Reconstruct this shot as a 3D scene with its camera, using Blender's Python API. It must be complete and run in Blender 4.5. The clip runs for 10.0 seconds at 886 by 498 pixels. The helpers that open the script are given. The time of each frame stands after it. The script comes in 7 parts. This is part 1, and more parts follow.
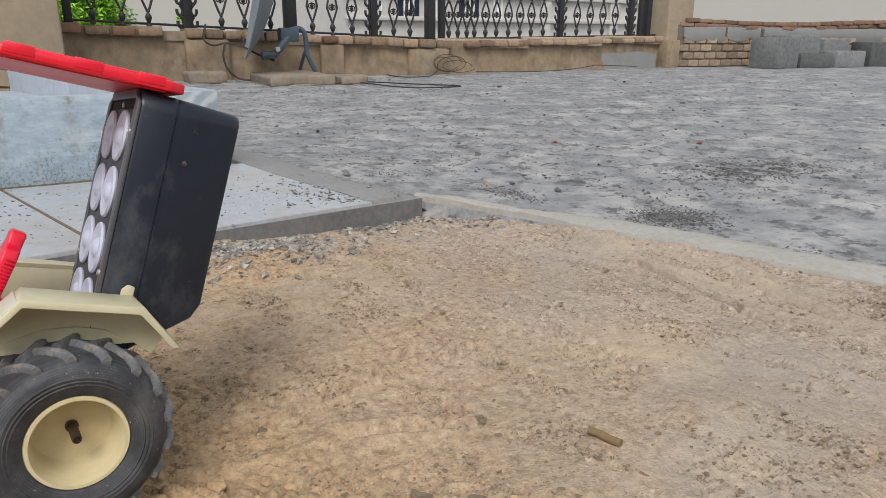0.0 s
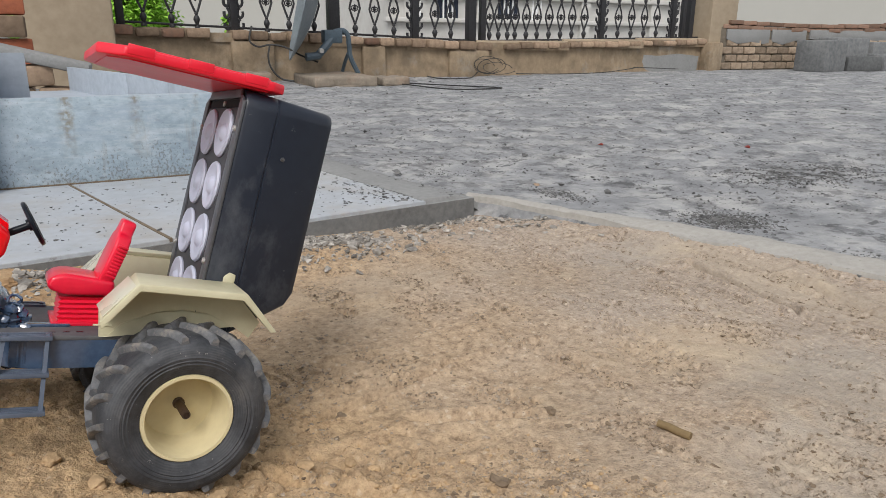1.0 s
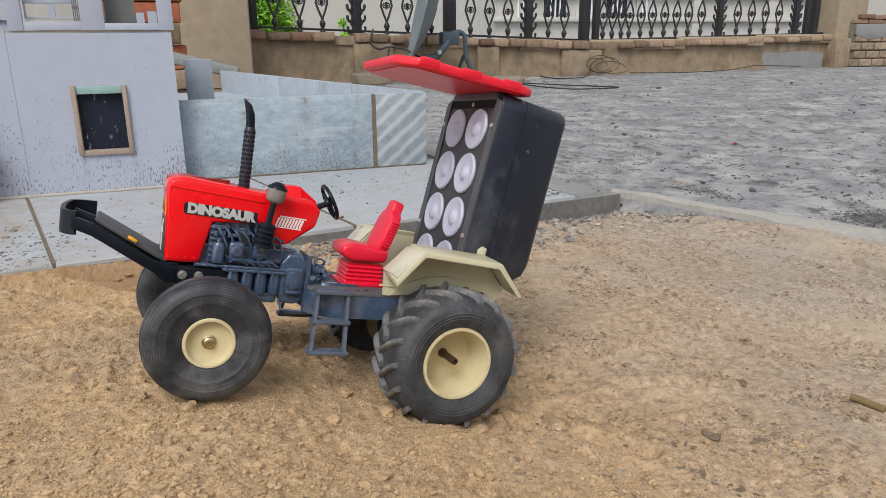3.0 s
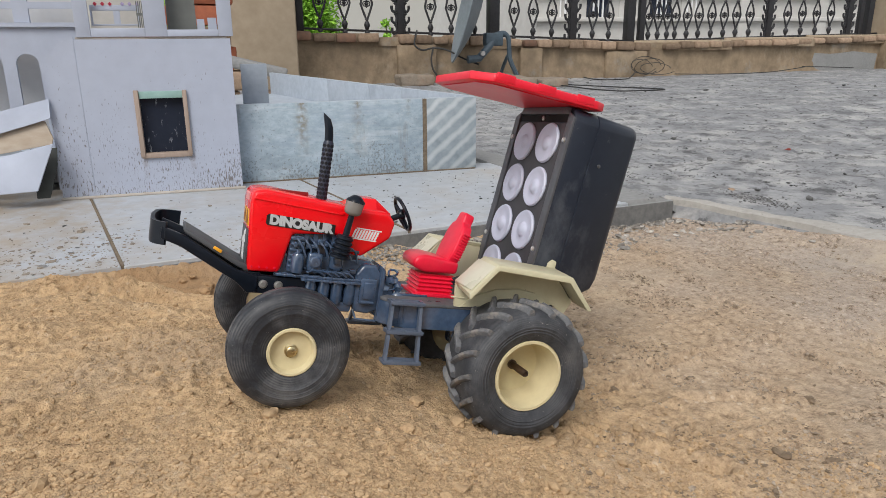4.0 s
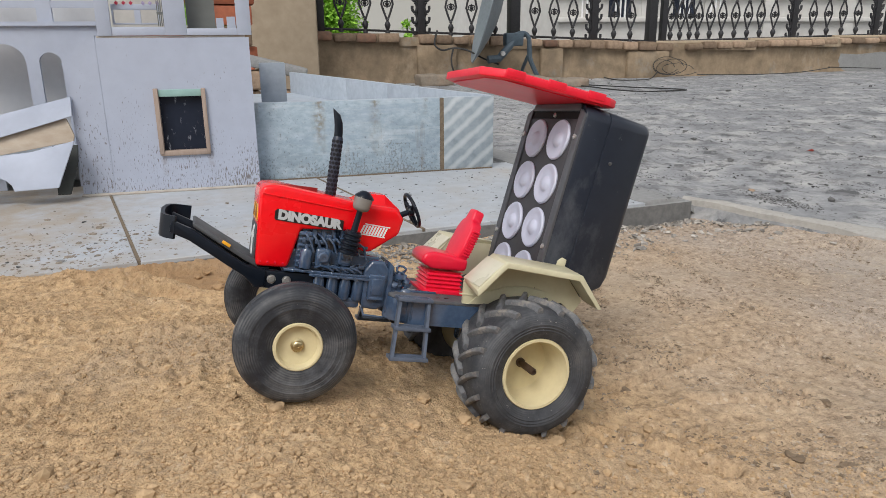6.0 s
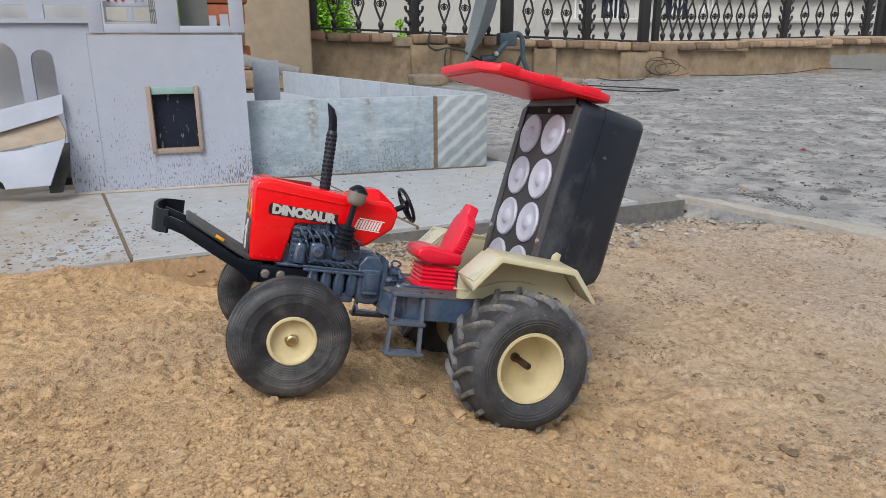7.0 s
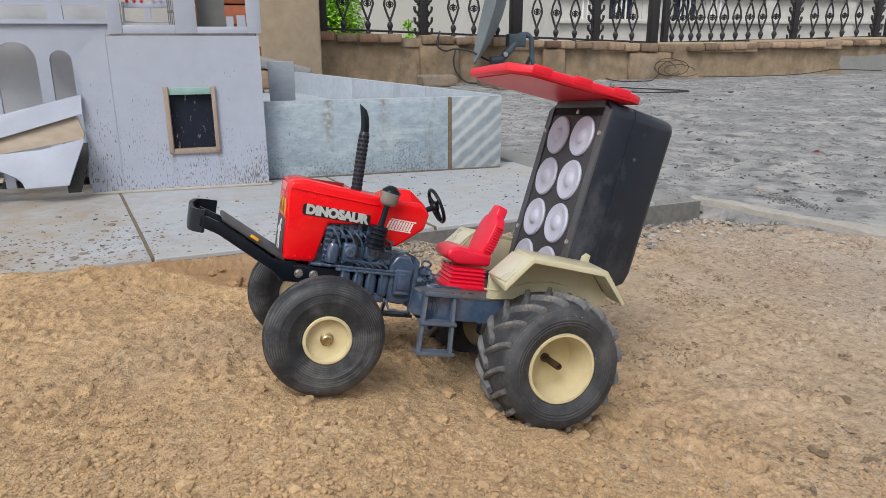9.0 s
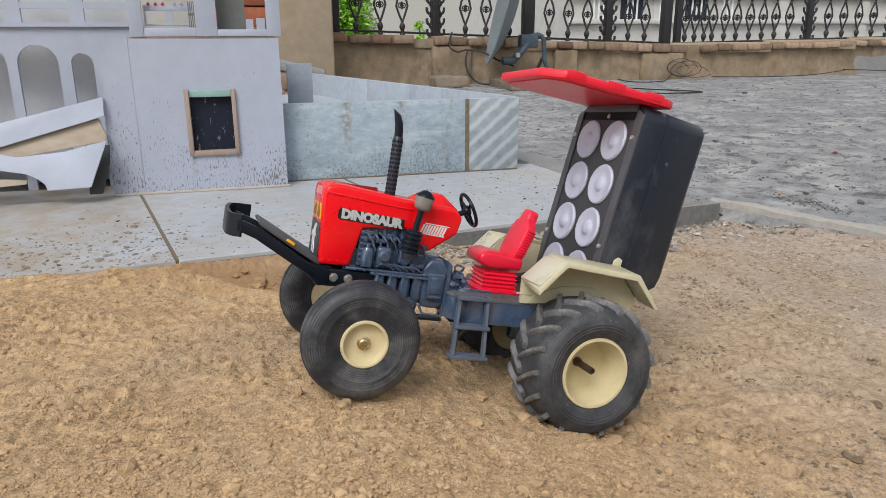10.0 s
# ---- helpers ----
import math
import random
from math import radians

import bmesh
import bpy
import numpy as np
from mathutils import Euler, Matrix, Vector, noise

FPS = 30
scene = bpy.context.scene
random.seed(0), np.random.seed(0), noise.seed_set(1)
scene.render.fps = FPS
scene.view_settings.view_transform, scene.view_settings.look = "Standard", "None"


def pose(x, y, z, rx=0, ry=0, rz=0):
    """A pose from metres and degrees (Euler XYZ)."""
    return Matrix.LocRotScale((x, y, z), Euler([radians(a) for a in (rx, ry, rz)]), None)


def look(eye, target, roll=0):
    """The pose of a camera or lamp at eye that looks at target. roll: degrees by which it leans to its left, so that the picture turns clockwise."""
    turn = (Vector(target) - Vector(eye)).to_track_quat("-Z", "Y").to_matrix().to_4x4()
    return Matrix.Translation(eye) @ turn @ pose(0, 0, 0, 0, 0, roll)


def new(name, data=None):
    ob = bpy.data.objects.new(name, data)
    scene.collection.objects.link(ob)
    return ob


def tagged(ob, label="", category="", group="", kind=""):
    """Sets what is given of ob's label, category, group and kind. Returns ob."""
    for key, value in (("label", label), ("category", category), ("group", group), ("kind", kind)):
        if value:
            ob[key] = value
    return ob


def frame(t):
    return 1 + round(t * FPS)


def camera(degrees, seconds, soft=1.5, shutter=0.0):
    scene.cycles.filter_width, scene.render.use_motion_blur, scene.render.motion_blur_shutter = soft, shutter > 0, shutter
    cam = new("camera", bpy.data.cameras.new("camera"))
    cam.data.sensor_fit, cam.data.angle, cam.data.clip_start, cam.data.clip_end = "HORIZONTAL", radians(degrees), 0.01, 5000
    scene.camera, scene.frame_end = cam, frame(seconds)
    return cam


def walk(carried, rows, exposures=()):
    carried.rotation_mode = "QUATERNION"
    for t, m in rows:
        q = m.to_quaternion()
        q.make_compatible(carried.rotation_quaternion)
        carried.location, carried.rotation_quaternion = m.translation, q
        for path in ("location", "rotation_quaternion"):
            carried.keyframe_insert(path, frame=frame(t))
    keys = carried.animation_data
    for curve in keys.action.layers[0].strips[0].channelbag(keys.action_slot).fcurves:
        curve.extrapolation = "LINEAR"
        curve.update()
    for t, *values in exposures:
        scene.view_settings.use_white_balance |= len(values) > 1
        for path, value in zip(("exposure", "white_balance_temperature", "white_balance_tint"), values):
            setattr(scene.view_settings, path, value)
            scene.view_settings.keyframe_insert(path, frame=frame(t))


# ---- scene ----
cam = camera(63.9, 10.0, soft=0.75)
PATH = [
    (0, (-0.311, -1.245, 0.228), (0.687, 0.39, -0.35), 0.4),
    (0.5, (-0.322, -1.246, 0.229), (0.641, 0.409, -0.347), 0.5),
    (1, (-0.344, -1.247, 0.229), (0.574, 0.434, -0.345), 0.5),
    (1.5, (-0.382, -1.261, 0.236), (0.483, 0.448, -0.339), 0.4),
    (2, (-0.405, -1.272, 0.238), (0.399, 0.467, -0.337), 0.3),
    (2.5, (-0.429, -1.275, 0.233), (0.31, 0.492, -0.342), -0.1),
    (4, (-0.473, -1.27, 0.246), (0.109, 0.554, -0.331), -0.4),
    (4.5, (-0.475, -1.27, 0.247), (0.076, 0.564, -0.33), -0.4),
    (5, (-0.483, -1.269, 0.249), (0.051, 0.571, -0.328), -0.4),
    (5.5, (-0.485, -1.269, 0.244), (0.044, 0.572, -0.331), -0.4),
    (6, (-0.466, -1.271, 0.243), (0.063, 0.57, -0.332), -0.4),
    (7.5, (-0.469, -1.271, 0.238), (0.085, 0.564, -0.335), -0.2),
    (8, (-0.474, -1.271, 0.239), (0.076, 0.564, -0.333), -0.2),
    (8.5, (-0.481, -1.27, 0.241), (0.063, 0.568, -0.332), -0.1),
    (9, (-0.483, -1.269, 0.24), (0.05, 0.572, -0.332), -0.2),
    (9.5, (-0.49, -1.269, 0.241), (0.032, 0.575, -0.331), -0.2),
    (10, (-0.498, -1.266, 0.243), (0.011, 0.582, -0.328), -0.3),
]
walk(cam, [(t, look(eye, target, roll)) for t, eye, target, roll in PATH], exposures=((0.0, 0.39), (10.0, 0.39)))

# ---- light ----
world = bpy.data.worlds.new("overcast_sky")
scene.world = world
world.use_nodes = True
wn, wl = world.node_tree.nodes, world.node_tree.links
sky = wn.new("ShaderNodeTexSky")
sky.sky_type = "NISHITA"
sky.sun_disc = False
sky.sun_elevation, sky.sun_rotation = radians(50), radians(215)
sky.dust_density, sky.air_density, sky.ozone_density = 1.2, 1.0, 1.0
pale = wn.new("ShaderNodeHueSaturation")
pale.inputs["Saturation"].default_value = 0.18
wl.new(sky.outputs[0], pale.inputs["Color"])
wl.new(pale.outputs[0], wn["Background"].inputs[0])
wn["Background"].inputs[1].default_value = 0.15
sun_data = bpy.data.lights.new("sun", "SUN")
sun_data.energy, sun_data.angle, sun_data.color = 1.5, radians(24), (1.0, 0.955, 0.90)
sun = new("sun", sun_data)
sun.matrix_world = look((-5.0, -7.2, 10.4), (0, 0, 0))

# ---- materials ----
def material(name, base, other=None, rough=0.7, metal=0.0, grain=60.0, patch=6.0, mix=0.5, bump=0.2, depth=0.001, spec=0.5,
             third=None, spots=0.0, spot_scale=90.0, by_object=0.0, stretch=(1, 1, 1), coat=0.0, by_island=0.0):
    """Two tones blended by coarse and fine noise, with relief and optional dirt spots."""
    m = bpy.data.materials.new(name)
    m.use_nodes = True
    n, l = m.node_tree.nodes, m.node_tree.links
    b = n["Principled BSDF"]
    other = other or tuple(c * 0.75 for c in base)
    co = n.new("ShaderNodeTexCoord")
    mp = n.new("ShaderNodeMapping")
    mp.inputs["Scale"].default_value = stretch
    l.new(co.outputs["Object"], mp.inputs[0])
    big, fine = n.new("ShaderNodeTexNoise"), n.new("ShaderNodeTexNoise")
    for node, s, d in ((big, patch, 5), (fine, grain, 6)):
        node.inputs["Scale"].default_value, node.inputs["Detail"].default_value = s, d
        node.inputs["Roughness"].default_value = 0.62
        l.new(mp.outputs[0], node.inputs["Vector"])
    add = n.new("ShaderNodeMath")
    add.operation = "MULTIPLY_ADD"
    add.inputs[1].default_value = 0.55
    l.new(fine.outputs[0], add.inputs[0])
    half = n.new("ShaderNodeMath")
    half.operation = "MULTIPLY"
    half.inputs[1].default_value = 0.45
    l.new(big.outputs[0], half.inputs[0])
    l.new(half.outputs[0], add.inputs[2])
    ramp = n.new("ShaderNodeValToRGB")
    lo, hi = 0.5 - 0.32 * (1 - mix) - 0.03, 0.5 + 0.32 * (1 - mix) + 0.03
    ramp.color_ramp.elements[0].position, ramp.color_ramp.elements[1].position = lo, hi
    ramp.color_ramp.elements[0].color, ramp.color_ramp.elements[1].color = (*other, 1), (*base, 1)
    if third:
        e = ramp.color_ramp.elements.new(hi + 0.04)
        e.color = (*third, 1)
    l.new(add.outputs[0], ramp.inputs[0])
    colour = ramp.outputs[0]
    if spots:
        sp = n.new("ShaderNodeTexNoise")
        sp.inputs["Scale"].default_value, sp.inputs["Detail"].default_value = spot_scale, 3
        l.new(mp.outputs[0], sp.inputs["Vector"])
        sr = n.new("ShaderNodeMapRange")
        sr.inputs[1].default_value, sr.inputs[2].default_value = 0.66, 0.72
        l.new(sp.outputs[0], sr.inputs[0])
        mul = n.new("ShaderNodeMath")
        mul.operation = "MULTIPLY"
        mul.inputs[1].default_value = spots
        l.new(sr.outputs[0], mul.inputs[0])
        mx = n.new("ShaderNodeMixRGB")
        l.new(mul.outputs[0], mx.inputs[0])
        l.new(colour, mx.inputs[1])
        mx.inputs[2].default_value = (0.06, 0.05, 0.04, 1)
        colour = mx.outputs[0]
    if by_object:
        oi = n.new("ShaderNodeObjectInfo")
        hs = n.new("ShaderNodeHueSaturation")
        vr = n.new("ShaderNodeMapRange")
        vr.inputs[3].default_value, vr.inputs[4].default_value = 1 - by_object, 1 + by_object
        l.new(oi.outputs["Random"], vr.inputs[0])
        l.new(vr.outputs[0], hs.inputs["Value"])
        l.new(colour, hs.inputs["Color"])
        colour = hs.outputs[0]
    if by_island:
        ge = n.new("ShaderNodeNewGeometry")
        hs = n.new("ShaderNodeHueSaturation")
        vr = n.new("ShaderNodeMapRange")
        vr.inputs[3].default_value, vr.inputs[4].default_value = 1 - by_island, 1 + by_island
        l.new(ge.outputs["Random Per Island"], vr.inputs[0])
        l.new(vr.outputs[0], hs.inputs["Value"])
        l.new(colour, hs.inputs["Color"])
        colour = hs.outputs[0]
    l.new(colour, b.inputs["Base Color"])
    b.inputs["Metallic"].default_value = metal
    rr = n.new("ShaderNodeMapRange")
    rr.inputs[3].default_value, rr.inputs[4].default_value = max(rough - 0.12, 0.03), min(rough + 0.12, 1)
    l.new(big.outputs[0], rr.inputs[0])
    l.new(rr.outputs[0], b.inputs["Roughness"])
    b.inputs["Specular IOR Level"].default_value = spec
    b.inputs["Coat Weight"].default_value = coat
    b.inputs["Coat Roughness"].default_value = 0.10
    if bump:
        bp = n.new("ShaderNodeBump")
        bp.inputs["Strength"].default_value, bp.inputs["Distance"].default_value = bump, depth
        l.new(add.outputs[0], bp.inputs["Height"])
        l.new(bp.outputs[0], b.inputs["Normal"])
    return m


def granular(name, light, mid, dark, scale, depth):
    """Crumbly soil: cells of many sizes with relief, and patches of tone."""
    m = bpy.data.materials.new(name)
    m.use_nodes = True
    n, l = m.node_tree.nodes, m.node_tree.links
    b = n["Principled BSDF"]
    co = n.new("ShaderNodeTexCoord")
    wob = n.new("ShaderNodeTexNoise")
    wob.inputs["Scale"].default_value, wob.inputs["Detail"].default_value = scale * 0.7, 4
    l.new(co.outputs["Object"], wob.inputs["Vector"])
    shift = n.new("ShaderNodeVectorMath")
    shift.operation = "MULTIPLY_ADD"
    shift.inputs[1].default_value = (0.004, 0.004, 0.004)
    l.new(wob.outputs["Color"], shift.inputs[0])
    l.new(co.outputs["Object"], shift.inputs[2])
    heights = []
    for s, w in ((scale, 0.34), (scale * 2.4, 0.22)):
        v = n.new("ShaderNodeTexNoise")
        v.inputs["Scale"].default_value, v.inputs["Detail"].default_value = s * 0.8, 2
        l.new(shift.outputs[0], v.inputs["Vector"])
        k = n.new("ShaderNodeMath")
        k.operation = "MULTIPLY"
        k.inputs[1].default_value = -w
        l.new(v.outputs[0], k.inputs[0])
        heights.append(k)
    nz = n.new("ShaderNodeTexNoise")
    nz.inputs["Scale"].default_value, nz.inputs["Detail"].default_value, nz.inputs["Roughness"].default_value = scale * 0.30, 7, 0.66
    l.new(co.outputs["Object"], nz.inputs["Vector"])
    tot = nz.outputs[0]
    for k in heights:
        a = n.new("ShaderNodeMath")
        l.new(tot, a.inputs[0])
        l.new(k.outputs[0], a.inputs[1])
        tot = a.outputs[0]
    patch = n.new("ShaderNodeTexNoise")
    patch.inputs["Scale"].default_value, patch.inputs["Detail"].default_value = 5, 6
    l.new(co.outputs["Object"], patch.inputs["Vector"])
    mixed = n.new("ShaderNodeMath")
    mixed.operation = "MULTIPLY_ADD"
    mixed.inputs[1].default_value = 0.30
    l.new(patch.outputs[0], mixed.inputs[0])
    l.new(tot, mixed.inputs[2])
    ramp = n.new("ShaderNodeValToRGB")
    e = ramp.color_ramp.elements
    e[0].position, e[1].position = 0.16, 0.58
    e[0].color, e[1].color = (*dark, 1), (*light, 1)
    x = e.new(0.36)
    x.color = (*mid, 1)
    l.new(mixed.outputs[0], ramp.inputs[0])
    # fresh warm sand on the mound, paler packed ground towards the yard
    sep = n.new("ShaderNodeSeparateXYZ")
    l.new(co.outputs["Object"], sep.inputs[0])
    wander = n.new("ShaderNodeMath")
    wander.operation = "MULTIPLY_ADD"
    wander.inputs[1].default_value = 0.7
    l.new(patch.outputs[0], wander.inputs[0])
    l.new(sep.outputs["X"], wander.inputs[2])
    side = n.new("ShaderNodeMapRange")
    side.inputs[1].default_value, side.inputs[2].default_value = 0.02, 0.52
    l.new(wander.outputs[0], side.inputs[0])
    tone = n.new("ShaderNodeMixRGB")
    tone.blend_type = "MULTIPLY"
    l.new(side.outputs[0], tone.inputs[0])
    l.new(ramp.outputs[0], tone.inputs[1])
    tone.inputs[2].default_value = (0.80, 0.95, 1.34, 1)
    colour = tone.outputs[0]
    # single dark and pale grains and scuffs, denser on the packed side
    # the dark tints also paint in the shadow of small pits
    for fs, keep, size, tint, amount in ((95, 0.62, 0.30, (0.15, 0.10, 0.062), 0.55), (230, 0.55, 0.34, (0.19, 0.13, 0.08), 0.5), (150, 0.72, 0.30, (0.66, 0.56, 0.44), 0.6), (420, 0.5, 0.40, (0.62, 0.47, 0.30), 0.45)):
        jit = n.new("ShaderNodeTexNoise")
        jit.inputs["Scale"].default_value, jit.inputs["Detail"].default_value = fs * 2.2, 2
        l.new(co.outputs["Object"], jit.inputs["Vector"])
        jv = n.new("ShaderNodeVectorMath")
        jv.operation = "MULTIPLY_ADD"
        jv.inputs[1].default_value = (0.6 / fs, 0.6 / fs, 0.6 / fs)
        l.new(jit.outputs["Color"], jv.inputs[0])
        l.new(co.outputs["Object"], jv.inputs[2])
        cell = n.new("ShaderNodeTexVoronoi")
        cell.inputs["Scale"].default_value = fs
        l.new(jv.outputs[0], cell.inputs["Vector"])
        near = n.new("ShaderNodeMapRange")
        near.inputs[1].default_value, near.inputs[2].default_value, near.inputs[3].default_value, near.inputs[4].default_value = size * 0.6, size, amount, 0.0
        l.new(cell.outputs["Distance"], near.inputs[0])
        lot = n.new("ShaderNodeSeparateColor")
        l.new(cell.outputs["Color"], lot.inputs[0])
        pick = n.new("ShaderNodeMath")
        pick.operation = "GREATER_THAN"
        pick.inputs[1].default_value = keep
        l.new(lot.outputs[0], pick.inputs[0])
        weight = n.new("ShaderNodeMapRange")
        weight.inputs[3].default_value = 0.45
        l.new(side.outputs[0], weight.inputs[0])
        both = n.new("ShaderNodeMath")
        both.operation = "MULTIPLY"
        l.new(near.outputs[0], both.inputs[0])
        l.new(pick.outputs[0], both.inputs[1])
        fm = n.new("ShaderNodeMath")
        fm.operation = "MULTIPLY"
        l.new(both.outputs[0], fm.inputs[0])
        l.new(weight.outputs[0], fm.inputs[1])
        fx = n.new("ShaderNodeMixRGB")
        l.new(fm.outputs[0], fx.inputs[0])
        l.new(colour, fx.inputs[1])
        fx.inputs[2].default_value = (*tint, 1)
        colour = fx.outputs[0]
    # patches of other soil: brown damp earth in the trench, grey dust thrown by the wheel, grey dust by the yard
    for cx, cy, rx, ry, tint, amount in ((-0.50, -0.495, 0.19, 0.105, (0.30, 0.185, 0.098), 0.85), (-0.505, -0.80, 0.10, 0.075, (0.37, 0.295, 0.22), 0.4), (0.26, -0.62, 0.09, 0.05, (0.36, 0.325, 0.285), 0.5), (-0.12, -0.60, 0.22, 0.05, (0.42, 0.35, 0.27), 0.4),
                                         (0.14, -0.97, 0.11, 0.10, (0.385, 0.345, 0.295), 0.6), (0.02, -1.04, 0.10, 0.06, (0.40, 0.355, 0.30), 0.5), (0.10, -0.87, 0.10, 0.06, (0.50, 0.39, 0.27), 0.55), (0.32, -0.78, 0.06, 0.20, (0.43, 0.36, 0.28), 0.6)):
        off = n.new("ShaderNodeVectorMath")
        off.operation = "MULTIPLY_ADD"
        off.inputs[1].default_value = (1 / rx, 1 / ry, 0)
        off.inputs[2].default_value = (-cx / rx, -cy / ry, 0)
        l.new(co.outputs["Object"], off.inputs[0])
        ln = n.new("ShaderNodeVectorMath")
        ln.operation = "LENGTH"
        l.new(off.outputs[0], ln.inputs[0])
        rag = n.new("ShaderNodeTexNoise")
        rag.inputs["Scale"].default_value, rag.inputs["Detail"].default_value = 34, 8
        l.new(co.outputs["Object"], rag.inputs["Vector"])
        ad = n.new("ShaderNodeMath")
        ad.operation = "MULTIPLY_ADD"
        ad.inputs[1].default_value = 1.6
        l.new(rag.outputs[0], ad.inputs[0])
        l.new(ln.outputs["Value"], ad.inputs[2])
        mr = n.new("ShaderNodeMapRange")
        mr.inputs[1].default_value, mr.inputs[2].default_value, mr.inputs[3].default_value, mr.inputs[4].default_value = 1.25, 1.95, amount, 0.0
        l.new(ad.outputs[0], mr.inputs[0])
        px_ = n.new("ShaderNodeMixRGB")
        l.new(mr.outputs[0], px_.inputs[0])
        l.new(colour, px_.inputs[1])
        px_.inputs[2].default_value = (*tint, 1)
        colour = px_.outputs[0]
    l.new(colour, b.inputs["Base Color"])
    b.inputs["Roughness"].default_value = 0.95
    b.inputs["Specular IOR Level"].default_value = 0.15
    bp = n.new("ShaderNodeBump")
    bp.inputs["Strength"].default_value, bp.inputs["Distance"].default_value = 1.0, depth
    soft = n.new("ShaderNodeMath")
    soft.operation = "MULTIPLY"
    soft.inputs[1].default_value = 0.16
    l.new(nz.outputs[0], soft.inputs[0])
    relief = soft.outputs[0]
    for s, w in ((scale * 0.75, 0.34), (scale * 1.7, 0.36)):
        v = n.new("ShaderNodeTexNoise")
        v.inputs["Scale"].default_value, v.inputs["Detail"].default_value = s, 3
        l.new(co.outputs["Object"], v.inputs["Vector"])
        k = n.new("ShaderNodeMath")
        k.operation = "MULTIPLY_ADD"
        k.inputs[1].default_value = w
        l.new(v.outputs[0], k.inputs[0])
        l.new(relief, k.inputs[2])
        relief = k.outputs[0]
    l.new(relief, bp.inputs["Height"])
    l.new(bp.outputs[0], b.inputs["Normal"])
    return m


SAND = granular("sand", (0.61, 0.432, 0.252), (0.475, 0.330, 0.190), (0.27, 0.18, 0.104), 420, 0.0036)
CLOD = material("clod", (0.53, 0.375, 0.222), (0.33, 0.228, 0.132), rough=0.95, grain=400, patch=40, bump=0.6, depth=0.001, spec=0.15, by_island=0.18)
EARTH_CLOD = material("brown_clod", (0.42, 0.275, 0.15), (0.25, 0.16, 0.09), rough=0.95, grain=260, patch=50, bump=0.7, depth=0.001, spec=0.15)
CONCRETE = material("weathered_concrete", (0.345, 0.352, 0.362), (0.15, 0.154, 0.16), rough=0.85, grain=30, patch=3.4, mix=0.50, bump=0.8, depth=0.010, spec=0.25, spots=0.35, spot_scale=55)
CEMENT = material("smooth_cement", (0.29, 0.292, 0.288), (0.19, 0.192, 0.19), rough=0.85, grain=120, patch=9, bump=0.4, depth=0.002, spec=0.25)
# darker copy of the cement that paints shade onto the bed's upright faces
SHADED_CEMENT = material("damp_dark_cement", (0.22, 0.22, 0.215), (0.11, 0.11, 0.11), rough=0.85, grain=120, patch=9, bump=0.4, depth=0.002, spec=0.25)
PALE = material("pale_dusty_concrete", (0.43, 0.412, 0.38), (0.29, 0.278, 0.255), rough=0.9, grain=110, patch=14, mix=0.45, bump=0.8, depth=0.003, spec=0.2, spots=0.3, spot_scale=120)
GRIT = material("dark_grit", (0.17, 0.168, 0.165), (0.07, 0.07, 0.07), rough=0.9, grain=120, patch=20, bump=0.3, by_island=0.5)
GRAVEL = material("grey_gravel", (0.46, 0.43, 0.39), (0.22, 0.20, 0.175), rough=0.9, grain=90, patch=45, mix=0.7, bump=0.4, by_object=0.25, by_island=0.45)
MARBLE = material("blue_grey_marble", (0.44, 0.53, 0.60), (0.20, 0.265, 0.32), rough=0.5, grain=75, patch=7, mix=0.5, bump=0.15, depth=0.001, stretch=(0.9, 1, 1.3), spots=0.25, spot_scale=60)
def stained(m, colour, scale, lo, hi, amount, stretch=(1, 1, 1), detail=8):
    """Dirt, veins and painted tones washed over a surface in patches."""
    n, l = m.node_tree.nodes, m.node_tree.links
    b = n["Principled BSDF"]
    src = b.inputs["Base Color"].links[0].from_socket
    co = n.new("ShaderNodeTexCoord")
    t = n.new("ShaderNodeTexNoise")
    t.inputs["Scale"].default_value, t.inputs["Detail"].default_value, t.inputs["Roughness"].default_value = scale, detail, 0.7
    mp = n.new("ShaderNodeMapping")
    mp.inputs["Scale"].default_value = stretch
    l.new(co.outputs["Object"], mp.inputs[0])
    l.new(mp.outputs[0], t.inputs["Vector"])
    r = n.new("ShaderNodeMapRange")
    r.inputs[1].default_value, r.inputs[2].default_value, r.inputs[4].default_value = lo, hi, amount
    l.new(t.outputs[0], r.inputs[0])
    mx = n.new("ShaderNodeMixRGB")
    l.new(r.outputs[0], mx.inputs[0])
    l.new(src, mx.inputs[1])
    mx.inputs[2].default_value = (*colour, 1)
    l.new(mx.outputs[0], b.inputs["Base Color"])
    return m


stained(SAND, (0.27, 0.19, 0.12), 24, 0.57, 0.68, 0.30, (1, 1.5, 1))
stained(SAND, (0.60, 0.49, 0.35), 13, 0.55, 0.70, 0.35)
stained(SAND, (0.33, 0.28, 0.225), 6, 0.52, 0.70, 0.35)
# dark dashes that put the shadow of small pits into the sand's colour
stained(SAND, (0.22, 0.155, 0.10), 75, 0.60, 0.66, 0.5, (0.7, 1.2, 1))
stained(CONCRETE, (0.50, 0.495, 0.48), 5, 0.50, 0.66, 0.55)
stained(CONCRETE, (0.11, 0.112, 0.118), 11, 0.53, 0.62, 0.72)
stained(CONCRETE, (0.11, 0.11, 0.11), 38, 0.60, 0.65, 0.75)
stained(CONCRETE, (0.52, 0.515, 0.50), 60, 0.60, 0.68, 0.5)
stained(CONCRETE, (0.47, 0.46, 0.44), 7, 0.52, 0.60, 0.45)
stained(CONCRETE, (0.115, 0.115, 0.118), 15, 0.55, 0.62, 0.65)
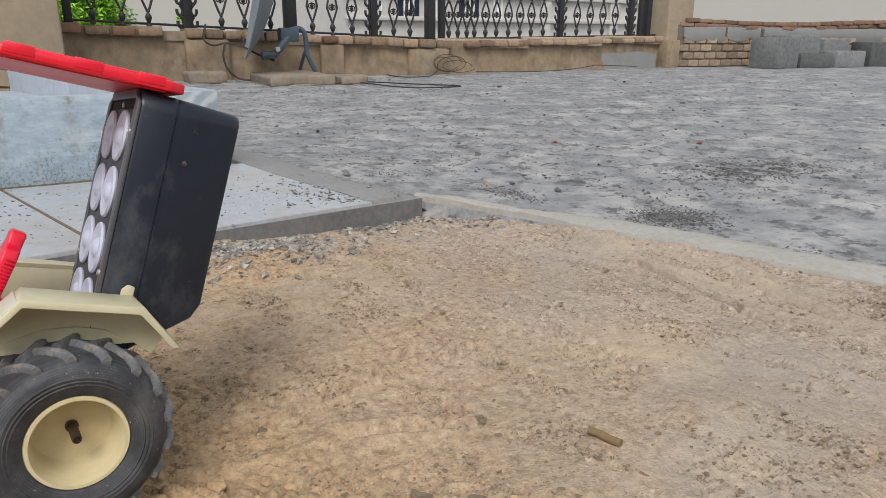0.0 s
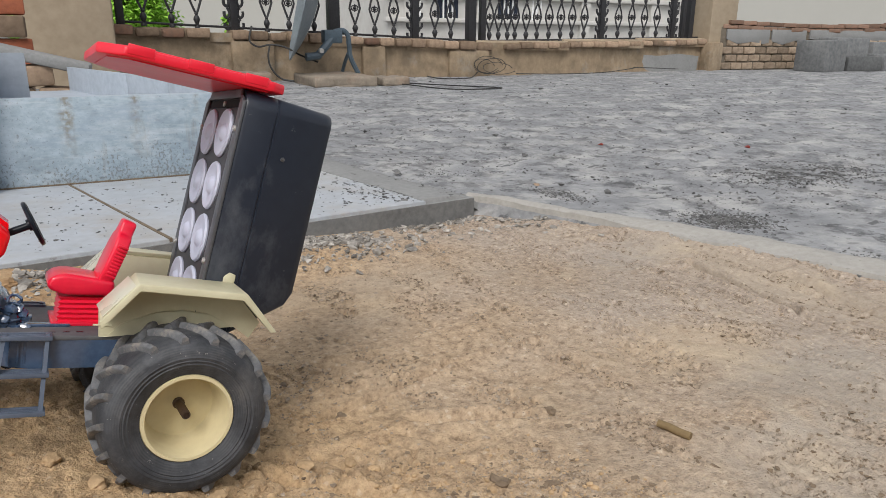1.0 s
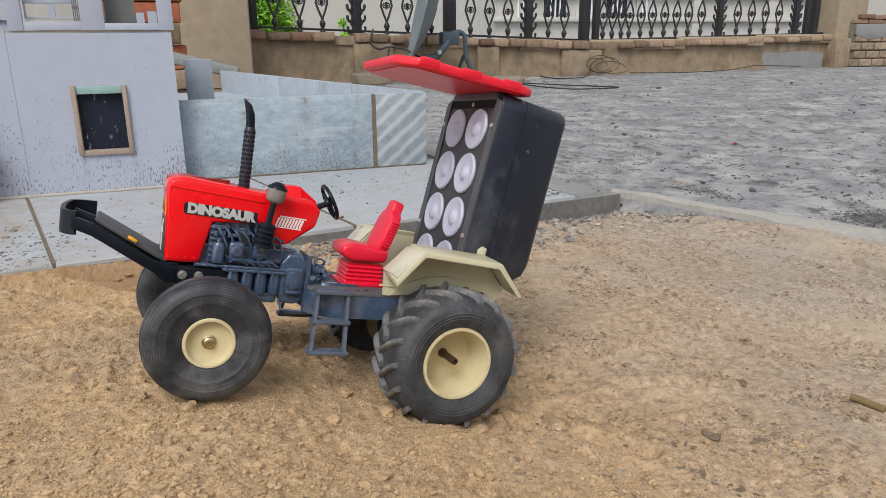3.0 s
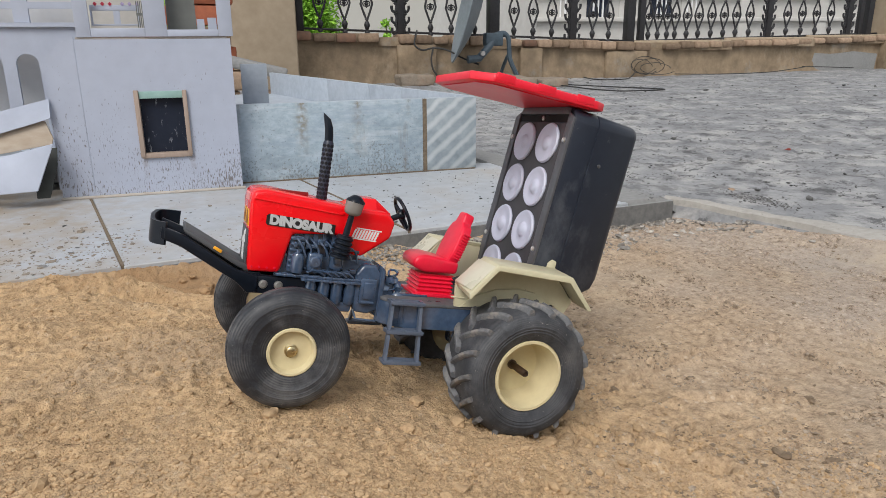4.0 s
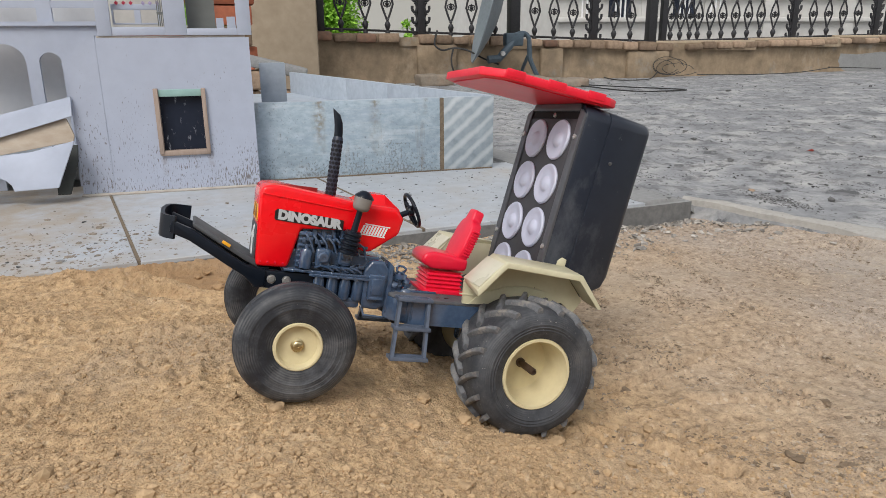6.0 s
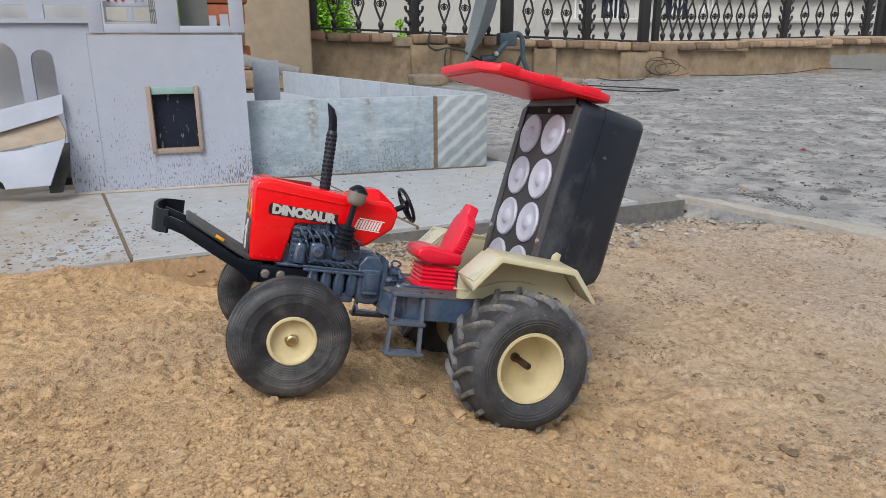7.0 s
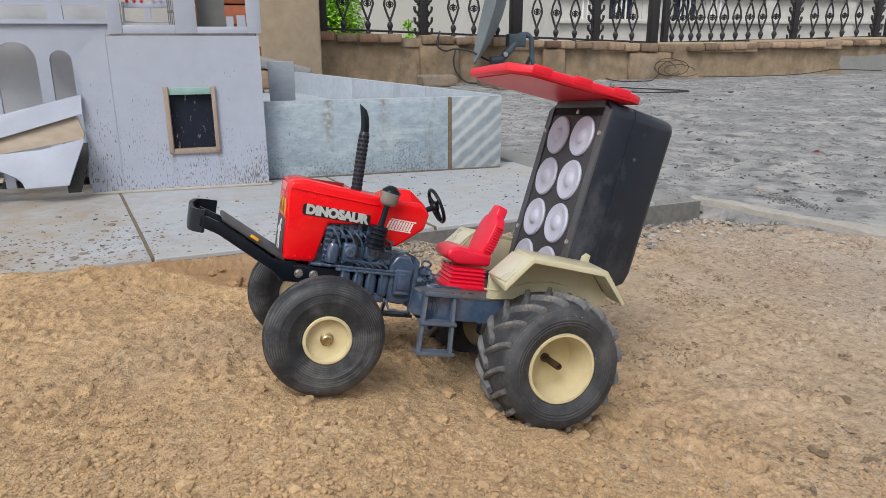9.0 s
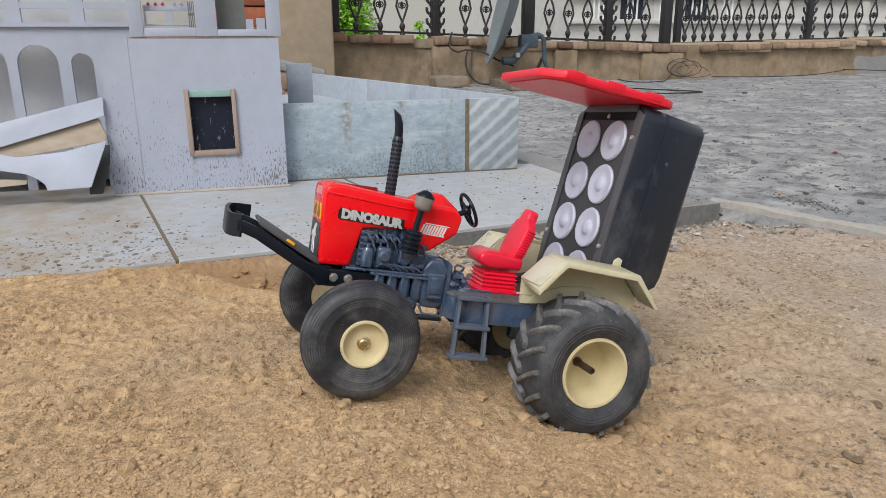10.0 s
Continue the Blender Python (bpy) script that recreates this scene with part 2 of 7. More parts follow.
stained(CONCRETE, (0.075, 0.075, 0.078), 26, 0.575, 0.61, 0.75)
SLAB = material("pale_marble_slab", (0.46, 0.49, 0.53), (0.32, 0.34, 0.365), rough=0.45, grain=45, patch=6, mix=0.5, bump=0.1, depth=0.001, spots=0.45, spot_scale=70)
MARBLE_EDGE = material("cut_marble_edge", (0.43, 0.48, 0.54), (0.28, 0.325, 0.38), rough=0.5, grain=60, patch=10, bump=0.1)
stained(SLAB, (0.30, 0.22, 0.14), 9, 0.54, 0.72, 0.55)
stained(SLAB, (0.37, 0.33, 0.28), 5, 0.46, 0.66, 0.55)
stained(SLAB, (0.16, 0.14, 0.12), 110, 0.63, 0.68, 0.6)


def muddied(m, colour, near, clean, amount):
    """Mud washed over one end of a surface, thinning out along x."""
    n, l = m.node_tree.nodes, m.node_tree.links
    b = n["Principled BSDF"]
    src = b.inputs["Base Color"].links[0].from_socket
    co = n.new("ShaderNodeTexCoord")
    t = n.new("ShaderNodeTexNoise")
    t.inputs["Scale"].default_value, t.inputs["Detail"].default_value, t.inputs["Roughness"].default_value = 22, 9, 0.72
    l.new(co.outputs["Object"], t.inputs["Vector"])
    sep = n.new("ShaderNodeSeparateXYZ")
    l.new(co.outputs["Object"], sep.inputs[0])
    w = n.new("ShaderNodeMapRange")
    w.inputs[1].default_value, w.inputs[2].default_value, w.inputs[3].default_value, w.inputs[4].default_value = near, clean, 0.12, -0.30
    l.new(sep.outputs["X"], w.inputs[0])
    a = n.new("ShaderNodeMath")
    l.new(t.outputs[0], a.inputs[0])
    l.new(w.outputs[0], a.inputs[1])
    r = n.new("ShaderNodeMapRange")
    r.inputs[1].default_value, r.inputs[2].default_value, r.inputs[4].default_value = 0.48, 0.70, amount
    l.new(a.outputs[0], r.inputs[0])
    mx = n.new("ShaderNodeMixRGB")
    l.new(r.outputs[0], mx.inputs[0])
    l.new(src, mx.inputs[1])
    mx.inputs[2].default_value = (*colour, 1)
    l.new(mx.outputs[0], b.inputs["Base Color"])


muddied(SLAB, (0.33, 0.265, 0.19), -0.72, -0.42, 0.8)
stained(MARBLE, (0.55, 0.58, 0.60), 26, 0.56, 0.70, 0.5)
stained(MARBLE, (0.07, 0.075, 0.075), 150, 0.60, 0.68, 0.7)
stained(MARBLE, (0.60, 0.65, 0.68), 6, 0.52, 0.66, 0.45, (0.6, 1, 2.6))
stained(MARBLE, (0.20, 0.25, 0.29), 9, 0.54, 0.66, 0.45, (0.8, 1, 2.2))
stained(MARBLE, (0.22, 0.19, 0.14), 12, 0.60, 0.78, 0.7)
stained(MARBLE, (0.20, 0.17, 0.125), 1.0, 0.60, 0.68, 0.5, (17, 17, 1.8), 5)
PLASTER = material("ochre_plaster", (0.36, 0.275, 0.185), (0.15, 0.115, 0.08), rough=0.92, grain=16, patch=3.0, mix=0.55, bump=0.5, depth=0.01, spec=0.2)
stained(PLASTER, (0.45, 0.37, 0.27), 3.5, 0.52, 0.68, 0.6, (1, 1, 0.6))
stained(PLASTER, (0.16, 0.125, 0.09), 2.2, 0.54, 0.70, 0.6, (1.6, 1, 0.5))
stained(PLASTER, (0.30, 0.30, 0.28), 5.0, 0.58, 0.70, 0.5)
PILLAR = material("pale_plaster", (0.44, 0.36, 0.265), (0.33, 0.265, 0.19), rough=0.92, grain=20, patch=2.5, bump=0.3, depth=0.006, spec=0.2)
BRICK = material("weathered_brick", (0.35, 0.255, 0.18), (0.19, 0.135, 0.095), rough=0.92, grain=50, patch=12, mix=0.5, bump=0.8, depth=0.006, by_object=0.38, spec=0.2)
OLD_BRICK = material("crumbling_pale_brick", (0.42, 0.33, 0.245), (0.21, 0.16, 0.115), rough=0.95, grain=40, patch=14, mix=0.6, bump=1.0, depth=0.012, by_object=0.35, spec=0.2)
CHIP = material("red_chip", (0.30, 0.05, 0.04), (0.18, 0.04, 0.03), rough=0.9, grain=80, patch=20)
RED_BRICK = material("red_brick", (0.40, 0.13, 0.07), (0.22, 0.08, 0.05), rough=0.92, grain=50, patch=9, bump=0.6, depth=0.005, by_object=0.25, spec=0.2)
FADED = material("faded_red_brick", (0.28, 0.155, 0.105), (0.15, 0.115, 0.09), rough=0.92, grain=50, patch=9, bump=0.7, depth=0.006, by_object=0.3, spec=0.2)
BLOCK = material("grey_block", (0.235, 0.24, 0.24), (0.10, 0.104, 0.108), rough=0.92, grain=40, patch=6, bump=0.5, depth=0.005, by_object=0.5, spec=0.2)
IRON = material("black_iron", (0.03, 0.03, 0.034), (0.012, 0.012, 0.014), rough=0.55, grain=80, patch=10, bump=0.2)
BOARD = material("white_foam_board", (0.42, 0.465, 0.565), (0.36, 0.395, 0.485), rough=0.6, grain=50, patch=5, bump=0.05)
BOARD_EDGE = material("board_cut_edge", (0.50, 0.465, 0.42), (0.34, 0.30, 0.255), rough=0.85, grain=90, patch=20, bump=0.3)
PAPER_EDGE = material("bare_board", (0.50, 0.44, 0.37), (0.36, 0.29, 0.22), rough=0.85, grain=90, patch=14, bump=0.3, stretch=(0.4, 1, 1))
WOOD = material("thin_wood", (0.40, 0.32, 0.27), (0.27, 0.205, 0.165), rough=0.8, grain=120, patch=18, bump=0.3, stretch=(1, 1, 0.2))
DARK_GLASS = material("dirty_dark_glass", (0.009, 0.013, 0.026), (0.016, 0.022, 0.038), rough=0.45, spec=0.25, grain=60, patch=14, bump=0.0)
stained(DARK_GLASS, (0.42, 0.45, 0.50), 120, 0.60, 0.68, 0.6, (1, 1, 0.4))
TEAL = material("teal_paint", (0.30, 0.46, 0.43), (0.22, 0.36, 0.34), rough=0.7, grain=90, patch=20)
DISH = material("dish_grey", (0.21, 0.245, 0.27), (0.14, 0.17, 0.19), rough=0.5, grain=60, patch=6, bump=0.1)
DISH_ARM = material("dish_arm_blue_grey", (0.075, 0.11, 0.14), (0.04, 0.06, 0.08), rough=0.5, grain=60, patch=12, bump=0.15)
CABLE = material("cable_black", (0.03, 0.03, 0.03), (0.015, 0.015, 0.015), rough=0.6, bump=0)
HOUSE = material("pale_house_wall", (0.54, 0.535, 0.51), (0.43, 0.415, 0.39), rough=0.9, grain=8, patch=0.8, bump=0.2, depth=0.01)
LEAF = material("green_leaf", (0.36, 0.64, 0.07), (0.18, 0.42, 0.035), rough=0.6, grain=30, patch=8, bump=0)
BARK = material("bark", (0.16, 0.12, 0.08), (0.08, 0.06, 0.04), rough=0.95, grain=60, patch=10, bump=0.6)
EARTH = material("far_earth", (0.30, 0.25, 0.18), (0.2, 0.17, 0.12), rough=0.95, grain=3, patch=0.3, bump=0.2)

CANOPY_RED = material("pinkish_red_canopy", (0.80, 0.008, 0.034), (0.70, 0.006, 0.026), rough=0.42, grain=160, patch=14, bump=0.1, depth=0.0004, coat=0.15)
RED = material("glossy_red_paint", (0.86, 0.004, 0.010), (0.76, 0.003, 0.008), rough=0.25, spec=0.35, grain=160, patch=14, bump=0.06, depth=0.0003, coat=0.25)
SEAT_RED = material("pinkish_red_plastic", (0.84, 0.012, 0.048), (0.70, 0.010, 0.038), coat=0.3, spec=0.35, rough=0.36, grain=160, patch=25, bump=0.08, depth=0.0003)
NAVY = material("dark_navy_plastic", (0.066, 0.108, 0.186), (0.030, 0.053, 0.098), coat=1.0, rough=0.18, grain=260, patch=60, bump=0.45, depth=0.0006)
DECK = material("dusty_dark_deck", (0.13, 0.13, 0.135), (0.075, 0.077, 0.085), rough=0.6, grain=240, patch=30, bump=0.1, depth=0.0003)
BLACK = material("black_plastic", (0.005, 0.008, 0.014), (0.010, 0.014, 0.022), spec=0.22, rough=0.3, grain=120, patch=14, bump=0.08, depth=0.0003)
PANEL = material("speaker_panel_black", (0.048, 0.048, 0.054), (0.034, 0.034, 0.038), rough=0.6, grain=200, patch=30, bump=0.1, depth=0.0003)
RUBBER = material("dusty_rubber", (0.027, 0.031, 0.040), (0.012, 0.014, 0.019), rough=0.5, grain=330, patch=40, mix=0.62, bump=0.5, depth=0.0008, third=(0.24, 0.22, 0.20), spec=0.45)
REAR_RUBBER = material("worn_grey_rubber", (0.045, 0.048, 0.055), (0.020, 0.022, 0.027), rough=0.6, grain=330, patch=40, mix=0.62, bump=0.5, depth=0.0008, third=(0.26, 0.24, 0.22), spec=0.45)
LUG = material("scuffed_rubber_lug", (0.165, 0.168, 0.175), (0.055, 0.058, 0.066), rough=0.6, grain=300, patch=60, mix=0.6, bump=0.5, depth=0.0008, third=(0.30, 0.27, 0.24), spec=0.45)
stained(RUBBER, (0.15, 0.15, 0.15), 28, 0.54, 0.70, 0.5)
stained(REAR_RUBBER, (0.15, 0.145, 0.14), 34, 0.56, 0.70, 0.4)
stained(LUG, (0.34, 0.30, 0.25), 70, 0.55, 0.66, 0.55)
stained(RUBBER, (0.14, 0.145, 0.155), 45, 0.50, 0.72, 0.6)
stained(RUBBER, (0.42, 0.40, 0.37), 430, 0.665, 0.70, 0.8)


def ringed(m, period, tint, amount):
    """Fine worn rings turned round the wheel's axis."""
    n, l = m.node_tree.nodes, m.node_tree.links
    b = n["Principled BSDF"]
    src = b.inputs["Base Color"].links[0].from_socket
    co = n.new("ShaderNodeTexCoord")
    w = n.new("ShaderNodeTexWave")
    w.wave_type, w.rings_direction = "RINGS", "Y"
    w.inputs["Scale"].default_value, w.inputs["Distortion"].default_value = 0.314 / period, 2.5
    w.inputs["Detail"].default_value, w.inputs["Detail Scale"].default_value = 3.0, 0.4
    l.new(co.outputs["Object"], w.inputs["Vector"])
    t = n.new("ShaderNodeTexNoise")
    t.inputs["Scale"].default_value, t.inputs["Detail"].default_value = 75, 6
    l.new(co.outputs["Object"], t.inputs["Vector"])
    r = n.new("ShaderNodeMapRange")
    r.inputs[1].default_value, r.inputs[2].default_value, r.inputs[4].default_value = 0.42, 0.68, amount
    l.new(t.outputs[0], r.inputs[0])
    k = n.new("ShaderNodeMath")
    k.operation = "MULTIPLY"
    l.new(w.outputs[1], k.inputs[0])
    l.new(r.outputs[0], k.inputs[1])
    mx = n.new("ShaderNodeMixRGB")
    l.new(k.outputs[0], mx.inputs[0])
    l.new(src, mx.inputs[1])
    mx.inputs[2].default_value = (*tint, 1)
    l.new(mx.outputs[0], b.inputs["Base Color"])
    return m


stained(REAR_RUBBER, (0.105, 0.11, 0.12), 60, 0.48, 0.70, 0.5)
stained(REAR_RUBBER, (0.45, 0.43, 0.40), 430, 0.65, 0.69, 0.8)
ringed(REAR_RUBBER, 0.0011, (0.20, 0.195, 0.19), 0.2)
ringed(RUBBER, 0.0013, (0.28, 0.27, 0.255), 0.26)
stained(LUG, (0.22, 0.215, 0.21), 90, 0.52, 0.66, 0.5)
BOX = material("dusty_black_cabinet", (0.014, 0.018, 0.029), (0.020, 0.026, 0.040), spec=0.3, rough=0.33, grain=120, patch=14, bump=0.06, depth=0.0003)
stained(BOX, (0.19, 0.20, 0.215), 17, 0.52, 0.72, 0.42, (1, 1, 0.6))
stained(BOX, (0.22, 0.22, 0.21), 160, 0.66, 0.72, 0.4)
RIM = material("cabinet_rim", (0.085, 0.089, 0.098), (0.060, 0.064, 0.072), rough=0.4, grain=160, patch=30, bump=0.08, depth=0.0003)
CREAM = material("cream_plastic", (0.66, 0.58, 0.36), (0.56, 0.48, 0.29), rough=0.45, grain=160, patch=22, bump=0.06, depth=0.0003)
FENDER = material("fender_cream", (0.58, 0.55, 0.39), (0.50, 0.465, 0.31), rough=0.4, grain=160, patch=22, bump=0.06, depth=0.0003)
CONE = material("speaker_white", (0.50, 0.525, 0.64), (0.44, 0.465, 0.57), rough=0.5, grain=160, patch=30, bump=0.04, depth=0.0002)
STEEL = material("steel_bolt", (0.72, 0.71, 0.69), (0.5, 0.49, 0.47), rough=0.35, metal=0.8, grain=200, patch=40, bump=0.1, depth=0.0002)
RUST = material("rusty_axle", (0.16, 0.11, 0.08), (0.07, 0.05, 0.04), rough=0.5, metal=0.7, grain=260, patch=60, bump=0.3, depth=0.0003)
BRASS = material("brass_screw", (0.65, 0.55, 0.33), (0.5, 0.4, 0.22), rough=0.3, metal=1.0, grain=200, patch=60, bump=0.1, depth=0.0002)
WHITE = material("white_decal", (0.80, 0.80, 0.80), (0.7, 0.7, 0.7), rough=0.5, bump=0)
AMBER = material("amber_decal", (0.85, 0.42, 0.02), (0.75, 0.34, 0.02), rough=0.4, bump=0)
GREY_DECAL = material("grey_decal", (0.07, 0.075, 0.085), (0.05, 0.055, 0.06), rough=0.5, bump=0)


# ---- building blocks ----
def obj(name, bm, mat, parent=None, label="", smooth=40):
    me = bpy.data.meshes.new(name)
    bmesh.ops.recalc_face_normals(bm, faces=bm.faces[:])
    bm.to_mesh(me)
    bm.free()
    for m in (mat if isinstance(mat, (list, tuple)) else (mat,)):
        me.materials.append(m)
    if smooth:
        me.polygons.foreach_set("use_smooth", [True] * len(me.polygons))
        me.set_sharp_from_angle(angle=radians(smooth))
    ob = new(name, me)
    ob.parent = parent
    return tagged(ob, label)


def part(name, bm, mat, parent, label="", smooth=40):
    return obj(name, bm, mat, parent, label, smooth)


def thing(name, at, label, category, group="", kind="", m=None):
    e = new(name)
    e.empty_display_size = 0.02
    e.matrix_world = m if m is not None else pose(*at)
    return tagged(e, label, category, group, kind)


def merge(*bms):
    out = bmesh.new()
    for b in bms:
        me = bpy.data.meshes.new("tmp")
        b.to_mesh(me)
        b.free()
        out.from_mesh(me)
        bpy.data.meshes.remove(me)
    return out


def block(x0, x1, y0, y1, z0, z1, bevel=0.0, seg=2):
    bm = bmesh.new()
    bmesh.ops.create_cube(bm, size=1)
    for v in bm.verts:
        v.co = ((x0 + x1) / 2 + v.co.x * (x1 - x0), (y0 + y1) / 2 + v.co.y * (y1 - y0), (z0 + z1) / 2 + v.co.z * (z1 - z0))
    if bevel:
        bmesh.ops.bevel(bm, geom=bm.edges[:], offset=bevel, segments=seg, affect="EDGES", profile=0.5)
    return bm


def prism(pts, y0, y1, bevel=0.0, axis="y", seg=2):
    """A flat outline (x, z) drawn out from y0 to y1; axis z: outline (x, y) from z0 to z1; axis x: outline (y, z)."""
    put = {"y": lambda a, b, c: (a, c, b), "z": lambda a, b, c: (a, b, c), "x": lambda a, b, c: (c, a, b)}[axis]
    bm = bmesh.new()
    lo = [bm.verts.new(put(a, b, y0)) for a, b in pts]
    hi = [bm.verts.new(put(a, b, y1)) for a, b in pts]
    bm.faces.new(lo)
    bm.faces.new(hi[::-1])
    k = len(pts)
    for i in range(k):
        bm.faces.new((lo[i], hi[i], hi[(i + 1) % k], lo[(i + 1) % k]))
    bmesh.ops.recalc_face_normals(bm, faces=bm.faces[:])
    if bevel:
        bmesh.ops.bevel(bm, geom=bm.edges[:], offset=bevel, segments=seg, affect="EDGES", profile=0.5)
    return bm


def lathe(profile, segs=32, axis="y", close=True):
    """A body of turning from (radius, along) pairs."""
    put = {"y": lambda c, s, r, a: (r * c, a, r * s), "z": lambda c, s, r, a: (r * c, r * s, a), "x": lambda c, s, r, a: (a, r * c, r * s)}[axis]
    bm = bmesh.new()
    rings = []
    for r, a in profile:
        rings.append([bm.verts.new(put(math.cos(2 * math.pi * i / segs), math.sin(2 * math.pi * i / segs), max(r, 1e-6), a)) for i in range(segs)])
    for p, q in zip(rings, rings[1:]):
        for i in range(segs):
            j = (i + 1) % segs
            bm.faces.new((p[i], p[j], q[j], q[i]))
    if close:
        bm.faces.new(rings[0])
        bm.faces.new(rings[-1][::-1])
    bmesh.ops.remove_doubles(bm, verts=bm.verts[:], dist=1e-6)
    return bm


def rod(points, radius, segs=8, closed=False, taper=None):
    """A round bar along points."""
    bm = bmesh.new()
    pts = [Vector(p) for p in points]
    k = len(pts)
    rings = []
    side = None
    for i, p in enumerate(pts):
        a = pts[(i - 1) % k] if closed or i else p
        b = pts[(i + 1) % k] if closed or i < k - 1 else p
        d = (b - a).normalized()
        if side is None:
            side = d.orthogonal().normalized()
        side = (side - d * side.dot(d)).normalized()
        up = d.cross(side)
        r = radius if taper is None else radius * (1 + (taper - 1) * i / (k - 1))
        rings.append([bm.verts.new(p + r * (math.cos(2 * math.pi * j / segs) * side + math.sin(2 * math.pi * j / segs) * up)) for j in range(segs)])
    for i in range(k if closed else k - 1):
        p, q = rings[i], rings[(i + 1) % k]
        for j in range(segs):
            bm.faces.new((p[j], p[(j + 1) % segs], q[(j + 1) % segs], q[j]))
    if not closed:
        bm.faces.new(rings[0][::-1])
        bm.faces.new(rings[-1])
    return bm


def turned(bm, m):
    bmesh.ops.transform(bm, matrix=m, verts=bm.verts[:])
    return bm


def smooth_step(a, b, v):
    t = min(max((v - a) / (b - a), 0.0), 1.0)
    return t * t * (3 - 2 * t)


def lump(radius, seed, squash=0.7, sub=1, rough=0.35):
    """A stone or clod with an uneven outline."""
    bm = bmesh.new()
    bmesh.ops.create_icosphere(bm, subdivisions=sub, radius=radius)
    o = Vector((seed * 1.7, seed * 0.9, seed * 2.3))
    for v in bm.verts:
        v.co *= 1 + rough * noise.noise(v.co / radius * 1.1 + o) + 0.5 * rough * noise.noise(v.co / radius * 2.7 + o)
        v.co.z *= squash
    return bm


def shard(radius, seed, squash=0.55, corners=9):
    """A broken stone: the hull of a few corners, with flat faces."""
    rg = random.Random(int(seed * 131) + 7)
    bm = bmesh.new()
    for i in range(corners):
        v = Vector((rg.uniform(-1, 1), rg.uniform(-0.8, 0.8), rg.uniform(-1, 1)))
        v = v.normalized() * rg.uniform(0.75, 1.1)
        bm.verts.new((v.x * radius, v.y * radius, v.z * radius * squash))
    bmesh.ops.convex_hull(bm, input=bm.verts[:])
    bmesh.ops.delete(bm, geom=[v for v in bm.verts if not v.link_faces], context="VERTS")
    return bm


def scatter(name, spots, mat, label, category, kinds=6, squash=0.65, sub=1, parent=None, angular=False):
    """Many small stones in one mesh; spots: (x, y, z, radius)."""
    shapes = []
    for i in range(kinds):
        b = shard(1.0, i + 3.1, squash) if angular else lump(1.0, i + 3.1, squash, sub)
        b.verts.index_update()
        b.verts.ensure_lookup_table()
        shapes.append((np.array([v.co[:] for v in b.verts]), [[v.index for v in f.verts] for f in b.faces]))
        b.free()
    rng = random.Random(len(spots) + 5)
    vs, fs, base = [], [], 0
    for x, y, z, r in spots:
        co, fa = shapes[rng.randrange(kinds)]
        a = rng.random() * 6.28
        c, s = math.cos(a), math.sin(a)
        sx, sy = rng.uniform(0.75, 1.35), rng.uniform(0.75, 1.2)
        q = co * (sx, sy, 1)
        q = np.stack((q[:, 0] * c - q[:, 1] * s, q[:, 0] * s + q[:, 1] * c, q[:, 2]), 1) * r + (x, y, z)
        vs += q.tolist()
        fs += [[i + base for i in f] for f in fa]
        base += len(co)
    me = bpy.data.meshes.new(name)
    me.from_pydata(vs, [], fs)
    me.materials.append(mat)
    me.polygons.foreach_set("use_smooth", [sub > 1] * len(me.polygons))
    ob = new(name, me)
    ob.parent = parent
    return tagged(ob, label, category, kind="stuff")


# ---- ground: sand, yard and slab ----
EDGE = [(0.203, -0.318), (0.243, -0.36), (0.270, -0.41), (0.300, -0.487), (0.327, -0.58), (0.370, -0.684), (0.413, -0.80), (0.455, -0.95), (0.53, -1.3), (0.72, -2.0), (1.0, -6.0)]
EDGE_X, EDGE_Y = [p[0] for p in EDGE][::-1], [p[1] for p in EDGE][::-1]
CREST = [(-0.78, -0.515, 0.023), (-0.66, -0.545, 0.022), (-0.605, -0.577, 0.023), (-0.577, -0.583, 0.021), (-0.54, -0.590, 0.015), (-0.503, -0.598, 0.006), (-0.44, -0.62, -0.004), (-0.36, -0.64, -0.016)]
CREST_X, CREST_Y, CREST_Z = [p[0] for p in CREST], [p[1] for p in CREST], [p[2] for p in CREST]


